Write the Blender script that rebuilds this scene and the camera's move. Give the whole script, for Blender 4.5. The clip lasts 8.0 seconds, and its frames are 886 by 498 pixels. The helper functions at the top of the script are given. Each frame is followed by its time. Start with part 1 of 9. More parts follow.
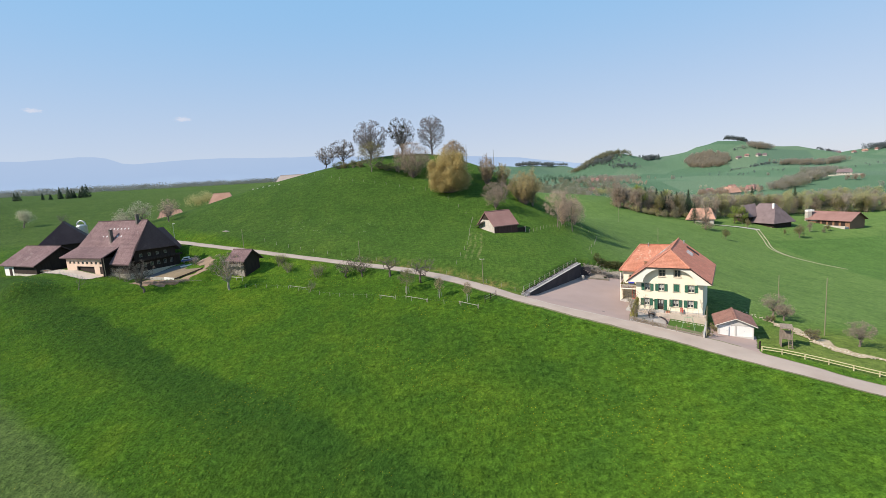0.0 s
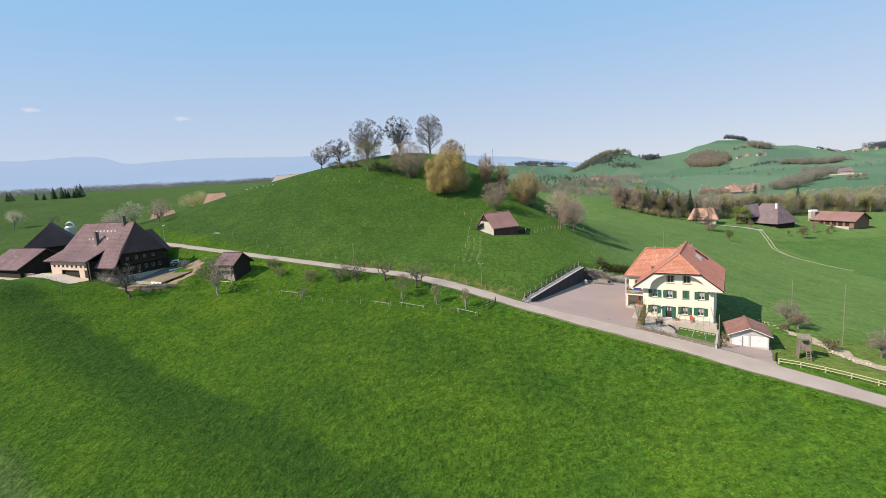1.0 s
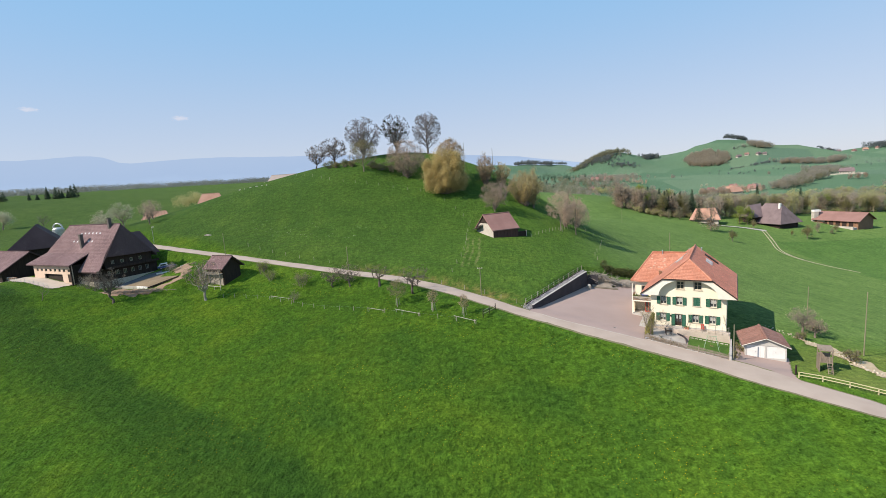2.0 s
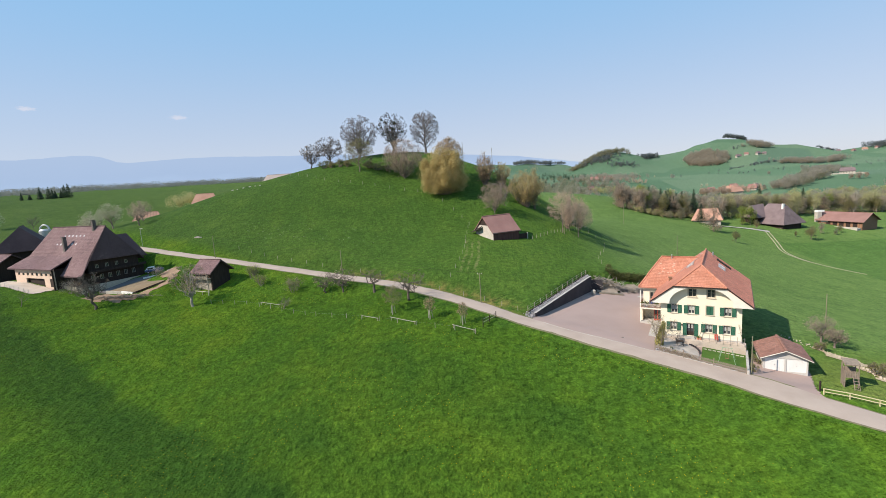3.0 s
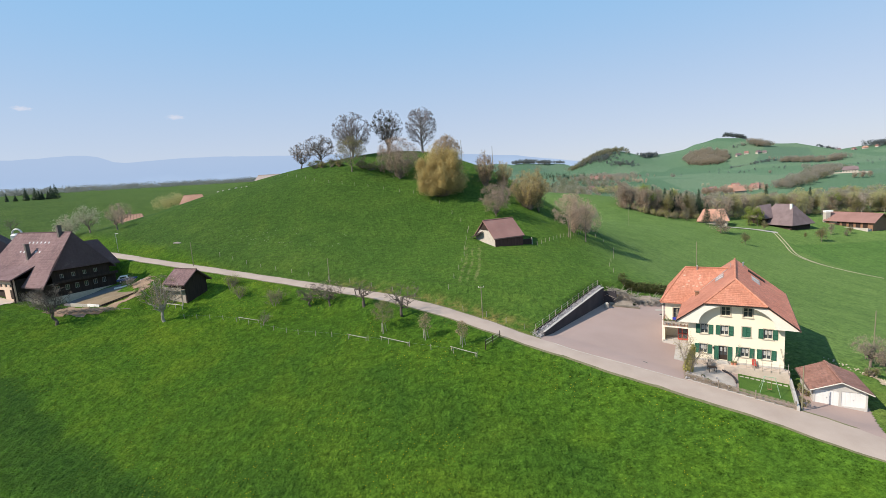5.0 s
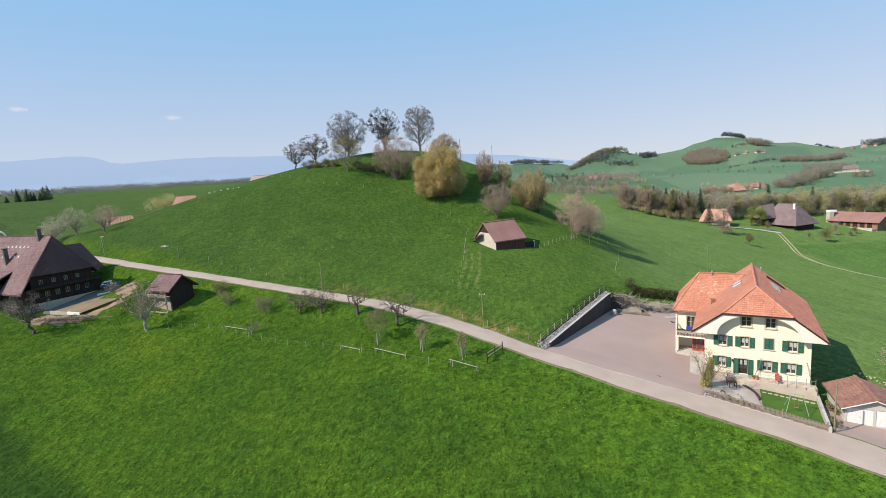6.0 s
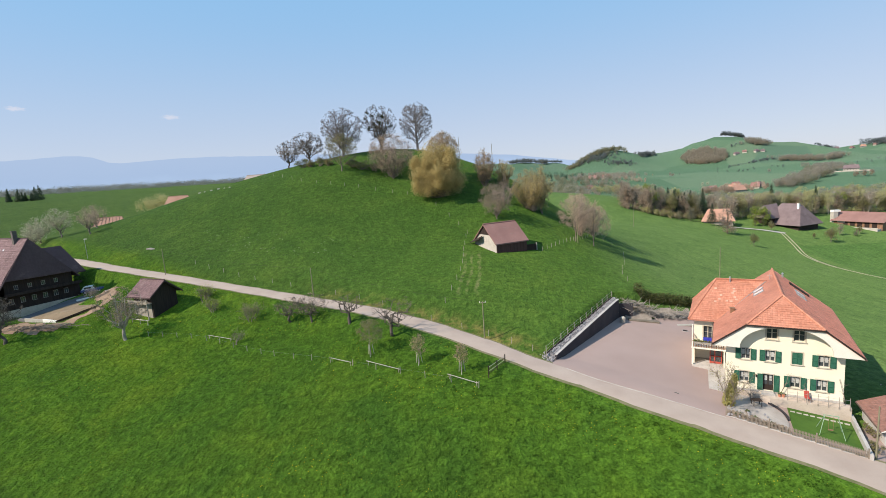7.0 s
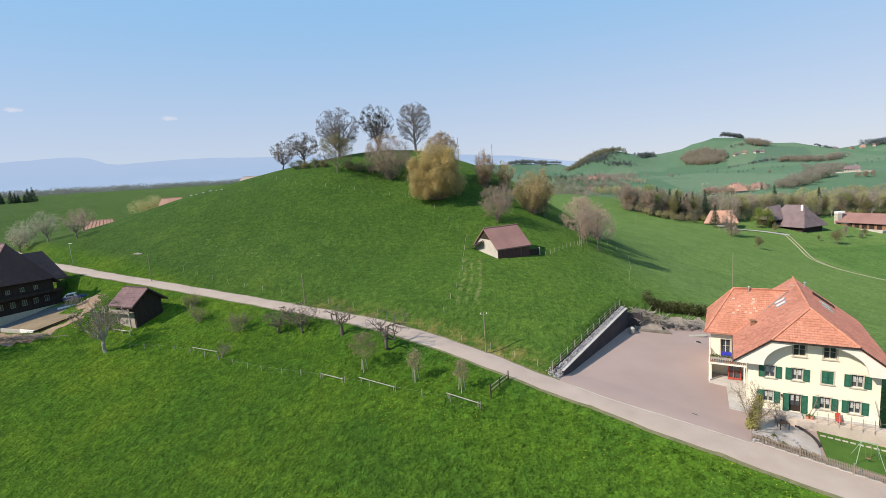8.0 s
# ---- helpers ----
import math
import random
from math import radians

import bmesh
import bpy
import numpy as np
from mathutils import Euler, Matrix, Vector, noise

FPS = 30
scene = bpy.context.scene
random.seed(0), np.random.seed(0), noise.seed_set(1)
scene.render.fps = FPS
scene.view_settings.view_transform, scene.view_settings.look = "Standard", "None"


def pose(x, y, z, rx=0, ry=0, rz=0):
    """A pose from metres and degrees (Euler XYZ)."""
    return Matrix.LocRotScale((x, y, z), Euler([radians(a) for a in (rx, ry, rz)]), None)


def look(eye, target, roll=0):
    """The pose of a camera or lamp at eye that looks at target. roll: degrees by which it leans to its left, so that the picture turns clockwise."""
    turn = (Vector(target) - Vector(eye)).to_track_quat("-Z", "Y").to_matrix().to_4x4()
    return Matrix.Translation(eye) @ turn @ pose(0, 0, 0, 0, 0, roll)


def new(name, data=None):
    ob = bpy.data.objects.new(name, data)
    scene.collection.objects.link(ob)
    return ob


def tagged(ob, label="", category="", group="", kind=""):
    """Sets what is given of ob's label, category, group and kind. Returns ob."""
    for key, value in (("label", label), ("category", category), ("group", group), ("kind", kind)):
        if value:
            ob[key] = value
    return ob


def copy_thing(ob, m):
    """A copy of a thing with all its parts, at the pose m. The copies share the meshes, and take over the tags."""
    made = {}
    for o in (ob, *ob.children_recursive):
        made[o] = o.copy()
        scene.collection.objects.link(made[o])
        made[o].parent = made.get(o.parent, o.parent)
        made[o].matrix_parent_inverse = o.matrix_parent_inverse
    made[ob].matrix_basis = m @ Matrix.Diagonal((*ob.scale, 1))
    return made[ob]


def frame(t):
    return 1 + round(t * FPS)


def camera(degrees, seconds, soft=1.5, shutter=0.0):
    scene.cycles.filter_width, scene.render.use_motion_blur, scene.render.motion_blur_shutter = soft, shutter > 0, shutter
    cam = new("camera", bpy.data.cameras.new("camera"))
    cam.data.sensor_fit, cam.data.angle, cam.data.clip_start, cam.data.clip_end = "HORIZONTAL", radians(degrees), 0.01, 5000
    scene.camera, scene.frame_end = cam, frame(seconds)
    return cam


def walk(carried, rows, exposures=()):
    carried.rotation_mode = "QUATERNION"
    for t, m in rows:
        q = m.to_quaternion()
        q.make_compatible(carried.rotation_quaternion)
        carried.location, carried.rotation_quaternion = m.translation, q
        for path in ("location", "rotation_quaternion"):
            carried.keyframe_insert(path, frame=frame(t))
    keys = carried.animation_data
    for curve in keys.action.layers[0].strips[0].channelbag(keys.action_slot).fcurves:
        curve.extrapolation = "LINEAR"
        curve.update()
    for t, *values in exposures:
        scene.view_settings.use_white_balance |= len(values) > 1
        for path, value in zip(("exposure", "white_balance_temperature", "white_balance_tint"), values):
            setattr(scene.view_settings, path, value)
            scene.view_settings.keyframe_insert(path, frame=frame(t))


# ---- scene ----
cam = camera(86.4, 8.0, soft=0.75)
# seconds, eye, turn to the left, tilt up, lean
PATH = (
    (0.0, (4.443, 0.498, 27.824), 2.56, -8.224, -3.908),
    (0.5, (4.671, 2.933, 27.889), 2.551, -8.238, -3.924),
    (1.0, (4.794, 5.242, 28.066), 2.497, -8.297, -3.925),
    (1.5, (4.963, 7.618, 28.144), 2.463, -8.325, -3.941),
    (3.0, (5.18, 14.992, 28.434), 2.286, -8.417, -3.94),
    (3.5, (5.153, 17.356, 28.529), 2.242, -8.423, -3.95),
    (4.0, (5.185, 19.817, 28.606), 2.218, -8.443, -3.981),
    (4.5, (5.219, 22.517, 28.708), 2.182, -8.487, -3.996),
    (6.0, (5.129, 30.156, 28.845), 1.954, -8.501, -4.155),
    (6.5, (5.115, 32.776, 28.789), 1.87, -8.511, -4.192),
    (7.0, (5.15, 35.591, 28.761), 1.798, -8.556, -4.189),
    (7.5, (5.168, 38.172, 28.804), 1.726, -8.531, -4.196),
    (8.0, (5.177, 40.323, 28.981), 1.689, -8.443, -4.229),
)
walk(cam, [(t, pose(*eye, 90 + tilt, 0, yaw) @ pose(0, 0, 0, 0, 0, lean)) for t, eye, yaw, tilt, lean in PATH])
# ---------------------------------------------------------------- daylight
SUN_UP, SUN_WAY = 40.0, Vector((0.91, 0.41))  # the sun's height; the way its light runs over the ground
scene.view_settings.exposure = 0.35
sky_world = bpy.data.worlds.new("sky")
scene.world = sky_world
sky_world.use_nodes = True
sky_nodes = sky_world.node_tree.nodes
sky = sky_nodes.new("ShaderNodeTexSky")
sky.sky_type = "NISHITA"
sky.sun_disc = False
sky.sun_elevation = radians(SUN_UP)
sky.sun_rotation = math.atan2(-SUN_WAY.x, -SUN_WAY.y)
sky.altitude, sky.air_density, sky.dust_density, sky.ozone_density = 900, 0.9, 0.35, 3.0
haze = sky_nodes.new("ShaderNodeMix")  # thin even haze over the clear sky
haze.data_type = "RGBA"
haze.inputs[0].default_value = 0.86
way_up = sky_nodes.new("ShaderNodeSeparateXYZ")  # the haze pales towards the horizon
sky_world.node_tree.links.new(sky_nodes.new("ShaderNodeTexCoord").outputs["Generated"], way_up.inputs[0])
pale = sky_nodes.new("ShaderNodeMix")
pale.data_type = "RGBA"
pale.inputs[6].default_value, pale.inputs[7].default_value = (4.75, 4.95, 5.75, 1), (2.3, 4.3, 6.65, 1)
up_range = sky_nodes.new("ShaderNodeMapRange")
up_range.interpolation_type = "SMOOTHSTEP"
up_range.inputs[1].default_value, up_range.inputs[2].default_value = -0.05, 0.38
sky_world.node_tree.links.new(way_up.outputs[2], up_range.inputs[0])
sky_world.node_tree.links.new(up_range.outputs[0], pale.inputs[0])
sky_world.node_tree.links.new(pale.outputs[2], haze.inputs[7])
sky_world.node_tree.links.new(sky.outputs[0], haze.inputs[6])
sky_world.node_tree.links.new(haze.outputs[2], sky_nodes["Background"].inputs[0])
sky_nodes["Background"].inputs[1].default_value = 0.105
sun_data = bpy.data.lights.new("sun", "SUN")
sun_data.energy, sun_data.angle, sun_data.color = 5.3, radians(0.6), (1.0, 0.885, 0.74)
sun = new("sun", sun_data)
sun.matrix_world = look((0, 0, 200), (SUN_WAY.x * 100, SUN_WAY.y * 100, 200 - 100 * math.tan(radians(SUN_UP))))
# ---------------------------------------------------------------- materials
def ramp(nt, source, stops):
    node = nt.nodes.new("ShaderNodeValToRGB")
    while len(node.color_ramp.elements) < len(stops):
        node.color_ramp.elements.new(0.5)
    for e, (p, c) in zip(node.color_ramp.elements, stops):
        e.position, e.color = p, (*c, 1)
    nt.links.new(source, node.inputs[0])
    return node.outputs[0]


def noise_of(nt, where, scale, detail=4, rough=0.55, distort=0.0):
    node = nt.nodes.new("ShaderNodeTexNoise")
    node.inputs["Scale"].default_value, node.inputs["Detail"].default_value = scale, detail
    node.inputs["Roughness"].default_value, node.inputs["Distortion"].default_value = rough, distort
    nt.links.new(where, node.inputs["Vector"])
    return node.outputs["Fac"]


def mixed(nt, fac, a, b, how="MIX"):
    node = nt.nodes.new("ShaderNodeMix")
    node.data_type, node.blend_type, node.clamp_factor = "RGBA", how, True
    for value, slot in ((fac, 0), (a, 6), (b, 7)):
        if isinstance(value, (int, float)):
            node.inputs[slot].default_value = value
        elif isinstance(value, tuple):
            node.inputs[slot].default_value = (*value, 1)
        else:
            nt.links.new(value, node.inputs[slot])
    return node.outputs[2]


def sums(nt, how, a, b=0.0, c=0.0):
    node = nt.nodes.new("ShaderNodeMath")
    node.operation = how
    for n, value in enumerate((a, b, c)):
        if isinstance(value, (int, float)):
            node.inputs[n].default_value = value
        else:
            nt.links.new(value, node.inputs[n])
    return node.outputs[0]


def start_material(name, rough=0.8, metal=0.0, spec=0.4):
    m = bpy.data.materials.new(name)
    m.use_nodes = True
    b = m.node_tree.nodes["Principled BSDF"]
    b.inputs["Roughness"].default_value, b.inputs["Metallic"].default_value = rough, metal
    b.inputs["Specular IOR Level"].default_value = spec
    where = m.node_tree.nodes.new("ShaderNodeTexCoord").outputs["Object"]
    return m, m.node_tree, b, where


def bump(nt, b, height, strength, distance):
    node = nt.nodes.new("ShaderNodeBump")
    node.inputs["Strength"].default_value, node.inputs["Distance"].default_value = strength, distance
    nt.links.new(height, node.inputs["Height"])
    nt.links.new(node.outputs[0], b.inputs["Normal"])


def surface(name, dark, light, coarse=0.6, fine=12.0, rough=0.8, relief=0.02, metal=0.0, spec=0.3, island=0.0, stain=None, stretch=(1, 1, 1)):
    """A matt surface: two scales of mottling between two colours, fine relief, an uneven tone from piece to piece, and stains."""
    m, nt, b, where = start_material(name, rough, metal, spec)
    if stretch != (1, 1, 1):
        turn = nt.nodes.new("ShaderNodeMapping")
        turn.inputs["Scale"].default_value = stretch
        nt.links.new(where, turn.inputs["Vector"])
        where = turn.outputs[0]
    big, small = noise_of(nt, where, coarse, 5), noise_of(nt, where, fine, 6, 0.65)
    both = sums(nt, "MULTIPLY_ADD", big, 0.6, sums(nt, "MULTIPLY", small, 0.4))
    colour = ramp(nt, both, ((0.32, dark), (0.68, light)))
    if stain:
        spots = ramp(nt, noise_of(nt, where, coarse * 2.3, 6, 0.7, 0.6), ((0.56, (0, 0, 0)), (0.70, (1, 1, 1))))
        colour = mixed(nt, sums(nt, "MULTIPLY", spots, 0.75), colour, stain)
    if island:
        geo = nt.nodes.new("ShaderNodeNewGeometry")
        hue = nt.nodes.new("ShaderNodeHueSaturation")
        nt.links.new(sums(nt, "MULTIPLY_ADD", geo.outputs["Random Per Island"], island, 1 - island / 2), hue.inputs["Value"])
        nt.links.new(colour, hue.inputs["Color"])
        colour = hue.outputs[0]
    nt.links.new(colour, b.inputs["Base Color"])
    if relief:
        bump(nt, b, small, 0.6, relief)
    return m


def grass_material(name="meadow_grass", blades=False):
    """Meadow: mottled at four scales, with fields of different growth and haze put into the far ones' colour. Blades
    let light through.
    """
    m, nt, b, where = start_material(name, 0.85, 0, 0.06)
    axes = nt.nodes.new("ShaderNodeSeparateXYZ")
    nt.links.new(where, axes.inputs[0])
    ax, ay = axes.outputs[0], axes.outputs[1]

    def step(value, lo, hi):
        node = nt.nodes.new("ShaderNodeMapRange")
        node.interpolation_type = "SMOOTHSTEP"
        node.inputs[1].default_value, node.inputs[2].default_value = lo, hi
        nt.links.new(value, node.inputs[0])
        return node.outputs[0]

    wide = noise_of(nt, where, 0.022, 4, 0.5, 0.4)
    mid = noise_of(nt, where, 0.13, 5, 0.6, 0.5)
    tuft = noise_of(nt, where, 1.1, 6, 0.70)
    blade = noise_of(nt, where, 3.6, 4, 0.75)
    clump = noise_of(nt, where, 0.9, 5, 0.72, 0.3)
    mix1 = sums(nt, "MULTIPLY_ADD", wide, 0.35, sums(nt, "MULTIPLY", mid, 0.65))

    def growth(dark, middle, light):
        return ramp(nt, mix1, ((0.32, dark), (0.5, middle), (0.68, light)))

    lush = growth((0.038, 0.094, 0.013), (0.055, 0.119, 0.012), (0.084, 0.149, 0.014))
    rank = growth((0.027, 0.074, 0.011), (0.036, 0.088, 0.012), (0.050, 0.106, 0.013))
    rich = growth((0.052, 0.125, 0.012), (0.078, 0.160, 0.013), (0.122, 0.196, 0.015))
    hill = growth((0.046, 0.100, 0.017), (0.060, 0.120, 0.020), (0.082, 0.144, 0.024))
    mown = growth((0.080, 0.132, 0.030), (0.104, 0.158, 0.040), (0.130, 0.178, 0.05))
    pale = growth((0.066, 0.122, 0.034), (0.086, 0.150, 0.044), (0.108, 0.174, 0.054))
    # strips across the lower meadow
    cross = sums(nt, "ADD", sums(nt, "MULTIPLY", ax, 0.53), sums(nt, "MULTIPLY", ay, 0.85))
    cross = sums(nt, "ADD", cross, sums(nt, "MULTIPLY", sums(nt, "SUBTRACT", mid, 0.5), 5.0))
    rank_here = sums(nt, "MULTIPLY", sums(nt, "MULTIPLY", step(cross, 31, 41), sums(nt, "SUBTRACT", 1.0, step(cross, 44.5, 47.5))), sums(nt, "SUBTRACT", 1.0, step(ax, 0, 26)))
    second = sums(nt, "MULTIPLY", sums(nt, "MULTIPLY", step(cross, 62, 69), sums(nt, "SUBTRACT", 1.0, step(cross, 71, 77))), sums(nt, "MULTIPLY", step(ax, -20, -5), sums(nt, "SUBTRACT", 1.0, step(ax, 16, 44))))
    rank_here = sums(nt, "MAXIMUM", rank_here, sums(nt, "MULTIPLY", second, 0.6))
    lush = mixed(nt, sums(nt, "SUBTRACT", 1.0, step(sums(nt, "ADD", ax, sums(nt, "MULTIPLY", mid, 16.0)), -50, -8)), lush, rich)
    colour = mixed(nt, sums(nt, "MULTIPLY", rank_here, 0.78), lush, rank)
    colour = mixed(nt, sums(nt, "SUBTRACT", 1.0, step(cross, 20.5, 24.5)), colour, mown)
    beyond = step(sums(nt, "ADD", ay, sums(nt, "MULTIPLY", ax, 0.63)), 103, 109)
    colour = mixed(nt, beyond, colour, hill)
    # dry yellowish verge at the hill's foot
    slant = sums(nt, "ADD", ay, sums(nt, "MULTIPLY", ax, 0.66))
    verge = sums(nt, "MULTIPLY", step(slant, 106.5, 108.5), sums(nt, "SUBTRACT", 1.0, step(slant, 110.5, 116)))
    verge = sums(nt, "MULTIPLY", verge, sums(nt, "MULTIPLY", step(ax, -30, -12), sums(nt, "SUBTRACT", 1.0, step(ax, 12, 20))))
    colour = mixed(nt, sums(nt, "MULTIPLY", verge, step(noise_of(nt, where, 0.45, 4, 0.65, 0.4), 0.38, 0.68)), colour, (0.20, 0.165, 0.06))
    east = sums(nt, "MULTIPLY", step(sums(nt, "SUBTRACT", ax, sums(nt, "MULTIPLY", ay, 0.08)), 20, 48), step(ay, 80, 100))
    colour = mixed(nt, east, colour, pale)
    # the worn, drier grass between lane and earth bank
    low = sums(nt, "MULTIPLY", step(sums(nt, "ADD", ay, sums(nt, "MULTIPLY", ax, 0.69)), 107.5, 111), sums(nt, "MULTIPLY", step(ax, 49, 55), sums(nt, "SUBTRACT", 1.0, step(ay, 80, 92))))
    colour = mixed(nt, low, colour, growth((0.074, 0.118, 0.026), (0.096, 0.140, 0.034), (0.124, 0.160, 0.044)))
    # the paler western fields
    west = sums(nt, "MULTIPLY", sums(nt, "SUBTRACT", 1.0, step(ax, -135, -100)), step(ay, 165, 200))
    colour = mixed(nt, west, colour, growth((0.066, 0.120, 0.024), (0.088, 0.148, 0.030), (0.112, 0.170, 0.038)))
    field = sums(nt, "MULTIPLY", step(ax, 187, 191), sums(nt, "SUBTRACT", 1.0, step(sums(nt, "SUBTRACT", ay, sums(nt, "MULTIPLY", ax, 0.246)), 249, 252)))
    colour = mixed(nt, sums(nt, "MULTIPLY", field, 0.7), colour, growth((0.046, 0.105, 0.026), (0.056, 0.120, 0.030), (0.068, 0.132, 0.034)))
    # drawn-out wheel lines over the eastern meadow
    drawn = nt.nodes.new("ShaderNodeMapping")
    drawn.inputs["Scale"].default_value, drawn.inputs["Rotation"].default_value = (0.30, 0.006, 0.0), (0, 0, 0.05)
    nt.links.new(where, drawn.inputs["Vector"])
    lines = ramp(nt, noise_of(nt, drawn.outputs[0], 1.0, 3, 0.6), ((0.36, (0.84, 0.86, 0.84)), (0.5, (1.0, 1.0, 1.0)), (0.64, (1.14, 1.11, 1.08))))
    colour = mixed(nt, sums(nt, "MULTIPLY", east, 0.45), colour, mixed(nt, 1.0, colour, lines, "MULTIPLY"))
    # ruts from the shed down to the lane
    rut = sums(nt, "SUBTRACT", sums(nt, "SUBTRACT", ax, sums(nt, "MULTIPLY", ay, 0.09)), sums(nt, "MULTIPLY", sums(nt, "SUBTRACT", mid, 0.5), 3.0))
    near_rut = None
    for at, half in ((-5.6, 0.5), (-4.2, 0.35), (-2.6, 0.5)):
        one = sums(nt, "SUBTRACT", 1.0, step(sums(nt, "ABSOLUTE", sums(nt, "SUBTRACT", rut, at)), half * 0.3, half))
        near_rut = one if near_rut is None else sums(nt, "MAXIMUM", near_rut, one)
    near_rut = sums(nt, "MULTIPLY", near_rut, sums(nt, "MULTIPLY", step(ay, 116, 121), sums(nt, "SUBTRACT", 1.0, step(ay, 136, 142))))
    colour = mixed(nt, sums(nt, "MULTIPLY", near_rut, step(noise_of(nt, where, 0.5, 4, 0.6), 0.36, 0.62)), colour, (0.14, 0.165, 0.062))
    # far fields, with the haze over them put into pale blue-greens
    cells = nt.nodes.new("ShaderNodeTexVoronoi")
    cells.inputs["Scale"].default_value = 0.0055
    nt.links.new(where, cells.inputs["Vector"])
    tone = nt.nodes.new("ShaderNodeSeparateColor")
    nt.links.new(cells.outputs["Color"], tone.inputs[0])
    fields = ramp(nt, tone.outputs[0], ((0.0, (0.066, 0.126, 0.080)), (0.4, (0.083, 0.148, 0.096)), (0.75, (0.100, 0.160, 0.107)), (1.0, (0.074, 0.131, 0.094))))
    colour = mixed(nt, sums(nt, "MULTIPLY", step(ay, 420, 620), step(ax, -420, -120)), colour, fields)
    grain = ramp(nt, sums(nt, "MULTIPLY_ADD", tuft, 0.55, sums(nt, "MULTIPLY", blade, 0.45)), ((0.33, (0.47, 0.49, 0.45)), (0.5, (0.98, 0.99, 0.95)), (0.66, (1.54, 1.48, 1.42))))
    colour = mixed(nt, sums(nt, "SUBTRACT", 1.0, sums(nt, "MULTIPLY", beyond, 0.4)), colour, mixed(nt, 1.0, colour, grain, "MULTIPLY"))
    colour = mixed(nt, 1.0, colour, ramp(nt, clump, ((0.34, (0.66, 0.67, 0.66)), (0.5, (0.945, 0.93, 0.92)), (0.66, (1.25, 1.19, 1.15)))), "MULTIPLY")
    dots = nt.nodes.new("ShaderNodeTexVoronoi")
    dots.inputs["Scale"].default_value = 2.2
    nt.links.new(where, dots.inputs["Vector"])
    near = sums(nt, "LESS_THAN", dots.outputs["Distance"], 0.10)
    patch = ramp(nt, noise_of(nt, where, 0.05, 3, 0.6, 0.3), ((0.47, (0, 0, 0)), (0.60, (1, 1, 1))))
    patch = sums(nt, "MULTIPLY", patch, sums(nt, "SUBTRACT", 1.0, beyond))
    colour = mixed(nt, sums(nt, "MULTIPLY", near, patch), colour, (0.55, 0.42, 0.02))
    # daisies in a band over the hill
    daisies = nt.nodes.new("ShaderNodeTexVoronoi")
    daisies.inputs["Scale"].default_value = 0.9
    nt.links.new(where, daisies.inputs["Vector"])
    band = sums(nt, "ABSOLUTE", sums(nt, "SUBTRACT", sums(nt, "ADD", ay, sums(nt, "MULTIPLY", ax, 0.38)), 136.0))
    band = sums(nt, "MULTIPLY", sums(nt, "SUBTRACT", 1.0, step(band, 1.5, 7.0)), sums(nt, "MULTIPLY", step(ax, -74, -58), sums(nt, "SUBTRACT", 1.0, step(ax, -30, -8))))
    band = sums(nt, "MULTIPLY", band, step(noise_of(nt, where, 0.22, 4, 0.65, 0.4), 0.45, 0.62))
    colour = mixed(nt, sums(nt, "MULTIPLY", sums(nt, "LESS_THAN", daisies.outputs["Distance"], 0.20), sums(nt, "MULTIPLY", band, 0.7)), colour, (0.26, 0.29, 0.18))
    nt.links.new(colour, b.inputs["Base Color"])
    if blades:
        thin = nt.nodes.new("ShaderNodeBsdfTranslucent")
        nt.links.new(colour, thin.inputs["Color"])
        mix = nt.nodes.new("ShaderNodeMixShader")
        mix.inputs[0].default_value = 0.5
        nt.links.new(b.outputs[0], mix.inputs[1])
        nt.links.new(thin.outputs[0], mix.inputs[2])
        nt.links.new(mix.outputs[0], nt.nodes["Material Output"].inputs[0])
    else:
        b.inputs["Diffuse Roughness"].default_value = 1.0
        lumps = sums(nt, "ADD", noise_of(nt, where, 0.9, 3, 0.6), sums(nt, "MULTIPLY", noise_of(nt, where, 2.6, 3, 0.6), 0.5))
        bump(nt, b, lumps, 1.0, 0.68)
    return m


def glass_material(name, tint):
    m, nt, b, where = start_material(name, 0.06, 0, 0.7)
    nt.links.new(ramp(nt, noise_of(nt, where, 0.8, 2), ((0.3, tint), (0.7, tuple(1.6 * c for c in tint)))), b.inputs["Base Color"])
    return m


def leaf_material(name, dark, light, glow=0.25, vary=0.7):
    m, nt, b, where = start_material(name, 0.6, 0, 0.2)
    geo = nt.nodes.new("ShaderNodeNewGeometry")
    both = sums(nt, "MULTIPLY_ADD", geo.outputs["Random Per Island"], vary, sums(nt, "MULTIPLY", noise_of(nt, where, 0.5, 3), 1 - vary))
    colour = ramp(nt, both, ((0.1, dark), (0.9, light)))
    nt.links.new(colour, b.inputs["Base Color"])
    thin = nt.nodes.new("ShaderNodeBsdfTranslucent")
    nt.links.new(colour, thin.inputs["Color"])
    mix = nt.nodes.new("ShaderNodeMixShader")
    mix.inputs[0].default_value = glow
    nt.links.new(b.outputs[0], mix.inputs[1])
    nt.links.new(thin.outputs[0], mix.inputs[2])
    nt.links.new(mix.outputs[0], nt.nodes["Material Output"].inputs[0])
    return m


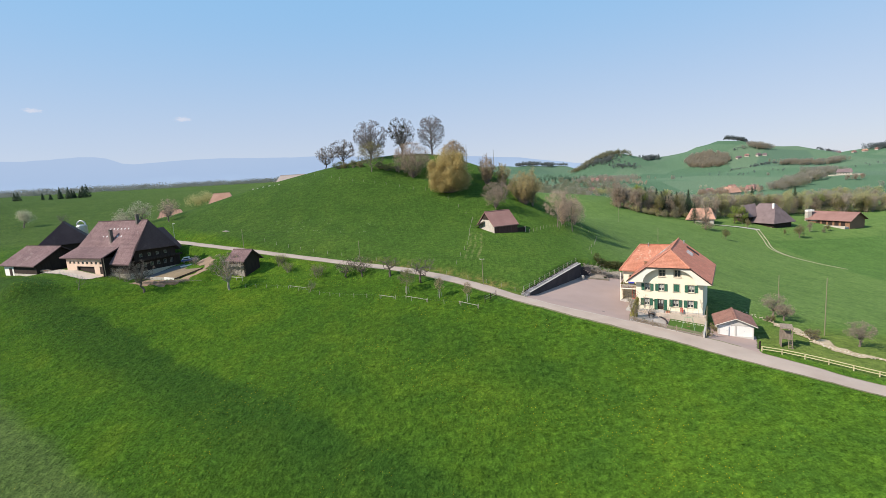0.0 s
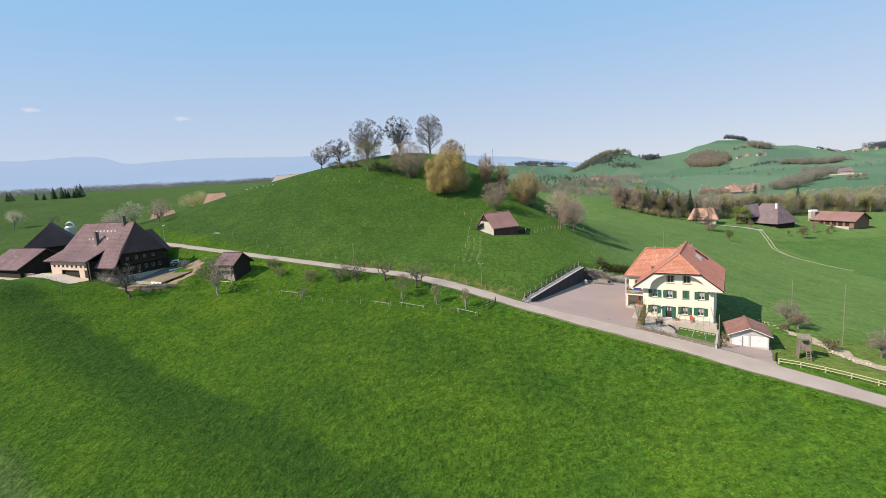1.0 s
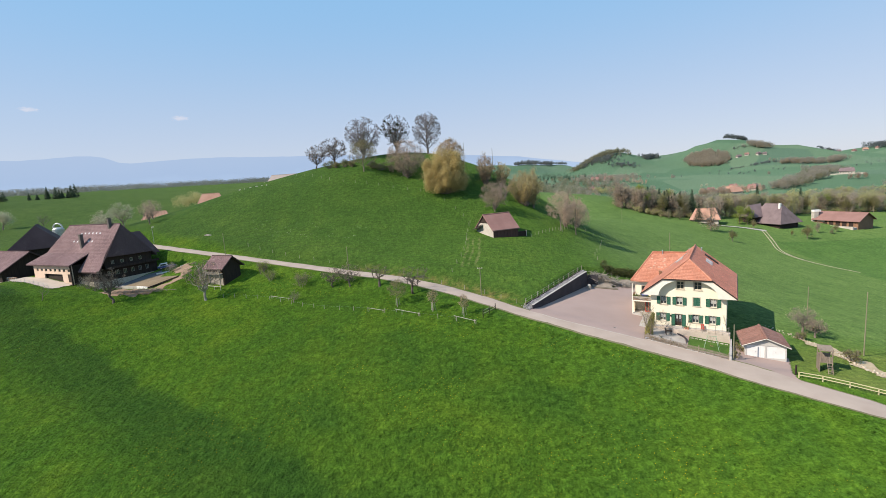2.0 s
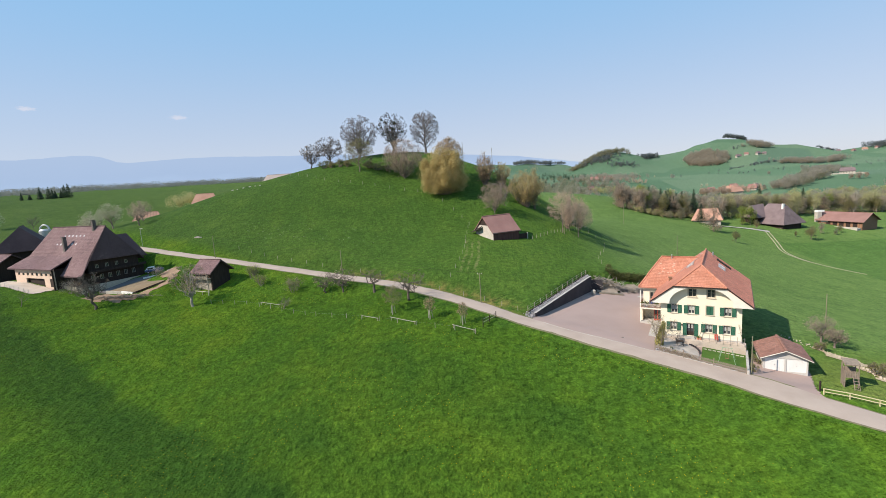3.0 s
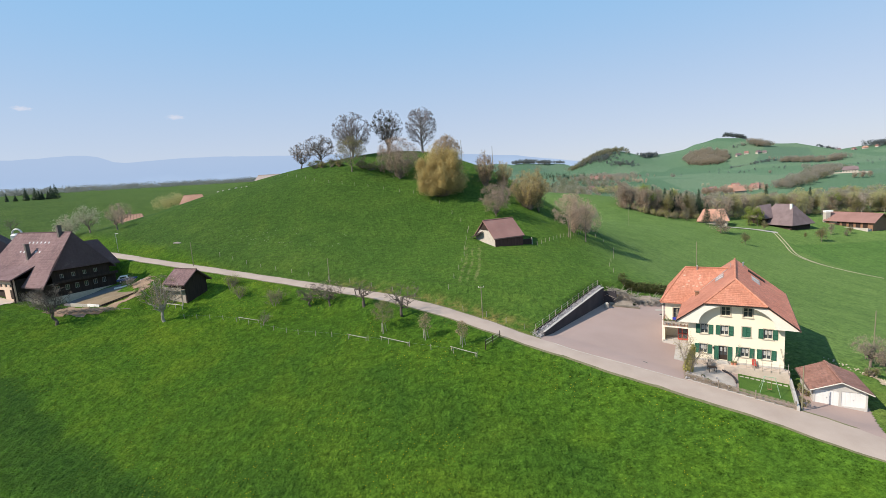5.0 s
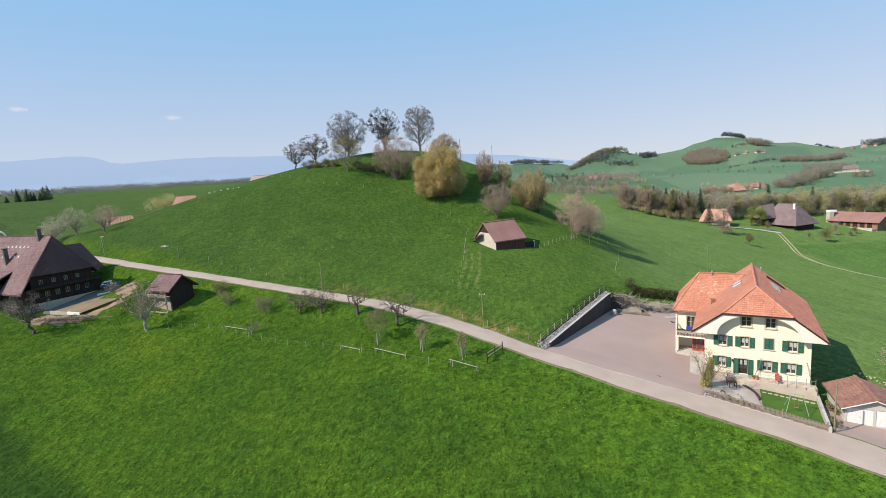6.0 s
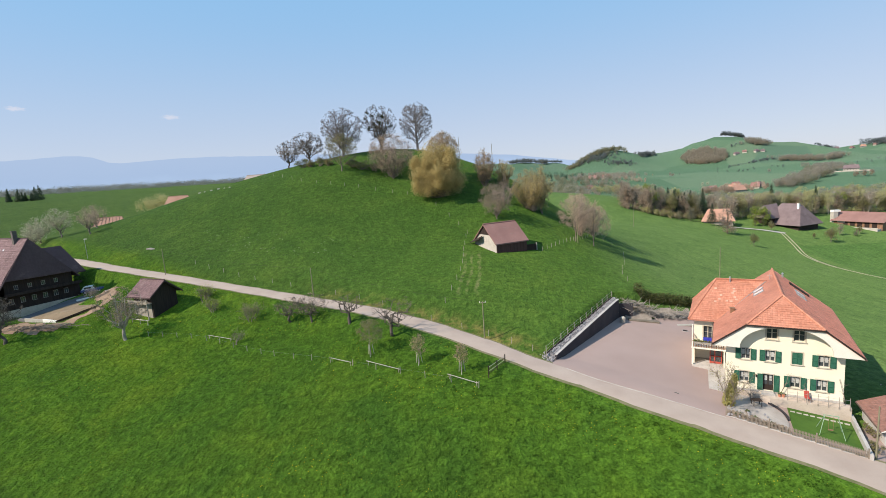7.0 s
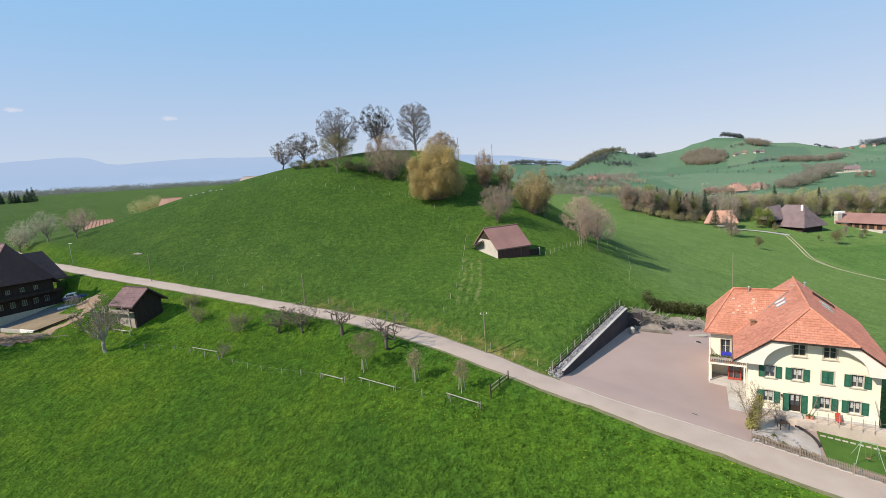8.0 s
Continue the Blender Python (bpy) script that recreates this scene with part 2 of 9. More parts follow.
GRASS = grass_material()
BLADES = grass_material("grass_blades", True)
ROAD_GREY = surface("road_asphalt", (0.328, 0.258, 0.217), (0.42, 0.342, 0.29), 0.3, 14, 0.9, 0.01)
YARD_GREY = surface("yard_asphalt", (0.285, 0.21, 0.188), (0.355, 0.267, 0.24), 0.12, 10, 0.9, 0.01)
PLASTER = surface("cream_plaster", (0.69, 0.62, 0.485), (0.78, 0.715, 0.575), 0.3, 9, 0.9, 0.006)
FASCIA = surface("white_painted_boards", (0.62, 0.58, 0.51), (0.72, 0.68, 0.61), 0.5, 8, 0.7, 0.005)
TILE = surface("orange_clay_tile", (0.38, 0.148, 0.092), (0.54, 0.245, 0.165), 0.5, 4, 0.85, 0.01, island=0.24, stain=(0.44, 0.235, 0.165))
# redder tile, also brightened to make up for weak raking sun
TILE_LIT_RED = surface("red_clay_tile", (0.56, 0.19, 0.12), (0.72, 0.285, 0.19), 0.5, 4, 0.85, 0.01, island=0.24, stain=(0.58, 0.27, 0.19))
TILE_OLD = surface("weathered_clay_tile", (0.37, 0.145, 0.098), (0.51, 0.225, 0.155), 0.3, 4, 0.9, 0.01, island=0.14, stain=(0.36, 0.185, 0.14))
SHUTTER = surface("green_shutter_paint", (0.012, 0.075, 0.045), (0.022, 0.115, 0.070), 1.5, 14, 0.6, 0.004)
GLASS = glass_material("window_glass", (0.035, 0.04, 0.045))
STONE_TRIM = surface("sandstone_trim", (0.38, 0.33, 0.26), (0.54, 0.48, 0.39), 1.5, 16, 0.9, 0.006)
CONCRETE = surface("concrete", (0.33, 0.31, 0.29), (0.50, 0.47, 0.44), 0.5, 8, 0.9, 0.008, stain=(0.24, 0.23, 0.21))
# dark concrete, taken near black so the wall's shade sits in the colour
DARK_WALL = surface("shade_dark_concrete", (0.028, 0.025, 0.030), (0.055, 0.050, 0.056), 0.5, 8, 0.9, 0.01)
STONES = surface("limestone_rubble", (0.16, 0.152, 0.16), (0.31, 0.295, 0.305), 1.5, 7, 0.9, 0.03, island=0.7)
# dark timber, darkened further so shaded walls read deeper
WOOD_DARK = surface("shade_dark_weathered_boards", (0.016, 0.011, 0.009), (0.046, 0.030, 0.024), 0.6, 9, 0.85, 0.01, stretch=(6, 6, 0.5))
WOOD_GREY = surface("grey_weathered_wood", (0.20, 0.175, 0.15), (0.38, 0.34, 0.30), 0.8, 10, 0.85, 0.01, stretch=(5, 5, 1))
# darker than FARM_TILE: shade on slopes turned from the sun is painted in
ROOF_SHADE_BROWN = surface("shade_brown_roof_tiles", (0.066, 0.043, 0.046), (0.112, 0.077, 0.080), 0.16, 3.0, 0.9, 0.03, spec=0.15, stain=(0.14, 0.105, 0.10))
WHITE = surface("white_paint", (0.72, 0.70, 0.66), (0.84, 0.82, 0.78), 0.8, 10, 0.6, 0.003)
BARK = surface("grey_brown_bark", (0.12, 0.095, 0.078), (0.24, 0.20, 0.17), 0.8, 9, 0.9, 0.03)
ORCHARD_BARK = surface("dark_orchard_bark", (0.06, 0.048, 0.04), (0.15, 0.125, 0.105), 0.8, 9, 0.9, 0.03)
EARTH = surface("bare_earth", (0.175, 0.118, 0.08), (0.29, 0.20, 0.138), 0.35, 5, 0.95, 0.05, stain=(0.12, 0.13, 0.04))
COPPER = surface("weathered_copper", (0.12, 0.075, 0.06), (0.22, 0.145, 0.115), 1, 10, 0.6, 0.002, metal=0.4)
METAL = surface("galvanised_steel", (0.34, 0.35, 0.36), (0.50, 0.51, 0.52), 1, 12, 0.45, 0.002, metal=0.7, spec=0.5)
# ---------------------------------------------------------------- the lie of the land
# Heights at places, fitted to the camera's view area by area: (x, y, z)
MEADOW = ((-110, 62, -6.5), (-60, 64, -6.6), (-22, 64, -6.1), (9, 62, -6.4), (24, 62.5, -6.6), (36, 59, -5.9), (47, 57.6, -4.6),
          (-62, 85.6, -3.6), (-33, 80.3, -3.6), (-17, 86, -0.8), (-3, 82, -0.6), (9.2, 82.5, -0.4), (21, 81.6, -1.0), (28, 77.6, -1.5),
          (-60, 103.6, 1.1), (-31, 100.7, 0.9), (-12, 93, 1.2), (1.7, 88.5, 1.1), (-120, 100, 1.0), (75, 60, -6.0))
FORELAND = ((-90, 25, -15), (0, 25, -15), (90, 25, -13), (0, -40, -26), (-150, -20, -22), (150, 0, -22))
ROADSIDE = ((-56, 116.5, 3.8), (-78.6, 116.4, 4.4), (-33.6, 111.6, 3.3), (-21.3, 114.8, 5.0), (-13.6, 111, 5.9), (-5.7, 105.2, 5.2),
            (-8.6, 101.6, 3.8), (4.7, 93.6, 2.6), (8.3, 104.3, 4.5), (-42.5, 122.4, 6.5), (49, 70, -2.0), (-98, 126, 8.6), (-120, 130, 8.0), (-141, 139, 6.6))
EAST = ((69.5, 86.5, -4.4), (65, 95, -3.4), (60, 78, -3.2), (90, 90, -8.0), (60, 125, -1.0), (42, 140, 4.7), (51, 164, 3.7), (45.5, 174, 8.3), (73, 198, -2.4), (93, 270, -2.0), (121, 372, 2.0), (140, 366, -5.2), (166, 360, -11.5),
        (90, 160, -9.0), (196, 264, -28), (164, 318, -14.5), (201, 311, -21.5), (250, 342, -21.8), (125, 230, -13), (140, 120, -19))
HILL = ((13.4, 136, 11.6), (10, 147, 12.6), (-71, 154, 15), (-63.5, 142.5, 11.6), (-96.5, 161, 14.2), (-33, 142, 12.9), (-50, 157, 16.8),
        (-1, 170, 23.5), (28.4, 174, 17.4), (22, 157, 15.0), (-28.8, 182, 32.4), (-14.4, 186, 30.0), (-7, 206, 39.2), (-45, 203, 37.0), (-57, 213, 36.2),
        (19, 189, 28.8), (-24, 208, 40.0), (-10, 245, 34), (-60, 250, 30), (35, 230, 16), (-88, 194, 27.5), (-74, 200, 31.5), (-115, 200, 22))
WEST = ((-142, 240, 19), (-145, 276, 22), (-139, 172, 14.5), (-250, 300, 26), (-300, 150, 12), (-350, 353, 35.8), (-325, 377, 35.0), (-295, 401, 35.5), (-260, 425, 35.6), (-219, 448, 34.5),
        (-80, 330, 26), (40, 330, -2), (-250, 60, -2))
FITTED = np.array(MEADOW + FORELAND + ROADSIDE + EAST + HILL + WEST, float)


def spline_weights(known, stiff):
    """A thin plate through the given heights, a little stiff."""
    xy, n = known[:, :2] / 100, len(known)
    d2 = ((xy[:, None] - xy[None]) ** 2).sum(-1)
    k = 0.5 * d2 * np.log(d2 + 1e-9) + stiff * np.eye(n)
    p = np.c_[np.ones(n), xy]
    a = np.block([[k, p], [p.T, np.zeros((3, 3))]])
    return np.linalg.solve(a, np.r_[known[:, 2], np.zeros(3)])


PLATE = spline_weights(FITTED, 0.003)


def smooth(a, b, v):
    s = np.clip((v - a) / (b - a), 0, 1)
    return s * s * (3 - 2 * s)


def near_height(x, y):
    q = np.stack([x, y], -1) / 100
    out = PLATE[-3] + q @ PLATE[-2:]
    for k, w in zip(FITTED, PLATE[:-3]):
        d2 = ((q - k[:2] / 100) ** 2).sum(-1)
        out = out + w * 0.5 * d2 * np.log(d2 + 1e-9)
    return out


# Far hills: (x, y, height, half length along, half width across, turn in degrees)
RANGES = ((883, 1600, 91, 110, 220, 0), (595, 1790, 77, 90, 170, 0), (830, 1790, 32, 110, 160, 0), (1050, 1560, 55, 90, 220, 0), (1340, 1530, 42, 130, 260, 0),
          (330, 2200, 36, 110, 150, 0), (490, 2180, 40, 90, 150, 0), (500, 1800, 34, 70, 150, 0), (720, 1830, 38, 80, 160, 0), (1200, 1540, 17, 90, 220, 0),
          (330, 1000, 14, 170, 120, 0), (600, 780, 10, 160, 120, 30))


def far_height(x, y):
    side = smooth(-350, 350, x - 0.18 * y + 60)
    r = np.hypot(x, y)
    west = 34 + 24 * smooth(430, 1600, r) - 26 * np.exp(-((r - 900) / 260) ** 2) + 60 * smooth(1700, 4400, r)
    east = -26 + 22 * smooth(500, 1500, r) + 18 * smooth(1500, 4400, r)
    out = west * (1 - side) + east * side
    for cx, cy, h, a, b, turn in RANGES:
        c, s = math.cos(radians(turn)), math.sin(radians(turn))
        dx, dy = x - cx, y - cy
        out = out + h * np.exp(-((dx * c + dy * s) / a) ** 2 - ((dy * c - dx * s) / b) ** 2)
    return out


def natural_height(x, y):
    x, y = np.asarray(x, float), np.asarray(y, float)
    far = smooth(330, 640, np.hypot(x, y - 60))
    near = near_height(np.clip(x, -700, 700), np.clip(y, -200, 760))
    return near * (1 - far) + far_height(x, y) * far


# The yard beside the house is one sloping plane.
def yard_height(x, y):
    return 0.17 - 0.111 * x + 0.0395 * y


# ---------------------------------------------------------------- helpers for building
def part(name, bm, material, parent, label=""):
    me = bpy.data.meshes.new(name)
    bmesh.ops.recalc_face_normals(bm, faces=bm.faces)
    bm.to_mesh(me)
    bm.free()
    me.materials.append(material)
    ob = new(name, me)
    ob.parent = parent
    if label:
        tagged(ob, label)
    return ob


def raw_part(name, verts, faces, material, parent, label="", smooth_faces=False):
    me = bpy.data.meshes.new(name)
    me.from_pydata(verts, [], faces)
    me.materials.append(material)
    if smooth_faces:
        me.polygons.foreach_set("use_smooth", [True] * len(me.polygons))
    me.update()
    ob = new(name, me)
    ob.parent = parent
    if label:
        tagged(ob, label)
    return ob


def thing(name, where, label, category, group="", kind=""):
    ob = new(name)
    ob.empty_display_size = 0.3
    ob.matrix_basis = where
    return tagged(ob, label, category, group, kind)


def box(bm, x0, x1, y0, y1, z0, z1, m=None):
    vs = [bm.verts.new((x, y, z)) for z in (z0, z1) for x, y in ((x0, y0), (x1, y0), (x1, y1), (x0, y1))]
    for f in ((3, 2, 1, 0), (4, 5, 6, 7), (0, 1, 5, 4), (1, 2, 6, 5), (2, 3, 7, 6), (3, 0, 4, 7)):
        bm.faces.new([vs[i] for i in f])
    if m is not None:
        bmesh.ops.transform(bm, matrix=m, verts=vs)
    return vs


def boxes(*spans):
    bm = bmesh.new()
    for s in spans:
        box(bm, *s)
    return bm


def slab(bm, corners, thick):
    """A plate under the given corners, thick metres measured straight down."""
    top = [bm.verts.new(c) for c in corners]
    low = [bm.verts.new((c[0], c[1], c[2] - thick)) for c in corners]
    n = len(top)
    bm.faces.new(top)
    bm.faces.new(low[::-1])
    for i in range(n):
        bm.faces.new((top[i], low[i], low[(i + 1) % n], top[(i + 1) % n]))


def slabs(thick, *plates):
    bm = bmesh.new()
    for p in plates:
        slab(bm, p, thick)
    return bm


def prism(bm, outline, y0, y1):
    """An outline in x and z drawn out along y."""
    a = [bm.verts.new((x, y0, z)) for x, z in outline]
    b = [bm.verts.new((x, y1, z)) for x, z in outline]
    n = len(a)
    bm.faces.new(a)
    bm.faces.new(b[::-1])
    for i in range(n):
        bm.faces.new((a[i], b[i], b[(i + 1) % n], a[(i + 1) % n]))


def tube(verts, faces, a, b, ra, rb, sides=5):
    a, b = Vector(a), Vector(b)
    d = (b - a)
    if d.length < 1e-5:
        return
    d.normalize()
    s = d.orthogonal().normalized()
    t = d.cross(s)
    n = len(verts)
    for c, r in ((a, ra), (b, rb)):
        for k in range(sides):
            w = 2 * math.pi * k / sides
            verts.append(c + (s * math.cos(w) + t * math.sin(w)) * r)
    for k in range(sides):
        faces.append((n + k, n + (k + 1) % sides, n + sides + (k + 1) % sides, n + sides + k))
    if sides > 3:
        faces.append(tuple(n + k for k in range(sides))[::-1])
        faces.append(tuple(n + sides + k for k in range(sides)))


def tubes(name, runs, material, parent, sides=6, label=""):
    verts, faces = [], []
    for a, b, ra, rb in runs:
        tube(verts, faces, a, b, ra, rb, sides)
    return raw_part(name, verts, faces, material, parent, label)


# ---------------------------------------------------------------- road and shaped ground
ROAD = ((-152.0, 198.0, 16.8), (-128.0, 179.0, 15.4), (-109.0, 164.8, 14.5), (-93.0, 155.8, 13.6), (-80.1, 148.5, 12.7), (-61.3, 140.4, 10.9), (-51.3, 136.0, 9.9), (-37.2, 129.6, 8.6),
        (-23.7, 122.8, 7.5), (-10.7, 115.3, 6.7), (-0.2, 108.3, 5.5), (8.0, 102.3, 4.1), (15.1, 96.9, 2.6), (21.4, 92.4, 1.48), (26.8, 87.9, 0.72),
        (33.3, 82.9, -0.2), (40.2, 77.8, -1.18), (47.8, 70.6, -2.1), (53.6, 65.9, -2.8), (59.2, 62.0, -3.8), (78.9, 49.2, -6.4), (108.9, 31.2, -11))
ROAD_WIDTH = 3.8


def glide(points, step):
    """A smooth run through points, about step apart."""
    p = np.array(points, float)
    p = np.vstack([2 * p[0] - p[1], p, 2 * p[-1] - p[-2]])
    out = []
    for i in range(1, len(p) - 2):
        n = max(2, int(np.linalg.norm(p[i + 1] - p[i]) / step))
        for t in np.arange(n) / n:
            out.append(0.5 * (2 * p[i] + (p[i + 1] - p[i - 1]) * t + (2 * p[i - 1] - 5 * p[i] + 4 * p[i + 1] - p[i + 2]) * t ** 2
                              + (3 * p[i] - p[i - 1] - 3 * p[i + 1] + p[i + 2]) * t ** 3))
    return np.array(out + [p[-2]])


ROAD_RUN = glide(ROAD, 1.5)
HOUSE_TURN = -29.5
HOUSE = pose(43.0, 90.22, 0, 0, 0, HOUSE_TURN)  # the middle of its front, at the floor
C, S = math.cos(radians(HOUSE_TURN)), math.sin(radians(HOUSE_TURN))


def from_house(x, y):
    return 43.0 + C * x - S * y, 90.22 + S * x + C * y


def to_house(x, y):
    dx, dy = np.asarray(x) - 43.0, np.asarray(y) - 90.22
    return C * dx + S * dy, C * dy - S * dx


def inside_by(x, y, corners):
    """How far places lie inside a convex outline (anticlockwise); negative outside."""
    best = None
    for (ax, ay), (bx, by) in zip(corners, corners[1:] + corners[:1]):
        n = math.hypot(bx - ax, by - ay)
        d = ((bx - ax) * (y - ay) - (by - ay) * (x - ax)) / n
        best = d if best is None else np.minimum(best, d)
    return best


YARD = [(18.0, 99.0), (33.0, 84.4), (45.0, 76.6), (53.8, 78.0), (58, 92), (53, 112), (48.6, 121.6), (42, 122.4), (34.2, 120.6)]
FARM = [(-112, 118.0), (-84, 120.5), (-67, 123.5), (-66, 133), (-82, 148), (-122, 152), (-132, 132)]


def road_near(x, y):
    x, y = np.asarray(x, float), np.asarray(y, float)
    dist, high = np.full(x.shape, 1e9), np.zeros(x.shape)
    for k in range(len(ROAD_RUN) - 1):
        a, b = ROAD_RUN[k], ROAD_RUN[k + 1]
        d = b[:2] - a[:2]
        t = np.clip(((x - a[0]) * d[0] + (y - a[1]) * d[1]) / (d @ d), 0, 1)
        r = np.hypot(x - a[0] - t * d[0], y - a[1] - t * d[1])
        near = r < dist
        dist, high = np.where(near, r, dist), np.where(near, a[2] + t * (b[2] - a[2]), high)
    return dist, high


def ground_height(x, y):
    x, y = np.asarray(x, float), np.asarray(y, float)
    z = natural_height(x, y)
    w = smooth(-5.0, 0.3, inside_by(x, y, FARM))
    west = np.clip(6.5 - 0.11 * (x + 87) + 0.03 * (y - 128), 5.6, 9.0 - 0.13 * np.maximum(0, -118 - x))
    east = np.clip(np.minimum(5.9 + 0.217 * (x + 74.6) + 0.307 * (y - 123.5), 6.4 + 0.13 * (y - 126) + 0.35 * np.maximum(0, x + 78)), 6.2, 10.2)
    side = smooth(-92, -82, x)
    z = z * (1 - w) + (west * (1 - side) + east * side) * w
    w = smooth(-5.0, 0.2, inside_by(x, y, YARD))
    w = np.where(to_house(x, y)[0] < -20, smooth(-1.6, -0.6, inside_by(x, y, YARD)), w)
    z = z * (1 - w) + (yard_height(x, y) - 0.10) * w
    d, h = road_near(x, y)
    w = 1 - smooth(ROAD_WIDTH / 2 + 0.6, ROAD_WIDTH / 2 + 4.8, d)
    return z * (1 - w) + (h - 0.10) * w


def ground_at(x, y):
    return float(ground_height(np.array([x]), np.array([y]))[0])


def spread_axis(lo, hi, step, far_lo, far_hi, growth):
    mid = list(np.arange(lo, hi + step / 2, step))
    d, v, right = step, hi, []
    while v < far_hi:
        d *= growth
        v += d
        right.append(v)
    d, v, left = step, lo, []
    while v > far_lo:
        d *= growth
        v -= d
        left.append(v)
    return np.array(left[::-1] + mid + right)


gx = spread_axis(-150, 100, 1.25, -4800, 4800, 1.05)
gy = spread_axis(44, 226, 1.25, -900, 4800, 1.047)
GX, GY = np.meshgrid(gx, gy)
GZ = ground_height(GX, GY)
verts = np.stack([GX, GY, GZ], -1).reshape(-1, 3)
nx, ny = len(gx), len(gy)
ids = np.arange(nx * ny).reshape(ny, nx)
quads = np.stack([ids[:-1, :-1], ids[:-1, 1:], ids[1:, 1:], ids[1:, :-1]], -1).reshape(-1, 4)
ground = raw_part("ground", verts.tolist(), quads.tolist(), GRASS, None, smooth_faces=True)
tagged(ground, "rolling spring-green meadow with dandelions and hills beyond", "meadow", kind="structure")


def road_sheet(name, run, width, material, label, lift=0.0, verge=0.03, wider=0.0, trim=0.0):
    n, verts, faces, narrow = len(run), [], [], width
    way = np.gradient(run[:, :2], axis=0)
    way /= np.linalg.norm(way, axis=1)[:, None]
    side = np.stack([way[:, 1], -way[:, 0]], -1)
    for i in range(n):
        width = narrow + wider * float(np.interp(run[i, 0], (16, 22, 33, 40, 46, 54), (0, 0.1, 0.9, 1.4, 1.2, 0.1)))
        wob = min(0.3, narrow / 9) * 0.35 * math.sin(i * 0.9) + min(0.3, narrow / 9) * 0.2 * math.sin(i * 2.3 + 1)
        for s in (-1, -0.5, 0, 0.5, 1):
            crown = 0.03 * (1 - s * s)
            half = (narrow / 2 - trim * float(np.interp(run[i, 0], (4, 18, 36, 46), (0, 1, 1, 0)))) if s > 0 else width - narrow / 2
            q = run[i, :2] + side[i] * s * (half + (wob if abs(s) == 1 else 0))
            verts.append((q[0], q[1], run[i, 2] + crown + lift - (verge if abs(s) == 1 else 0)))
    for i in range(n - 1):
        for k in range(4):
            a = i * 5 + k
            faces.append((a, a + 1, a + 6, a + 5))
    return tagged(raw_part(name, verts, faces, material, None, smooth_faces=True), label, "road", kind="structure")


road_sheet("road", ROAD_RUN, ROAD_WIDTH, ROAD_GREY, "narrow pale asphalt lane curving past the farm and house", wider=1.2, trim=0.55)


VERGE = surface("worn_verge", (0.09, 0.105, 0.035), (0.22, 0.19, 0.11), 0.9, 6, 0.95, 0.03, stain=(0.06, 0.11, 0.02))
verge = road_sheet("verge", ROAD_RUN, ROAD_WIDTH + 0.7, VERGE, "worn earth and dry grass along the lane's edges", -0.035, 0.03, wider=1.2, trim=0.3)


def patch_sheet(name, ring, step, lift, material, label, category, ragged=0.6):
    """A thin patch lying on the ground inside a closed run of places."""
    ring = glide([(x, y, 0) for x, y in ring + ring[:1]], 1.0)[:, :2]
    lo, hi = ring.min(0), ring.max(0)
    xs, ys = np.arange(lo[0], hi[0], step), np.arange(lo[1], hi[1], step)
    X, Y = np.meshgrid(xs, ys)
    inside = np.zeros(X.shape, bool)
    wx = X + ragged * np.sin(Y * 1.7 + 2 * np.sin(X))
    wy = Y + ragged * np.sin(X * 1.3 + 2 * np.sin(Y))
    for (ax, ay), (bx, by) in zip(ring, np.roll(ring, -1, 0)):
        if abs(by - ay) > 1e-9:
            inside ^= ((ay > wy) != (by > wy)) & (wx < ax + (bx - ax) * (wy - ay) / (by - ay))
    Z = ground_height(X, Y) + lift
    verts = np.stack([X, Y, Z], -1).reshape(-1, 3)
    ids = np.arange(X.size).reshape(X.shape)
    keep = inside[:-1, :-1] & inside[1:, :-1] & inside[:-1, 1:] & inside[1:, 1:]
    q = np.stack([ids[:-1, :-1], ids[:-1, 1:], ids[1:, 1:], ids[1:, :-1]], -1)[keep]
    used, faces = np.unique(q, return_inverse=True)
    ob = raw_part(name, verts[used].tolist(), faces.reshape(-1, 4).tolist(), material, None, smooth_faces=True)
    return tagged(ob, label, category, kind="structure")


YARD_RING = [(17.3, 99.3), (16.9, 95.6), (21, 92.2), (26.4, 87.8), (32.8, 82.7), (39.8, 77.5), (49.0, 71.7), (50.4, 74.5), (53.4, 79.6), (54.0, 82.5), (48.0, 85.5), (47.5, 92), (50, 101), (54, 111), (51, 116.5), (48.2, 120.6), (44, 121.6), (40.6, 120.8), (39, 119.6), (33.6, 120.9), (25.3, 110.2)]
patch_sheet("yard", YARD_RING, 0.25, 0.062, YARD_GREY, "wide grey asphalt yard beside the house", "yard", 0.0)


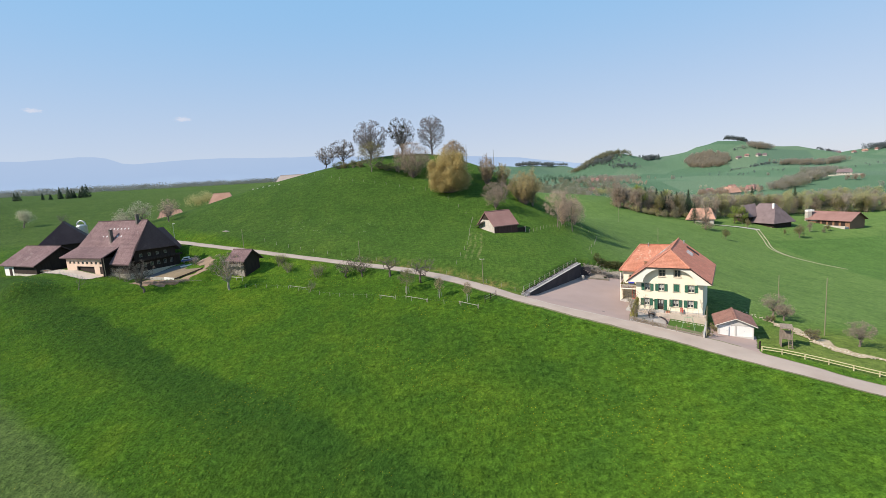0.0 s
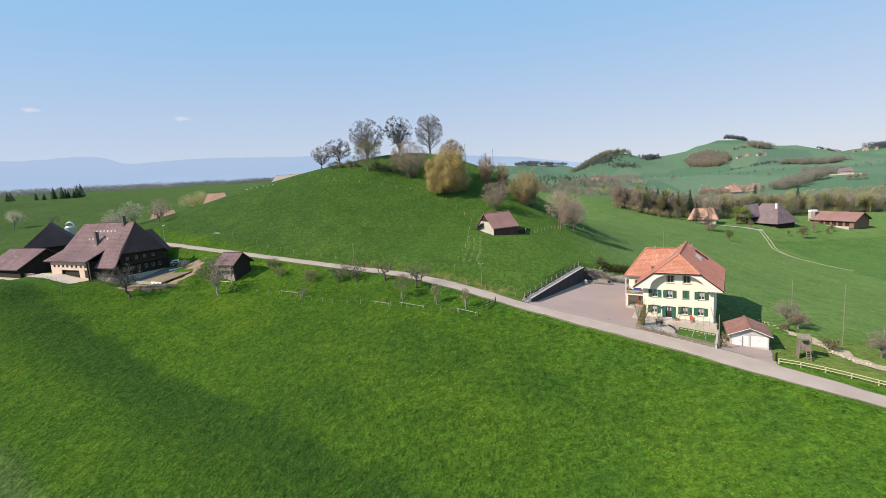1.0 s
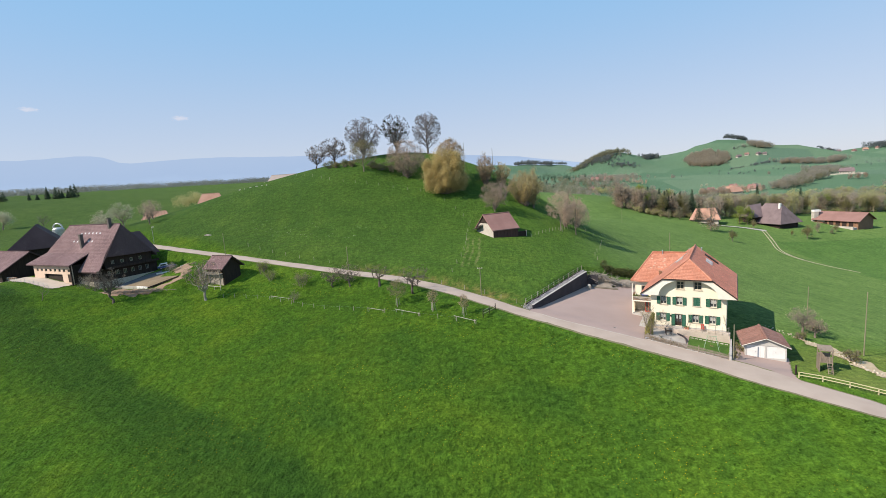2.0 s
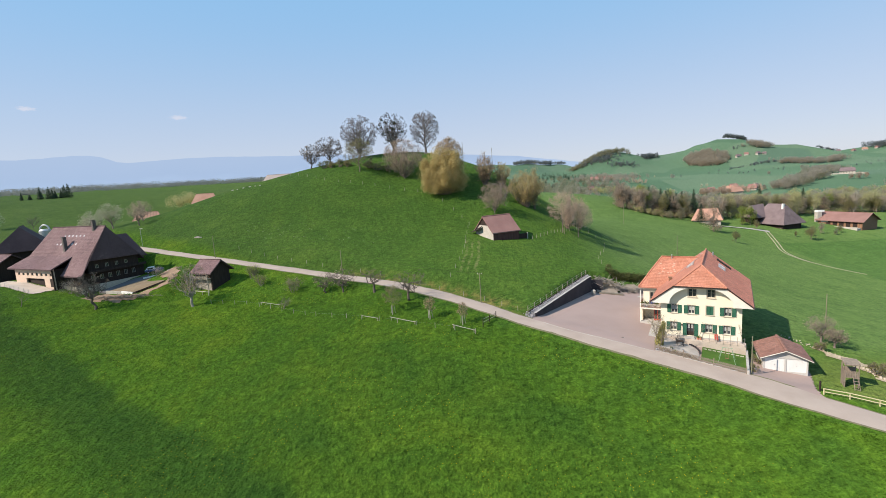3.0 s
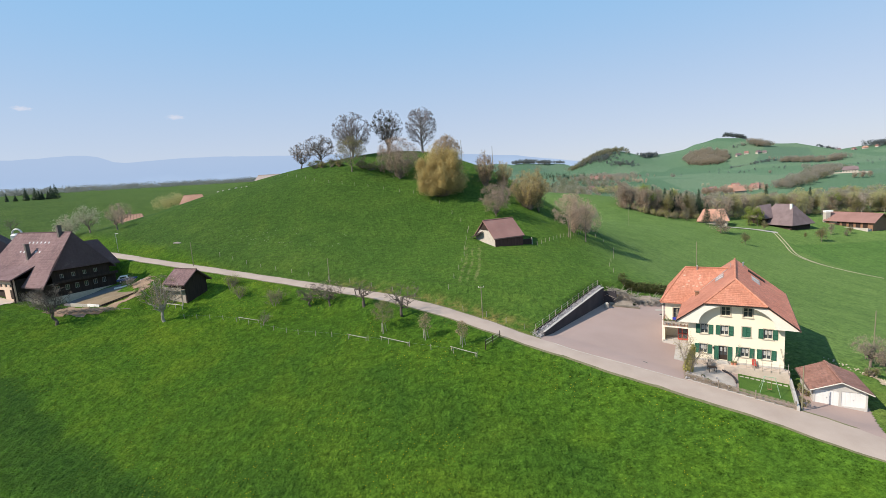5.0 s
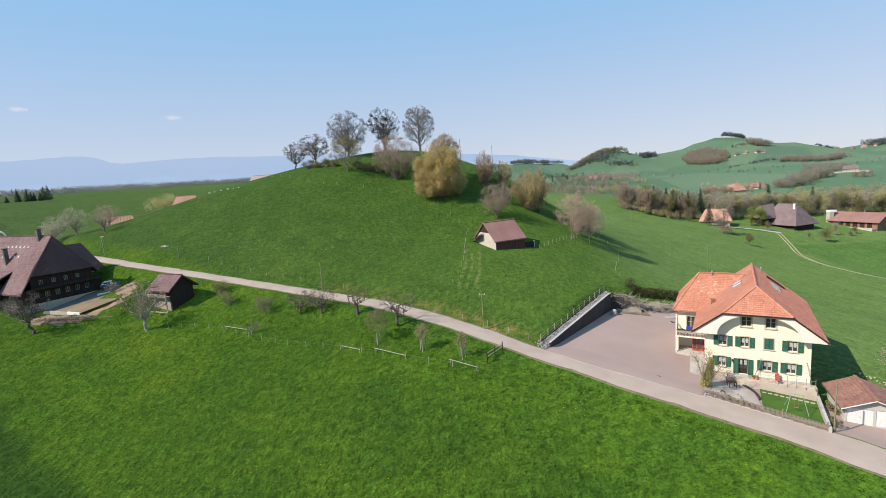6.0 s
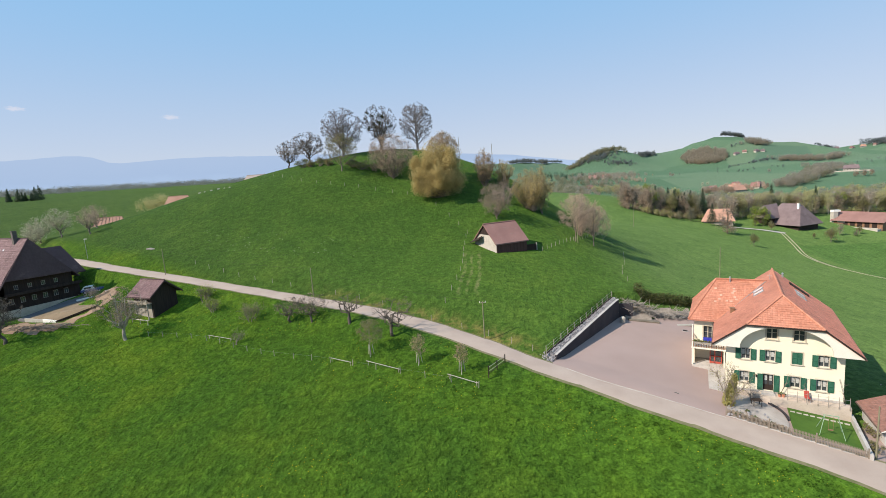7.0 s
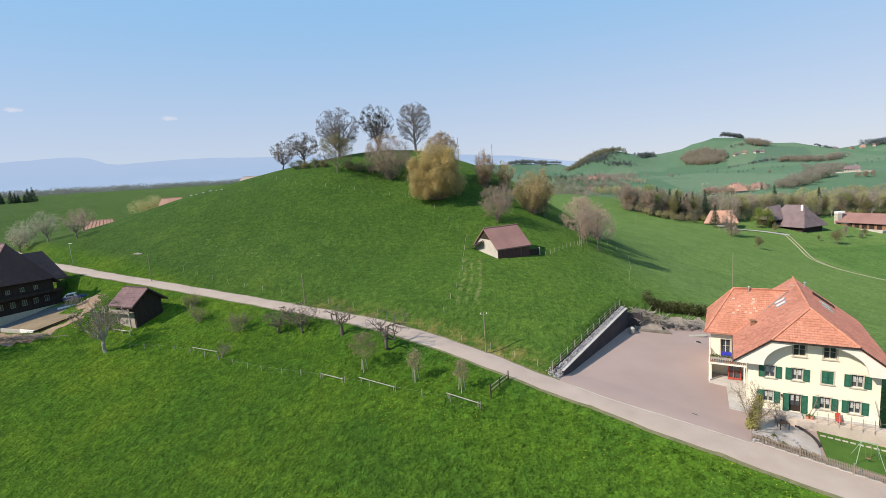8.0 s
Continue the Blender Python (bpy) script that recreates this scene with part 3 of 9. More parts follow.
# ---------------------------------------------------------------- standing grass
def grass_tufts(name, label, x, y, low, high, wide, seed):
    """Leaning blades in small tufts at the places given."""
    rng = np.random.default_rng(seed)
    n, z, verts = len(x), ground_height(x, y), []
    tall = low + (high - low) * rng.random(n)
    for _ in range(3):
        a, lean = rng.uniform(0, 6.283, n), rng.uniform(2.0, 4.5, n) * tall
        w = wide * rng.uniform(0.5, 1.2, n)
        ox, oy = x + rng.normal(0, wide, n), y + rng.normal(0, wide, n)
        b = rng.uniform(0, 6.283, n)
        verts.append(np.stack([np.stack([ox - w * np.sin(a), oy + w * np.cos(a), z - 0.03], -1), np.stack([ox + w * np.sin(a), oy - w * np.cos(a), z - 0.03], -1),
                               np.stack([ox + lean * np.cos(b), oy + lean * np.sin(b), z + tall], -1)], 1))
    v = np.concatenate(verts).reshape(-1, 3)
    ob = raw_part(name, v.tolist(), np.arange(len(v)).reshape(-1, 3).tolist(), BLADES, None)
    return tagged(ob, label, "grass", kind="stuff")


def scattered(count, x0, x1, y0, y1, seed):
    rng = np.random.default_rng(seed)
    x, y = rng.uniform(x0, x1, count), rng.uniform(y0, y1, count)
    d, _ = road_near(x, y)
    ok = (d > 3.0) & (inside_by(x, y, FARM) < -1) & (inside_by(x, y, YARD) < -1.5)
    return x[ok], y[ok]


tx, ty = scattered(150000, -118, 78, 44, 118, 5)
keep = (ty + 0.63 * tx < 101) & (0.53 * tx + 0.85 * ty > 23)
grass_tufts("meadow_grass", "standing tufts of spring grass on the near meadow", tx[keep], ty[keep], 0.025, 0.06, 0.09, 6)


# ---------------------------------------------------------------- the house
def clear_of(holes, x, z):
    return not any(a < x < b and c < z < d for a, b, c, d in holes)


def pierced_wall(bm, x0, x1, z0, z1, y0, y1, holes, top=None):
    """A wall along x with openings (x0, x1, z0, z1). top: the height of its upper edge at x, where that is not level."""
    xs = sorted({x0, x1, *(v for h in holes for v in h[:2] if x0 < v < x1), *([0.0, -3.4, 3.4] if top else [])})
    zs = sorted({z0, z1, *(v for h in holes for v in h[2:] if z0 < v < z1)})
    for a, b in zip(xs, xs[1:]):
        if b - a < 1e-4:
            continue
        if top and not any(h[0] < (a + b) / 2 < h[1] for h in holes):
            prism(bm, [(a, z0), (b, z0), (b, top(b)), (a, top(a))], y0, y1)
            continue
        for c, d in zip(zs, zs[1:]):
            if not clear_of(holes, (a + b) / 2, (c + d) / 2):
                continue
            if top and d == zs[-1]:
                prism(bm, [(a, c), (b, c), (b, top(b)), (a, top(a))], y0, y1)
            else:
                box(bm, a, b, y0, y1, c, d)
    bmesh.ops.remove_doubles(bm, verts=bm.verts, dist=0.0005)


def tile_cover(name, corners, material, parent, label, wide=0.25, long=0.33, seed=1):
    """Clay tiles in overlapping courses on the sloping outline; the first two corners are the eave's."""
    rng = random.Random(seed)
    a, b = Vector(corners[0]), Vector(corners[1])
    along = (b - a).normalized()
    normal = (b - a).cross(Vector(corners[2]) - a).normalized()
    if normal.z < 0:
        normal = -normal
    up = normal.cross(along)
    if up.z < 0:
        up = -up
    flat = [((Vector(c) - a).dot(along), (Vector(c) - a).dot(up)) for c in corners]
    high = max(v for _, v in flat)
    verts, faces, row, v = [], [], 0, 0.0

    def span(t):
        cuts = []
        for (p, q), (r, s) in zip(flat, flat[1:] + flat[:1]):
            if (q - t) * (s - t) <= 0 and abs(q - s) > 1e-6:
                cuts.append(p + (r - p) * (t - q) / (s - q))
        return (min(cuts), max(cuts)) if len(cuts) >= 2 else None

    while v < high - 0.03:
        ends = span(min(v + long * 0.5, high - 0.02))
        if ends:
            n = max(1, round((ends[1] - ends[0]) / wide))
            step = (ends[1] - ends[0]) / n
            for k in range(n):
                x0, x1 = ends[0] + k * step + 0.012, ends[0] + (k + 1) * step - 0.012
                lift = 0.055 + rng.uniform(-0.012, 0.014)
                tilt = rng.uniform(-0.012, 0.012)
                p = [a + along * x0 + up * v + normal * (lift + tilt), a + along * x1 + up * v + normal * (lift - tilt),
                     a + along * x1 + up * (v + long * 1.06) + normal * 0.012, a + along * x0 + up * (v + long * 1.06) + normal * 0.012,
                     a + along * x0 + up * v, a + along * x1 + up * v]
                i = len(verts)
                verts += p
                faces += [(i, i + 1, i + 2, i + 3), (i + 4, i + 5, i + 1, i)]
        v += long
    ob = raw_part(name, verts, faces, material, parent, label)
    tagged(ob, kind="stuff")
    return ob


def shutter_mesh(w, h):
    bm = boxes((0, w, -0.03, 0.02, 0, 0.07), (0, w, -0.03, 0.02, h - 0.07, h), (0, 0.06, -0.03, 0.02, 0.07, h - 0.07), (w - 0.06, w, -0.03, 0.02, 0.07, h - 0.07),
               (0.06, w - 0.06, -0.03, 0.02, h * 0.48, h * 0.48 + 0.06), (0.05, w - 0.05, 0.013, 0.019, 0.05, h - 0.05))
    n = max(11, int(h * 7))
    for k in range(n):
        z = 0.08 + (h - 0.16) * k / n
        box(bm, 0.06, w - 0.06, -0.02, 0.012, 0, 0.075, pose(0, 0, z, -24, 0, 0))
    return bm


def window(parent, x0, x1, z0, z1, y=0.0, shutters=True, closed=False, curtains=True, depth=0.30, door=False):
    """A casement in its opening: stone surround, sill, frame, panes, curtains, and louvred shutters folded against the wall."""
    # a dark plate replaces the shade of the room behind
    win = part("front_door" if door else "window", boxes((x0, x1, y + depth + 0.05, y + depth + 0.08, z0, z1)), WOOD_DARK, parent, "dark plate standing for the unlit room")
    t = 0.13
    part("surround", boxes((x0 - t, x0, y - 0.035, y + 0.2, z0 - 0.02, z1 + t), (x1, x1 + t, y - 0.035, y + 0.2, z0 - 0.02, z1 + t), (x0, x1, y - 0.035, y + 0.2, z1, z1 + t)), STONE_TRIM, win, "sandstone surround")
    part("sill", boxes((x0 - t - 0.04, x1 + t + 0.04, y - 0.12, y + 0.25, z0 - 0.12, z0 - 0.02)), STONE_TRIM, win, "sandstone sill")
    if closed:
        w = (x1 - x0) / 2 - 0.01
        for s in (x0 + 0.005, x0 + (x1 - x0) / 2 + 0.005):
            sh = part("shutter", shutter_mesh(w, z1 - z0), SHUTTER, win, "closed dark green shutter")
            sh.location = (s, y + 0.02, z0)
        return win
    f = 0.07
    mid = (x0 + x1) / 2
    frame_y = (y + depth - 0.09, y + depth - 0.02)
    low = z0 + (0.7 if door else 0)
    part("casement", boxes((x0, x0 + f, *frame_y, z0, z1), (x1 - f, x1, *frame_y, z0, z1), (x0 + f, x1 - f, *frame_y, z1 - f, z1), (x0 + f, x1 - f, *frame_y, z0, z0 + f),
                           (mid - 0.05, mid + 0.05, *frame_y, z0 + f, z1 - f), (x0 + f, mid - 0.05, *frame_y, (low + z1) / 2 + 0.1, (low + z1) / 2 + 0.14),
                           (mid + 0.05, x1 - f, *frame_y, (low + z1) / 2 + 0.1, (low + z1) / 2 + 0.14)), WOOD_DARK if door else (STONE_TRIM if not shutters else FRAME_PAINT), win, "")
    if door:
        part("door_panel", boxes((x0 + f, mid - 0.05, y + depth - 0.08, y + depth - 0.04, z0 + f, low), (mid + 0.05, x1 - f, y + depth - 0.08, y + depth - 0.04, z0 + f, low)), WOOD_DARK, win, "dark wooden lower panel")
    for a, b in ((x0 + f, mid - 0.05), (mid + 0.05, x1 - f)):
        pane = part("pane", boxes((a, b, y + depth - 0.06, y + depth - 0.05, low + (0 if door else f), z1 - f)), GLASS, win)
        if curtains:
            bm = bmesh.new()
            n = 8
            for k in range(n):
                u0, u1 = a + (b - a) * (0.14 + 0.72 * k / n), a + (b - a) * (0.14 + 0.72 * (k + 1) / n)
                d0, d1 = (0.012, -0.012) if k % 2 else (-0.012, 0.012)
                c0 = low + 0.12 + (z1 - low) * 0.30
                vs = [bm.verts.new(p) for p in ((u0, y + depth - 0.075 - 0.012 + d0, c0), (u1, y + depth - 0.087 + d1, c0), (u1, y + depth - 0.087 + d1, z1 - f - 0.12), (u0, y + depth - 0.087 + d0, z1 - f - 0.12))]
                bm.faces.new(vs)
            part("curtain", bm, CURTAIN, win, "white net curtain")
    if shutters:
        w = 0.56
        for s in (x0 - w - 0.03, x1 + 0.03):
            sh = part("shutter", shutter_mesh(w, z1 - z0), SHUTTER, win, "dark green louvred shutter folded open")
            sh.location = (s, y - 0.06, z0)
    return win


FRAME_PAINT = surface("grey_white_frame", (0.36, 0.34, 0.31), (0.48, 0.46, 0.42), 1, 9, 0.6, 0.003)
CURTAIN = surface("white_net", (0.34, 0.34, 0.33), (0.50, 0.50, 0.48), 2, 20, 0.9, 0)
BLUE_CLOTH = surface("blue_cover", (0.03, 0.035, 0.30), (0.05, 0.06, 0.45), 2, 12, 0.7, 0.005)
RED_PAINT = surface("red_paint", (0.36, 0.055, 0.04), (0.48, 0.09, 0.065), 2, 12, 0.6, 0.004)
GREEN_LEAF = leaf_material("small_green_leaves", (0.035, 0.075, 0.012), (0.10, 0.16, 0.03))
TIMBER = surface("brown_timber", (0.16, 0.085, 0.05), (0.28, 0.16, 0.10), 1, 9, 0.8, 0.006, stretch=(3, 3, 1))


def roof_at(x):
    return 11.6 - 0.78 * abs(x)


def gable_top(x):
    return min(roof_at(x) - 0.34, 9.35)


def build_house():
    h = thing("house", HOUSE, "cream-plastered farmhouse with orange tiled half-hipped roof and green shutters", "house")
    upper = ((-4.20, -3.22, 3.95, 5.33), (-1.70, -0.72, 3.98, 5.36), (0.92, 1.92, 3.98, 5.42), (3.40, 4.42, 3.98, 5.36))
    lower = ((-4.30, -3.32, 0.98, 2.36), (-1.86, -0.82, 0.20, 2.30), (0.80, 1.80, 1.02, 2.40), (3.30, 4.32, 1.02, 2.40))
    attic = ((-1.66, -0.54, 6.80, 8.10), (1.00, 2.10, 6.80, 8.12))
    bm = bmesh.new()
    pierced_wall(bm, -5.8, 5.8, -2.6, 6.6, 0, 0.4, upper + lower)
    pierced_wall(bm, -5.8, 5.8, 6.6, 8.2, 0, 0.4, attic, gable_top)
    part("front_wall", bm, PLASTER, h, "smooth cream plaster wall")
    bm = bmesh.new()
    box(bm, -5.8, -5.4, 0.4, 17.3, -2.2, 6.85)
    box(bm, 5.4, 5.8, 0.4, 17.3, -3.6, 6.85)
    part("side_wall", bm, PLASTER, h)
    bm = bmesh.new()
    prism(bm, [(-5.4, -2.6), (5.4, -2.6), (5.4, 6.9), (0, 11.1), (-5.4, 6.9)], 16.9, 17.3)
    part("back_wall", bm, PLASTER, h)
    for k, o in enumerate(upper):
        window(h, *o, closed=(k == 2))
    for k, o in enumerate(lower):
        window(h, *o, door=(k == 1))
    for o in attic:
        window(h, *o, shutters=False, curtains=False)
    part("plinth", boxes((-5.83, 5.83, -0.05, 0.0, -2.6, 0.12)), CONCRETE, h, "low grey concrete plinth")
    part("door_step", boxes((-2.05, -0.62, -0.75, -0.05, -0.35, 0.06), (-1.95, -0.72, -0.45, -0.05, 0.06, 0.19)), CONCRETE, h, "two grey door steps")
    part("wall_lamp", boxes((-2.62, -2.52, -0.10, 0, 2.05, 2.12), (-2.65, -2.49, -0.22, -0.10, 1.85, 2.12)), WOOD_DARK, h, "small dark wall lamp")

    # the arched front of the overhanging roof
    n, arch = 28, []
    for k in range(n + 1):
        w = math.pi * k / n
        arch.append((0.12 - 4.5 * math.cos(w), 5.78 + 2.9 * math.sin(w)))
    bm = bmesh.new()
    for (xa, za), (xb, zb) in zip(arch, arch[1:]):
        rim = lambda x: min(roof_at(x) - 0.05, 8.86)  # noqa: E731
        prism(bm, [(xa, za), (xb, zb), (xb, rim(xb)), (xa, rim(xa))], -1.12, -1.02)
    prism(bm, [(-7.2, 5.72), (arch[0][0], 5.72), (arch[0][0], roof_at(arch[0][0]) - 0.05), (-7.2, 5.93)], -1.12, -1.02)
    prism(bm, [(arch[-1][0], 5.72), (7.2, 5.72), (7.2, 5.93), (arch[-1][0], roof_at(arch[-1][0]) - 0.05)], -1.12, -1.02)
    part("arched_fascia", bm, FASCIA, h, "white boarded fascia with a round arch cut out")
    bm = bmesh.new()
    front = [bm.verts.new((x, -1.02, z)) for x, z in arch]
    back = [bm.verts.new((x, 0.0, z)) for x, z in arch]
    for k in range(n):
        bm.faces.new((front[k], front[k + 1], back[k + 1], back[k]))
    part("vault", bm, FASCIA, h, "cream boarded vault under the arch")
    part("eave_soffit", boxes((-7.2, arch[0][0], -1.02, 18.6, 5.72, 5.78), (arch[-1][0], 7.2, -1.02, 18.6, 5.72, 5.78)), FASCIA, h, "pale boarded soffit")
    for x in (-7.33, 7.33):
        part("gutter", boxes((x - 0.07, x + 0.07, -1.3, 18.8, 5.72, 5.86)), COPPER, h, "brown copper gutter")

    # roof
    left = [(-7.25, -1.2, 5.95), (-7.25, 18.8, 5.95), (0, 18.8, 11.6), (0, 2.6, 11.6), (-3.7, -1.2, 8.72)]
    right = [(7.25, -1.2, 5.95), (7.25, 18.8, 5.95), (0, 18.8, 11.6), (0, 2.6, 11.6), (3.7, -1.2, 8.72)]
    hip = [(-3.75, -1.25, 8.74), (3.75, -1.25, 8.74), (0, 2.6, 11.6)]
    a_front = [(-10.5, 7.8, 6.1), (-6.9, 7.8, 6.1), (-0.9, 13.35, 10.88), (-7.2, 13.35, 10.88)]
    a_side = [(-10.5, 7.8, 6.1), (-10.5, 18.9, 6.1), (-7.2, 13.35, 10.88)]
    a_back = [(-10.5, 18.9, 6.1), (-6.9, 18.9, 6.1), (-0.9, 13.35, 10.88), (-7.2, 13.35, 10.88)]
    roof = part("roof", slabs(0.16, left, right, hip, a_front, a_side, a_back), TILE_OLD, h, "battens and underside of the tiled roof")
    tile_cover("roof_tiles", left, TILE_OLD, roof, "brownish weathered clay tiles", seed=1)
    # right slope: extra light is put into the tiles' colour
    tile_cover("roof_tiles", right, TILE_LIT_RED, roof, "red clay tiles", seed=2)
    tile_cover("roof_tiles", hip, TILE, roof, "bright orange clay tiles", seed=3)
    for k, p in enumerate((a_front, a_side, a_back)):
        tile_cover("roof_tiles", p, TILE, roof, "bright orange clay tiles", seed=4 + k)
    spot = random.Random(12)
    for _ in range(11):
        y = spot.uniform(10.2, 12.9)
        x = spot.uniform(-8.8 + (y - 10.2) * 0.5, -4.6 + (y - 10.2) * 0.9)
        z = 6.1 + (y - 7.8) * 0.861 + 0.13
        part("pale_tile", slabs(0.03, [(x - 0.16, y - 0.1, z - 0.086), (x + 0.16, y - 0.1, z - 0.086), (x + 0.16, y + 0.1, z + 0.086), (x - 0.16, y + 0.1, z + 0.086)]), PALE_TILE, roof, "pale replaced roof tile")
    caps = [((0, 2.6, 11.66), (0, 18.8, 11.66)), ((-3.75, -1.25, 8.8), (0, 2.6, 11.66)), ((3.75, -1.25, 8.8), (0, 2.6, 11.66)),
            ((-10.5, 7.8, 6.15), (-7.2, 13.35, 10.94)), ((-10.5, 18.9, 6.15), (-7.2, 13.35, 10.94)), ((-7.2, 13.35, 10.94), (-1.0, 13.35, 10.94))]
    for a, b in caps:
        runs, a, b = [], Vector(a), Vector(b)
        m = max(2, int((b - a).length / 0.42))
        for k in range(m):
            runs.append((a.lerp(b, k / m), a.lerp(b, (k + 1) / m + 0.01), 0.155, 0.125))
        tubes("ridge_tiles", runs, TILE, roof, 6, "pale orange ridge tiles")
    part("verge_board", slabs(0.2, [(-7.3, -1.28, 5.98), (-7.3, -1.16, 5.98), (-3.75, -1.16, 8.8), (-3.75, -1.28, 8.8)],
                              [(7.3, -1.28, 5.98), (7.3, -1.16, 5.98), (3.75, -1.16, 8.8), (3.75, -1.28, 8.8)], [(-3.8, -1.32, 8.78), (3.8, -1.32, 8.78), (3.8, -1.2, 8.78), (-3.8, -1.2, 8.78)]), WOOD_DARK, roof, "dark verge board")
    part("valley_gutter", slabs(0.04, [(-7.3, 8.2, 6.05), (-7.0, 7.75, 6.12), (-0.95, 13.2, 10.98), (-1.15, 13.6, 10.95)]), METAL, roof, "narrow metal valley")

    def roof_light(x, y, side):
        s = 1 if side > 0 else -1
        z = roof_at(x)
        win = part("skylight", slabs(0.2, [(x - 0.55, y - 0.4, roof_at(x - 0.55) + 0.2), (x + 0.55, y - 0.4, roof_at(x + 0.55) + 0.2),
                                           (x + 0.55, y + 0.4, roof_at(x + 0.55) + 0.2), (x - 0.55, y + 0.4, roof_at(x - 0.55) + 0.2)]), METAL, roof, "grey metal roof window")
        part("skylight_pane", slabs(0.03, [(x - 0.45, y - 0.31, roof_at(x - 0.45) + 0.24), (x + 0.45, y - 0.31, roof_at(x + 0.45) + 0.24),
                                           (x + 0.45, y + 0.31, roof_at(x + 0.45) + 0.24), (x - 0.45, y + 0.31, roof_at(x - 0.45) + 0.24)]), SKYLIGHT, win, "pane with the bright sky's reflection painted in")
        return z * s

    for x, y in ((-2.1, 9.4), (-2.1, 10.9), (2.8, 10.8), (2.8, 12.6)):
        roof_light(x, y, x)
    part("roof_vent", boxes((-5.35, -4.85, 7.4, 7.9, 7.4, 8.2), (-5.45, -4.8, 7.3, 8.0, 8.2, 8.26)), TIMBER, roof, "small brown roof hatch")
    part("dormer_slit", slabs(0.25, [(1.9, 15.2, 10.42), (4.2, 15.2, 8.62), (4.2, 16.0, 8.62), (1.9, 16.0, 10.42)]), WOOD_DARK, roof, "dark hatch in the roof")
    tubes("flue", [((-5.4, 13.0, 10.5), (-5.4, 13.0, 11.35), 0.08, 0.08), ((-5.4, 13.0, 11.35), (-5.4, 13.0, 11.45), 0.15, 0.05)], METAL, roof, 8, "short metal flue pipe")
    tubes("flue", [((1.2, 17.2, 10.5), (1.2, 17.2, 11.3), 0.12, 0.12), ((1.2, 17.2, 11.3), (1.2, 17.2, 11.42), 0.2, 0.05)], METAL, roof, 8, "short metal flue pipe")
    tubes("aerial", [((-0.6, 13.4, 10.9), (-0.6, 13.4, 11.9), 0.03, 0.02), ((-0.9, 13.4, 11.7), (-0.3, 13.4, 11.7), 0.02, 0.02)], METAL, roof, 5, "thin roof aerial")

    # the side wing, its porch and balcony
    bm = bmesh.new()
    pierced_wall(bm, -9.8, -5.8, -1.6, 6.2, 8.6, 8.95, ((-7.75, -6.25, 0.22, 2.35), (-8.6, -7.5, 2.9, 5.0)))
    box(bm, -9.8, -9.45, 8.95, 18.2, -1.6, 6.2)
    box(bm, -9.45, -5.8, 17.85, 18.2, -1.6, 6.2)
    part("wing_wall", bm, PLASTER, h, "cream plaster wall of the side wing")
    door = part("porch_door", boxes((-7.75, -6.25, 6.95, 7.0, 0.22, 2.35)), GLASS, h, "glazed porch door with a red frame")
    part("door_frame", boxes((-7.75, -7.65, 6.82, 6.95, 0.22, 2.35), (-6.35, -6.25, 6.82, 6.95, 0.22, 2.35), (-7.18, -7.06, 6.82, 6.95, 0.22, 2.35), (-7.65, -6.35, 6.82, 6.95, 2.25, 2.35),
                             (-7.65, -6.35, 6.82, 6.95, 0.22, 0.45), (-7.65, -6.35, 6.82, 6.95, 1.2, 1.28)), RED_PAINT, door, "red painted frame")
    window(h, -8.6, -7.5, 2.9, 5.0, y=8.6, shutters=False, curtains=False)
    part("porch_floor", boxes((-9.9, -5.8, 5.4, 8.6, -1.2, 0.18)), CONCRETE, h, "pale concrete porch floor")
    part("porch_side", boxes((-9.85, -9.6, 6.3, 8.6, 0.18, 2.55)), PLASTER, h)
    bal = part("balcony", boxes((-9.95, -5.8, 5.5, 8.6, 2.58, 2.80)), FASCIA, h, "pale balcony slab over the porch")
    part("balcony_post", boxes((-9.92, -9.76, 5.55, 5.71, 0.18, 2.58), (-9.92, -9.76, 5.55, 5.71, 2.8, 6.05)), FASCIA, bal, "white post")
    part("balcony_post", boxes((-6.05, -5.9, 5.55, 5.7, 0.18, 2.58)), FASCIA, bal, "white post")
    part("handrail", boxes((-9.9, -5.8, 5.54, 5.64, 3.68, 3.76), (-9.9, -9.8, 5.64, 8.6, 3.68, 3.76)), TIMBER, bal)
    for k in range(20):
        x = -9.75 + k * 0.2
        part("baluster", boxes((x, x + 0.1, 5.57, 5.6, 2.8, 3.68)), TIMBER, bal)
    for k in range(12):
        y = 5.9 + k * 0.22
        part("baluster", boxes((-9.87, -9.84, y, y + 0.1, 2.8, 3.68)), TIMBER, bal)
    part("flower_box", boxes((-9.7, -6.1, 5.34, 5.54, 3.35, 3.62)), WOOD_GREY, bal, "brown flower box with green plants")
    return h


PALE_TILE = surface("pale_clay_tile", (0.44, 0.27, 0.20), (0.56, 0.37, 0.28), 1, 8, 0.85, 0.005)
# reflected sky is painted into the glass as a pale base colour
SKYLIGHT = surface("sky_bright_pane", (0.55, 0.56, 0.58), (0.7, 0.71, 0.73), 1, 5, 0.12, 0, spec=0.8)
build_house()

bench = thing("garden_bench", HOUSE @ pose(-7.95, 6.9, 2.8), "bench under a bright blue cover on the balcony", "bench")
part("cover", boxes((-0.62, 0.62, -0.25, 0.3, 0.38, 0.50), (-0.62, 0.62, 0.22, 0.34, 0.50, 0.98)), BLUE_CLOTH, bench, "bright blue cloth cover")
for px, py in ((-0.52, -0.18), (0.52, -0.18), (-0.52, 0.26), (0.52, 0.26)):
    part("leg", boxes((px - 0.03, px + 0.03, py - 0.03, py + 0.03, 0, 0.38)), TIMBER, bench)


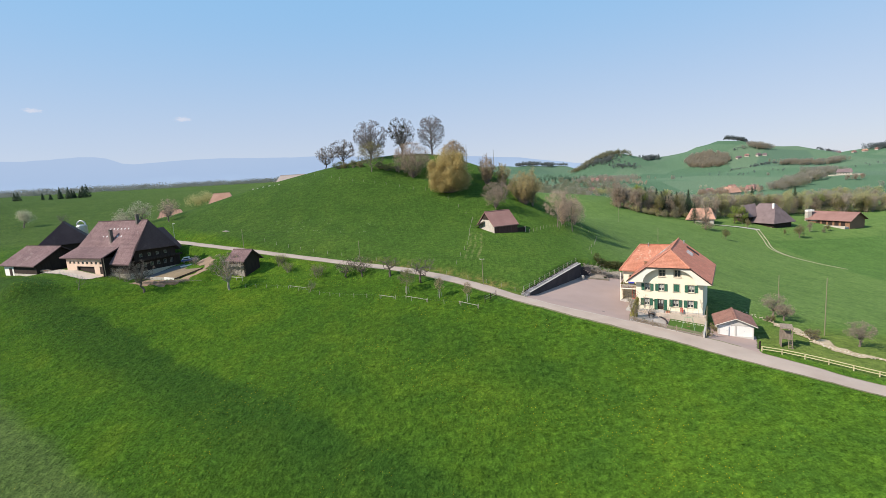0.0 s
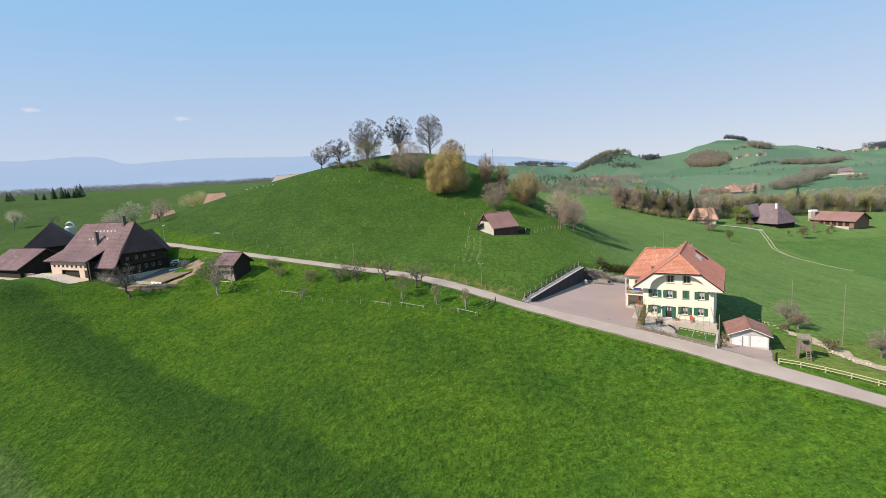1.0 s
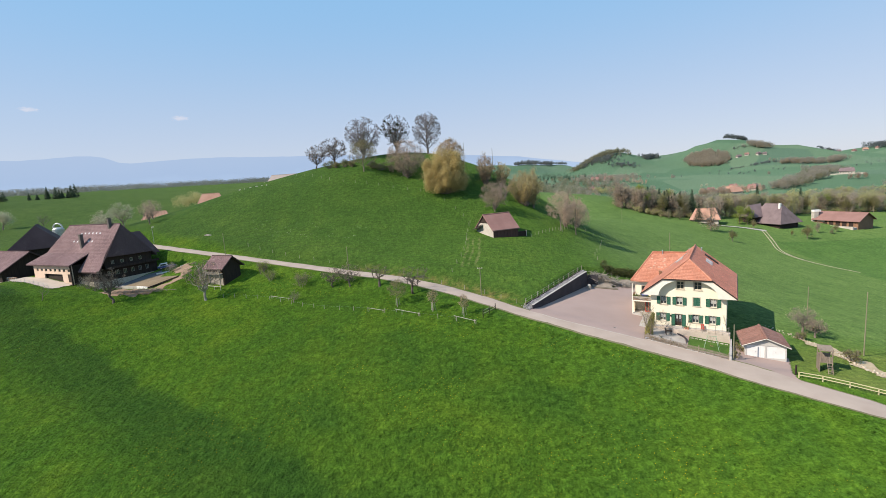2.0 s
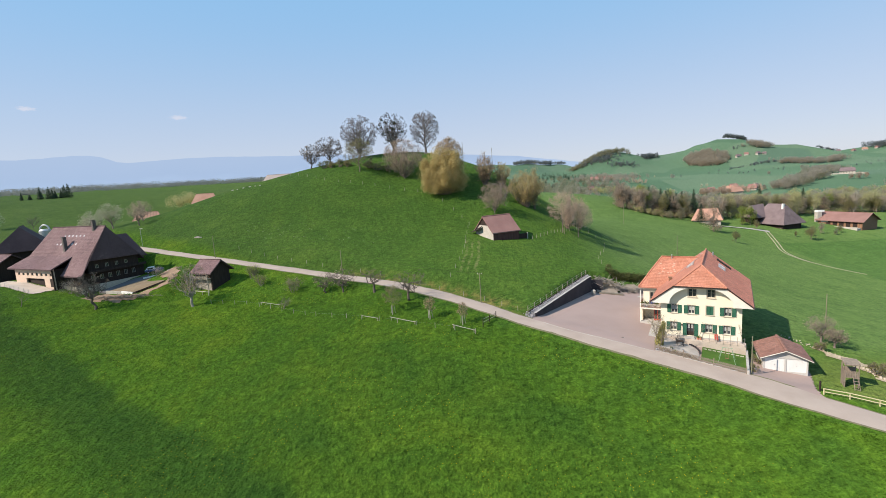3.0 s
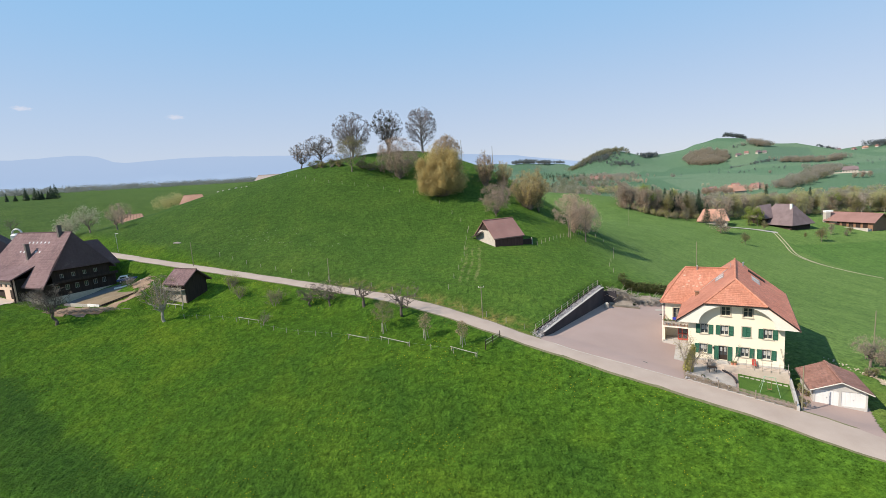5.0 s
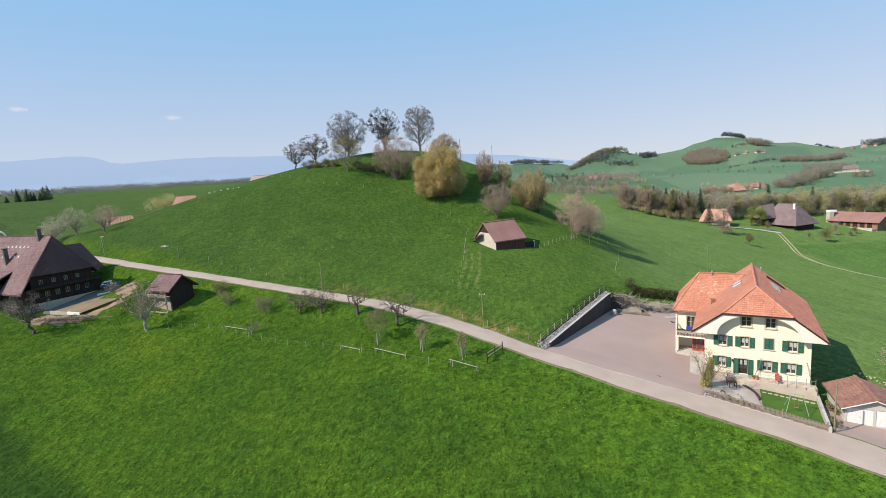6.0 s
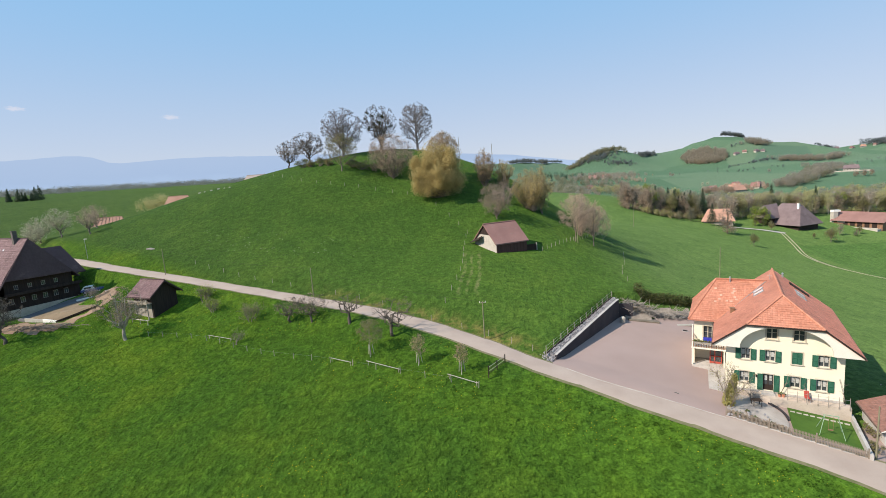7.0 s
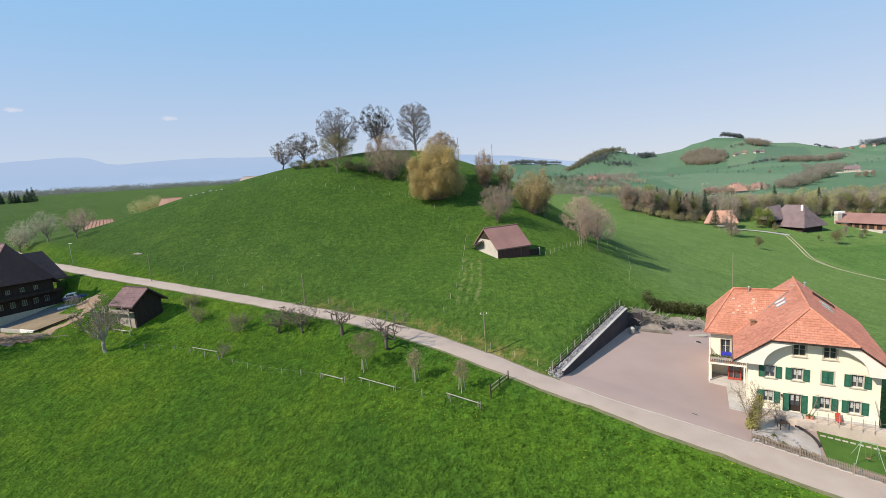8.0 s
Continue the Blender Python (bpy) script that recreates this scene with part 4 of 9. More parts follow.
def leaf_cloud(rng, count, centre, size, leaf, verts, faces, droop=0.0, hollow=0.0):
    """Small leaf blades scattered through an uneven egg."""
    for _ in range(count):
        while True:
            p = Vector((rng.uniform(-1, 1), rng.uniform(-1, 1), rng.uniform(-1, 1)))
            if hollow <= p.length <= 1:
                break
        q = Vector((centre[0] + p.x * size[0], centre[1] + p.y * size[1], centre[2] + p.z * size[2]))
        d = Vector((rng.gauss(0, 1), rng.gauss(0, 1), rng.gauss(0, 0.7) - droop)).normalized()
        s = d.orthogonal().normalized()
        s.rotate(Matrix.Rotation(rng.uniform(0, 6.3), 3, d))
        l = leaf * rng.uniform(0.6, 1.4)
        i = len(verts)
        verts += [q, q + d * l * 0.5 + s * l * 0.32, q + d * l, q + d * l * 0.5 - s * l * 0.32]
        faces.append((i, i + 1, i + 2, i + 3))


def leaf_shell(rng, lobes, count, leaf, inner=0.6, loose=0.55, hang=0.0, slim=0.8, uneven=0.0):
    """Leaves gathered near the skin of overlapping eggs (x, y, z, rx, ry, rz), each turned roughly outwards; hang draws them long and downwards."""
    lobes = np.asarray(lobes, float)
    area = (lobes[:, 3] * lobes[:, 4] + lobes[:, 3] * lobes[:, 5] + lobes[:, 4] * lobes[:, 5]) ** 1.0
    e = lobes[rng.choice(len(lobes), count, p=area / area.sum())]
    d = rng.normal(0, 1, (count, 3))
    d /= np.linalg.norm(d, axis=1)[:, None]
    reach = inner + (1 - inner) * rng.random(count) ** 0.6
    if uneven:
        reach = reach * (1 + uneven * (np.sin(7 * d[:, 0] + 3 * np.sin(5 * d[:, 2])) * np.sin(8 * d[:, 1] + 2) + 0.7 * np.sin(17 * d[:, 0] + 11 * d[:, 1]) * np.sin(13 * d[:, 2] + 1) + rng.normal(0, 0.6, count)))
    p = e[:, :3] + d * e[:, 3:] * reach[:, None]
    n = d / e[:, 3:] * e[:, 3:].mean(1)[:, None] + rng.normal(0, loose, (count, 3))
    n /= np.linalg.norm(n, axis=1)[:, None]
    a = np.cross(n, rng.normal(0, 1, (count, 3)))
    if hang:
        a = a * (1 - hang) + np.array([0, 0, -hang]) - n * (n @ np.array([0, 0, -hang]))[:, None]
    a /= np.linalg.norm(a, axis=1)[:, None].clip(1e-6)
    b = np.cross(n, a)
    l = (leaf * rng.uniform(0.6, 1.4, count))[:, None]
    a, b = a * l * 0.5, b * l * 0.5 * slim
    return np.stack([p - a, p + b, p + a, p - b], 1).reshape(-1, 3)


def quad_part(name, v, material, parent, label=""):
    return raw_part(name, v.tolist(), np.arange(len(v)).reshape(-1, 4).tolist(), material, parent, label)


plants = thing("balcony_plants", HOUSE @ pose(-9.0, 5.5, 3.5), "potted green plants along the balcony rail", "plant")
pv, pf = [], []
prng = random.Random(4)
for k in range(7):
    leaf_cloud(prng, 60, (-0.5 + k * 0.42, 0, 0.22), (0.24, 0.2, 0.26), 0.13, pv, pf)
raw_part("leaves", pv, pf, GREEN_LEAF, plants)


# ---------------------------------------------------------------- yard, garden and garage
STRAW = leaf_material("dry_stalks", (0.20, 0.15, 0.08), (0.42, 0.33, 0.20), 0.1)
HEDGE = leaf_material("dark_hedge_leaves", (0.05, 0.06, 0.018), (0.125, 0.135, 0.045), 0.3)
YELLOW_RAIL = surface("pale_yellow_wood", (0.44, 0.39, 0.23), (0.58, 0.52, 0.32), 0.8, 10, 0.8, 0.006, stretch=(1, 4, 4))
PALE_RAIL = surface("bleached_wood", (0.31, 0.29, 0.25), (0.46, 0.43, 0.38), 0.8, 10, 0.8, 0.006)
GRAVEL = surface("garden_gravel", (0.27, 0.24, 0.22), (0.44, 0.40, 0.37), 0.6, 16, 0.95, 0.02)
LAWN = surface("mown_lawn", (0.035, 0.085, 0.010), (0.075, 0.15, 0.018), 0.5, 7, 0.9, 0.05)
PAVING = surface("terrace_paving", (0.38, 0.315, 0.265), (0.52, 0.44, 0.375), 0.5, 6, 0.9, 0.008)
STONE_RNG = random.Random(11)


def stone_mesh(r, rng):
    """One broken stone."""
    bm = bmesh.new()
    bmesh.ops.create_icosphere(bm, subdivisions=1, radius=r)
    for v in bm.verts:
        v.co *= rng.uniform(0.7, 1.2)
        v.co.z *= 0.75
    me = bpy.data.meshes.new("stone")
    bm.to_mesh(me)
    bm.free()
    me.materials.append(STONES)
    return me


STONE_MESHES = [stone_mesh(r, STONE_RNG) for r in (0.26, 0.22, 0.30, 0.18, 0.24)]


def stone_row(parent, places):
    for x, y, z in places:
        ob = new("stone", STONE_RNG.choice(STONE_MESHES))
        ob.parent = parent
        ob.location = (x, y, z)
        ob.rotation_euler = [STONE_RNG.uniform(0, 6.3) for _ in range(3)]
        k = STONE_RNG.uniform(0.45, 0.85)
        ob.scale = (k, k, k)

RUBBLE = surface("grey_brown_rubble", (0.17, 0.142, 0.118), (0.31, 0.265, 0.225), 0.6, 4, 0.95, 0.06, stain=(0.12, 0.11, 0.07))


def retaining_wall():
    """The wall along the yard's edge: dark concrete face, pale coping, stones heaped behind it up to a fence."""
    w = thing("retaining_wall", pose(0, 0, 0), "dark concrete retaining wall topped with grey rubble stones", "wall", kind="structure")
    a, b = Vector((18.0, 99.2, 0)), Vector((33.9, 120.1, 0))
    c = Vector((38.2, 119.4, 0))
    out = Vector((-(b - a).y, (b - a).x, 0)).normalized()

    def top(t):
        return 3.05 + 1.5 * min(1, t * 1.05)

    n, bm = 12, bmesh.new()
    for k in range(n):
        p, q = a.lerp(b, k / n), a.lerp(b, (k + 1) / n)
        zp, zq = top(k / n), top((k + 1) / n)
        pts = [(p, yard_height(p.x, p.y) - 0.3), (q, yard_height(q.x, q.y) - 0.3), (q, zq), (p, zp)]
        f = [bm.verts.new((v.x, v.y, z)) for v, z in pts]
        g = [bm.verts.new((v.x + out.x * 0.3, v.y + out.y * 0.3, z)) for v, z in pts]
        for i in range(4):
            j = (i + 1) % 4
            bm.faces.new((f[i], f[j], g[j], g[i]))
        bm.faces.new(f)
        bm.faces.new(g[::-1])
    part("wall_face", bm, DARK_WALL, w, "dark grey concrete face with its shade put into the colour")
    bm = bmesh.new()
    for k in range(n):
        p, q = a.lerp(b, k / n), a.lerp(b, (k + 1) / n)
        slab(bm, [(p.x - out.x * 0.06, p.y - out.y * 0.06, top(k / n) + 0.08), (q.x - out.x * 0.06, q.y - out.y * 0.06, top((k + 1) / n) + 0.08),
                  (q.x + out.x * 0.36, q.y + out.y * 0.36, top((k + 1) / n) + 0.08), (p.x + out.x * 0.36, p.y + out.y * 0.36, top(k / n) + 0.08)], 0.08)
    part("coping", bm, CONCRETE, w, "pale concrete coping")
    d = (c - b).normalized()
    m = Matrix.Translation((b.x, b.y, 0)) @ Matrix.Rotation(math.atan2(d.y, d.x), 4, "Z")
    bm = bmesh.new()
    box(bm, 0, 2.4, 0, 0.3, 0.2, 3.7, m)
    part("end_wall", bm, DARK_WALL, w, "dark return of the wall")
    bm = bmesh.new()
    slab(bm, [(1.4, -1.5, 1.12), (6.6, -1.6, 0.62), (6.6, -0.7, 0.62), (1.4, -0.6, 1.12)], 0.9)
    bmesh.ops.transform(bm, matrix=m, verts=bm.verts)
    part("low_plinth", bm, surface("dark_brown_kerb", (0.12, 0.10, 0.08), (0.22, 0.19, 0.15), 0.8, 8, 0.95, 0.02), w, "low dark brown kerb at the yard's back")
    bm = bmesh.new()
    slab(bm, [(1.2, -0.8, 1.0), (5.6, -0.8, 0.6), (5.6, 2.2, 1.9), (0.6, 2.6, 3.1)], 1.4)
    bmesh.ops.transform(bm, matrix=m, verts=bm.verts)
    part("earth_slope", bm, RUBBLE, w, "bare stony slope behind the kerb")
    bm = bmesh.new()
    p = a + out * 0.3
    box(bm, -2.7, 0.1, -0.35, 0.1, 1.8, 2.3, Matrix.Translation((p.x, p.y, 0)) @ Matrix.Rotation(radians(-33), 4, "Z"))
    part("end_kerb", bm, CONCRETE, w, "dark kerb stone by the lane")
    places = []
    for _ in range(205):
        t = STONE_RNG.random()
        s = STONE_RNG.uniform(0.35, 1.0)
        q = a.lerp(b, t) + out * s
        places.append((q.x, q.y, top(t) + 0.02 + 0.20 * (s - 0.35) + STONE_RNG.uniform(-0.05, 0.1)))
    for _ in range(93):
        t, s = STONE_RNG.uniform(-0.045, 0.07), STONE_RNG.uniform(0.1, 2.6)
        q = a.lerp(b, t) + out * s
        places.append((q.x, q.y, 2.45 + 0.5 * min(1, (t + 0.045) * 12) + STONE_RNG.uniform(-0.15, 0.15)))
    stone_row(w, places)
    verts, faces = [], []
    for _ in range(1500):
        if STONE_RNG.random() < 0.75:
            t, s = STONE_RNG.random(), STONE_RNG.uniform(0.34, 1.1)
            z = top(t) + 0.04 + 0.18 * (s - 0.35)
        else:
            t, s = STONE_RNG.uniform(-0.05, 0.05), STONE_RNG.uniform(0.1, 2.6)
            z = 2.42 + 0.5 * min(1, (t + 0.045) * 12)
        q = a.lerp(b, t) + out * s
        r, i = STONE_RNG.uniform(0.06, 0.13), len(verts)
        spin = pose(q.x, q.y, z + STONE_RNG.uniform(-0.03, 0.1), *[STONE_RNG.uniform(0, 360) for _ in range(3)])
        verts += [spin @ (Vector(v) * r * STONE_RNG.uniform(0.7, 1.2)) for v in ((1, 0, 0), (0, 1, 0), (-1, 0, 0), (0, -1, 0), (0, 0, 0.8), (0, 0, -0.8))]
        faces += [(i + k, i + (k + 1) % 4, i + 4) for k in range(4)] + [(i + (k + 1) % 4, i + k, i + 5) for k in range(4)]
    tagged(raw_part("small_stones", verts, faces, STONES, w, "small grey rubble between the stones"), kind="stuff")
    # earth bank under the stones
    bm = bmesh.new()
    for k in range(n):
        p, q = a.lerp(b, k / n), a.lerp(b, (k + 1) / n)
        slab(bm, [(p.x + out.x * 0.28, p.y + out.y * 0.28, top(k / n) - 0.1), (q.x + out.x * 0.28, q.y + out.y * 0.28, top((k + 1) / n) - 0.1),
                  (q.x + out.x * 1.15, q.y + out.y * 1.15, top((k + 1) / n) + 0.12), (p.x + out.x * 1.15, p.y + out.y * 1.15, top(k / n) + 0.12)], 1.6)
    part("bank", bm, STONES, w, "packed grey rubble bank")
    # fence on the bank
    fence = thing("post_fence", pose(0, 0, 0), "light wooden posts with wires above the stone bank", "fence")
    last = None
    for k in range(12):
        t = -0.02 + k * 0.093
        q = a.lerp(b, t) + out * 1.3
        z = top(min(max(t, 0), 1)) + 0.2
        tubes("post", [((q.x, q.y, z - 0.6), (q.x, q.y, z + 1.15), 0.055, 0.05)], WOOD_GREY, fence, 6)
        here = Vector((q.x, q.y, z))
        if last is not None:
            for hgt in (0.15, 0.6, 1.05):
                tubes("wire", [(last + Vector((0, 0, hgt)), here + Vector((0, 0, hgt)), 0.012, 0.012)], METAL, fence, 3)
            tubes("kick_board", [(last + Vector((0, 0, 0.02)), here + Vector((0, 0, 0.02)), 0.14, 0.14)], WOOD_DARK, fence, 4, "dark board along the ground")
        last = here


retaining_wall()

# a pale tub in the wall's corner, and white kerb pieces by the wing
tub = thing("water_tub", pose(33.6, 117.3, yard_height(33.6, 117.3)), "rounded pale plastic tub in the yard corner", "tub")
runs = [((0, 0, 0), (0, 0, 0.85), 0.42, 0.48), ((0, 0, 0.85), (0, 0, 1.05), 0.48, 0.25)]
tubes("tub_body", runs, PALE_RAIL, tub, 12)
kerb = thing("timber_pile", pose(44.0, 116.8, yard_height(44, 116.8), 0, 0, -8), "few pale boards lying flat on the yard", "boards")
for k in range(3):
    part("board", boxes((-1.6 + k * 0.3, 1.5 + k * 0.2, k * 0.28, k * 0.28 + 0.22, 0.0, 0.08)), PALE_RAIL, kerb)

# broken ground, brush heap and hedge at the yard's back
patch_sheet("rubble_ground", [(40.0, 119.8), (42.0, 120.6), (48.6, 121.0), (48.8, 123.6), (43.5, 124.0), (40.2, 123.2)], 0.3, 0.11, RUBBLE, "grey-brown broken ground below the hedge", "rubble", 0.5)
heap = thing("brush_heap", pose(37.0, 121.6, 2.1), "heap of dry cut branches beside the yard", "brushwood")
rng, hv, hf = random.Random(21), [], []
for _ in range(860):
    x = rng.uniform(-3.4, 4.2) if rng.random() < 0.72 else rng.uniform(4.0, 10.6)
    p = Vector((x, rng.gauss(0, 0.7) - 0.10 * x, rng.uniform(-1.0, 1.7 - 0.45 * x * (x > 0) - 0.1 * abs(x)) if x < 4 else rng.uniform(-1.9, -0.9)))
    d = Vector((rng.gauss(0, 1), rng.gauss(0, 0.8), rng.gauss(0, 0.35))).normalized() * rng.uniform(0.6, 2.2)
    r = rng.uniform(0.02, 0.07)
    tube(hv, hf, p, p + d, r, r * 0.5, 4)
tagged(raw_part("brushwood", hv, hf, WOOD_GREY, heap), "tangle of grey cut branches", kind="stuff")
hv, hf = [], []
leaf_cloud(rng, 900, (0, 0, -0.3), (3.6, 1.2, 1.0), 0.3, hv, hf)
raw_part("dry_leaves", hv, hf, STRAW, heap, "dry straw-coloured stalks")


rubble = thing("rubble_heap", pose(0, 0, 0), "low heap of pale broken stones below the hedge", "stones", kind="structure")
stone_row(rubble, [(x, 121.3 + STONE_RNG.uniform(-0.6, 0.7), yard_height(x, 121) + 0.25 + STONE_RNG.uniform(0, 0.3)) for x in np.linspace(41.5, 46.6, 24)])


def hedge_foot(x):
    return ground_at(43.8 + x, 125.0 - 0.07 * x)


hedge = thing("hedge", pose(43.8, 125.0, 0, 0, 0, -4), "dark green clipped hedge along the meadow's edge", "hedge")
hv, hf = [], []
for k in range(26):
    leaf_cloud(rng, 190, (-4.6 + k * 0.43, rng.uniform(-0.2, 0.2), hedge_foot(-4.6 + k * 0.43) + 0.7), (0.75, 0.95, 1.25 + rng.uniform(-0.2, 0.15)), 0.28, hv, hf, hollow=0.5)
raw_part("leaves", hv, hf, HEDGE, hedge)
hv, hf = [], []
for k in range(60):
    x = rng.uniform(-4.5, 6)
    tube(hv, hf, (x, rng.uniform(-0.4, 0.4), hedge_foot(x) - 0.5), (x + rng.uniform(-0.4, 0.4), rng.uniform(-0.5, 0.5), hedge_foot(x) + 1.1), 0.03, 0.015, 4)
raw_part("stems", hv, hf, BARK, hedge)

# drain covers and the painted edge line
for x, y in ((30.8, 91.1), (32.4, 87.1), (43.1, 114.3)):
    cover = thing("drain_cover", pose(x, y, yard_height(x, y) + 0.005, 2, 6, 0), "round dark iron drain cover in the asphalt", "drain cover", group="drain covers")
    tubes("lid", [((0, 0, -0.03), (0, 0, 0.03), 0.42, 0.42)], WOOD_DARK, cover, 18)
    tubes("rim", [((0, 0, -0.03), (0, 0, 0.02), 0.50, 0.50)], CONCRETE, cover, 18)
line = glide([(18.8, 96.6, 0), (21.2, 94.6, 0), (25.9, 91.3, 0), (30.6, 88.1, 0), (33.9, 85.7, 0)], 1.0)
line[:, 2] = [ground_at(x, y) + 0.085 for x, y, _ in line]
road_sheet("edge_line", line, 0.07, CONCRETE, "thin pale drainage line between lane and yard", 0.025, 0.0)

# garden in front of the house (house axes)
GARDEN = thing("front_garden", HOUSE, "fenced front garden with gravel, lawn and paved terrace", "garden", kind="structure")


def garden_sheet(name, corners, z, material, label, thick=0.3):
    bm = bmesh.new()
    slab(bm, [(x, y, z(x, y) if callable(z) else z) for x, y in corners], thick)
    return part(name, bm, material, GARDEN, label)


def garden_z(x, y):
    wx, wy = from_house(x, y)
    return yard_height(wx, wy)


garden_sheet("gravel", [(-5.7, -7.7), (0.1, -8.3), (0.3, -5.6), (-0.1, -3.4), (-1.2, -1.9), (-2.9, -0.8), (-5.7, -0.6)], lambda x, y: garden_z(x, y) + 0.06, GRAVEL, "pale raked garden gravel")
garden_sheet("lawn", [(0.6, -8.3), (6.3, -9.3), (6.5, -1.15), (0.5, -1.35)], lambda x, y: garden_z(x, y) + 0.07, LAWN, "small mown lawn")
garden_sheet("terrace", [(-2.9, -0.8), (-1.2, -1.5), (0.6, -1.3), (6.4, -1.1), (6.4, 0), (-5.7, 0), (-5.7, -0.6)], -0.12, PAVING, "paved terrace along the front wall", 1.9)
garden_sheet("side_path", [(-7.6, -1.0), (-5.85, -1.0), (-5.85, 5.4), (-7.9, 5.4)], lambda x, y: garden_z(x, y) + 0.05, CONCRETE, "pale concrete path beside the house")
bm = bmesh.new()
for k in range(12):
    w0, w1 = math.pi / 2 * k / 12, math.pi / 2 * (k + 1) / 12
    p = (-2.6 + 3.0 * math.sin(w0), -4.8 + 3.9 * math.cos(w0))
    q = (-2.6 + 3.0 * math.sin(w1), -4.8 + 3.9 * math.cos(w1))
    slab(bm, [(p[0], p[1], garden_z(*p) + 0.2), (q[0], q[1], garden_z(*q) + 0.2), (q[0] - 0.14, q[1] - 0.1, garden_z(*q) + 0.2), (p[0] - 0.14, p[1] - 0.1, garden_z(*p) + 0.2)], 0.4)
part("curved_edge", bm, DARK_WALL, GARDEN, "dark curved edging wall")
part("stepping_stones", boxes(*[(0.7 + k * 0.62, 1.15 + k * 0.62, -2.35 + 0.02 * k, -2.1 + 0.02 * k, garden_z(1 + k * 0.6, -2.2) - 0.1, garden_z(1 + k * 0.6, -2.2) + 0.12) for k in range(9)]), PALE_RAIL, GARDEN, "row of pale stepping slabs")
bm = bmesh.new()
for k in range(9):
    box(bm, 6.35, 6.65, -9.5 + k, -8.5 + k, garden_z(6.5, -9 + k) - 0.4, garden_z(6.5, -9 + k) + 0.75)
part("side_wall", bm, CONCRETE, GARDEN, "grey garden wall")
bm = bmesh.new()
for k in range(12):
    x0, x1 = -5.7 + k, -4.7 + k
    y0 = -7.75 - 0.13 * k
    z = garden_z(x0 + 0.5, y0)
    box(bm, x0, x1, y0 - 0.12, y0 + 0.12, z - 0.3, z + 0.2)
part("fence_base", bm, CONCRETE, GARDEN, "low concrete fence base")

FENCE_WOOD = surface("brown_grey_fence_wood", (0.15, 0.12, 0.095), (0.27, 0.225, 0.18), 0.8, 10, 0.85, 0.01, stretch=(5, 5, 1))
picket = thing("picket_fence", HOUSE, "grey wooden picket fence along the lane", "fence")
pale_mesh = None
for k in range(100):
    x = -5.6 + k * 0.12
    y = -7.75 - 0.13 * (x + 5.7)
    z = garden_z(x, y) + 0.2
    if pale_mesh is None:
        bm = boxes((-0.03, 0.03, -0.012, 0.012, 0, 0.8))
        first = part("pale", bm, FENCE_WOOD, picket)
        pale_mesh = first.data
        ob = first
    else:
        ob = new("pale", pale_mesh)
        ob.parent = picket
    ob.location = (x, y, z)
for lift in (0.2, 0.62):
    p, q = (-5.7, -7.72), (6.3, -9.28)
    tubes("rail", [((p[0], p[1], garden_z(*p) + 0.2 + lift), (q[0], q[1], garden_z(*q) + 0.2 + lift), 0.035, 0.035)], FENCE_WOOD, picket, 4)
for x in (-5.7, -1.7, 2.3, 6.3):
    y = -7.74 - 0.13 * (x + 5.7)
    z = garden_z(x, y)
    part("fence_post", boxes((x - 0.06, x + 0.06, y - 0.06, y + 0.06, z, z + 1.25)), FENCE_WOOD, picket)

trellis = thing("terrace_trellis", HOUSE, "thin wooden trellis posts and wires before the terrace", "trellis")
for k in range(7):
    x = 0.5 + k * 0.95
    tubes("post", [((x, -1.25, -0.3), (x, -1.25, 1.15), 0.035, 0.03)], WOOD_GREY, trellis, 5)
for z in (0.4, 0.9):
    tubes("wire", [((0.5, -1.25, z), (6.2, -1.25, z), 0.015, 0.015)], METAL, trellis, 4)

swing = thing("garden_swing", HOUSE @ pose(3.9, -5.6, garden_z(3.9, -5.6)), "green metal A-frame swing on the small lawn", "swing")
GREEN_STEEL = surface("pale_green_steel", (0.16, 0.26, 0.17), (0.26, 0.36, 0.25), 2, 10, 0.5, 0.002)
for sx in (-1, 1):
    for sy in (-1, 1):
        tubes("leg", [((sx * 0.55 + sx * 0.55, sy * 1.05, 0.05), (sx * 0.55, 0, 2.15), 0.03, 0.03)], GREEN_STEEL, swing, 6)
tubes("crossbar", [((-0.7, 0, 2.15), (0.7, 0, 2.15), 0.045, 0.045)], GREEN_STEEL, swing, 6)
seat = part("seat", boxes((-0.22, 0.22, -0.1, 0.1, 0.5, 0.55)), TIMBER, swing, "brown plank seat")
for x in (-0.2, 0.2):
    tubes("rope", [((x, 0, 0.55), (x, 0, 2.12), 0.015, 0.015)], TIMBER, swing, 4)


def garden_chair(x, y, turn, material, label):
    ch = thing("garden_chair", HOUSE @ pose(x, y, -0.12, 0, 0, turn), label, "chair")
    part("seat", boxes((-0.25, 0.25, -0.25, 0.25, 0.40, 0.45)), material, ch)
    bm = bmesh.new()
    box(bm, -0.25, 0.25, -0.02, 0.03, 0, 0.75, pose(0, 0.25, 0.42, -14))
    part("backrest", bm, material, ch)
    for px in (-0.22, 0.22):
        for py in (-0.22, 0.22):
            part("leg", boxes((px - 0.02, px + 0.02, py - 0.02, py + 0.02, 0, 0.40)), METAL, ch)


garden_chair(2.45, -0.85, 15, RED_PAINT, "red folding garden chair on the terrace")
table = thing("garden_table", HOUSE @ pose(-2.6, -2.9, garden_z(-2.6, -2.9) + 0.06, 0, 0, 20), "small dark garden table on the gravel", "table")
part("tabletop", boxes((-0.5, 0.5, -0.4, 0.4, 0.70, 0.75)), WOOD_DARK, table)
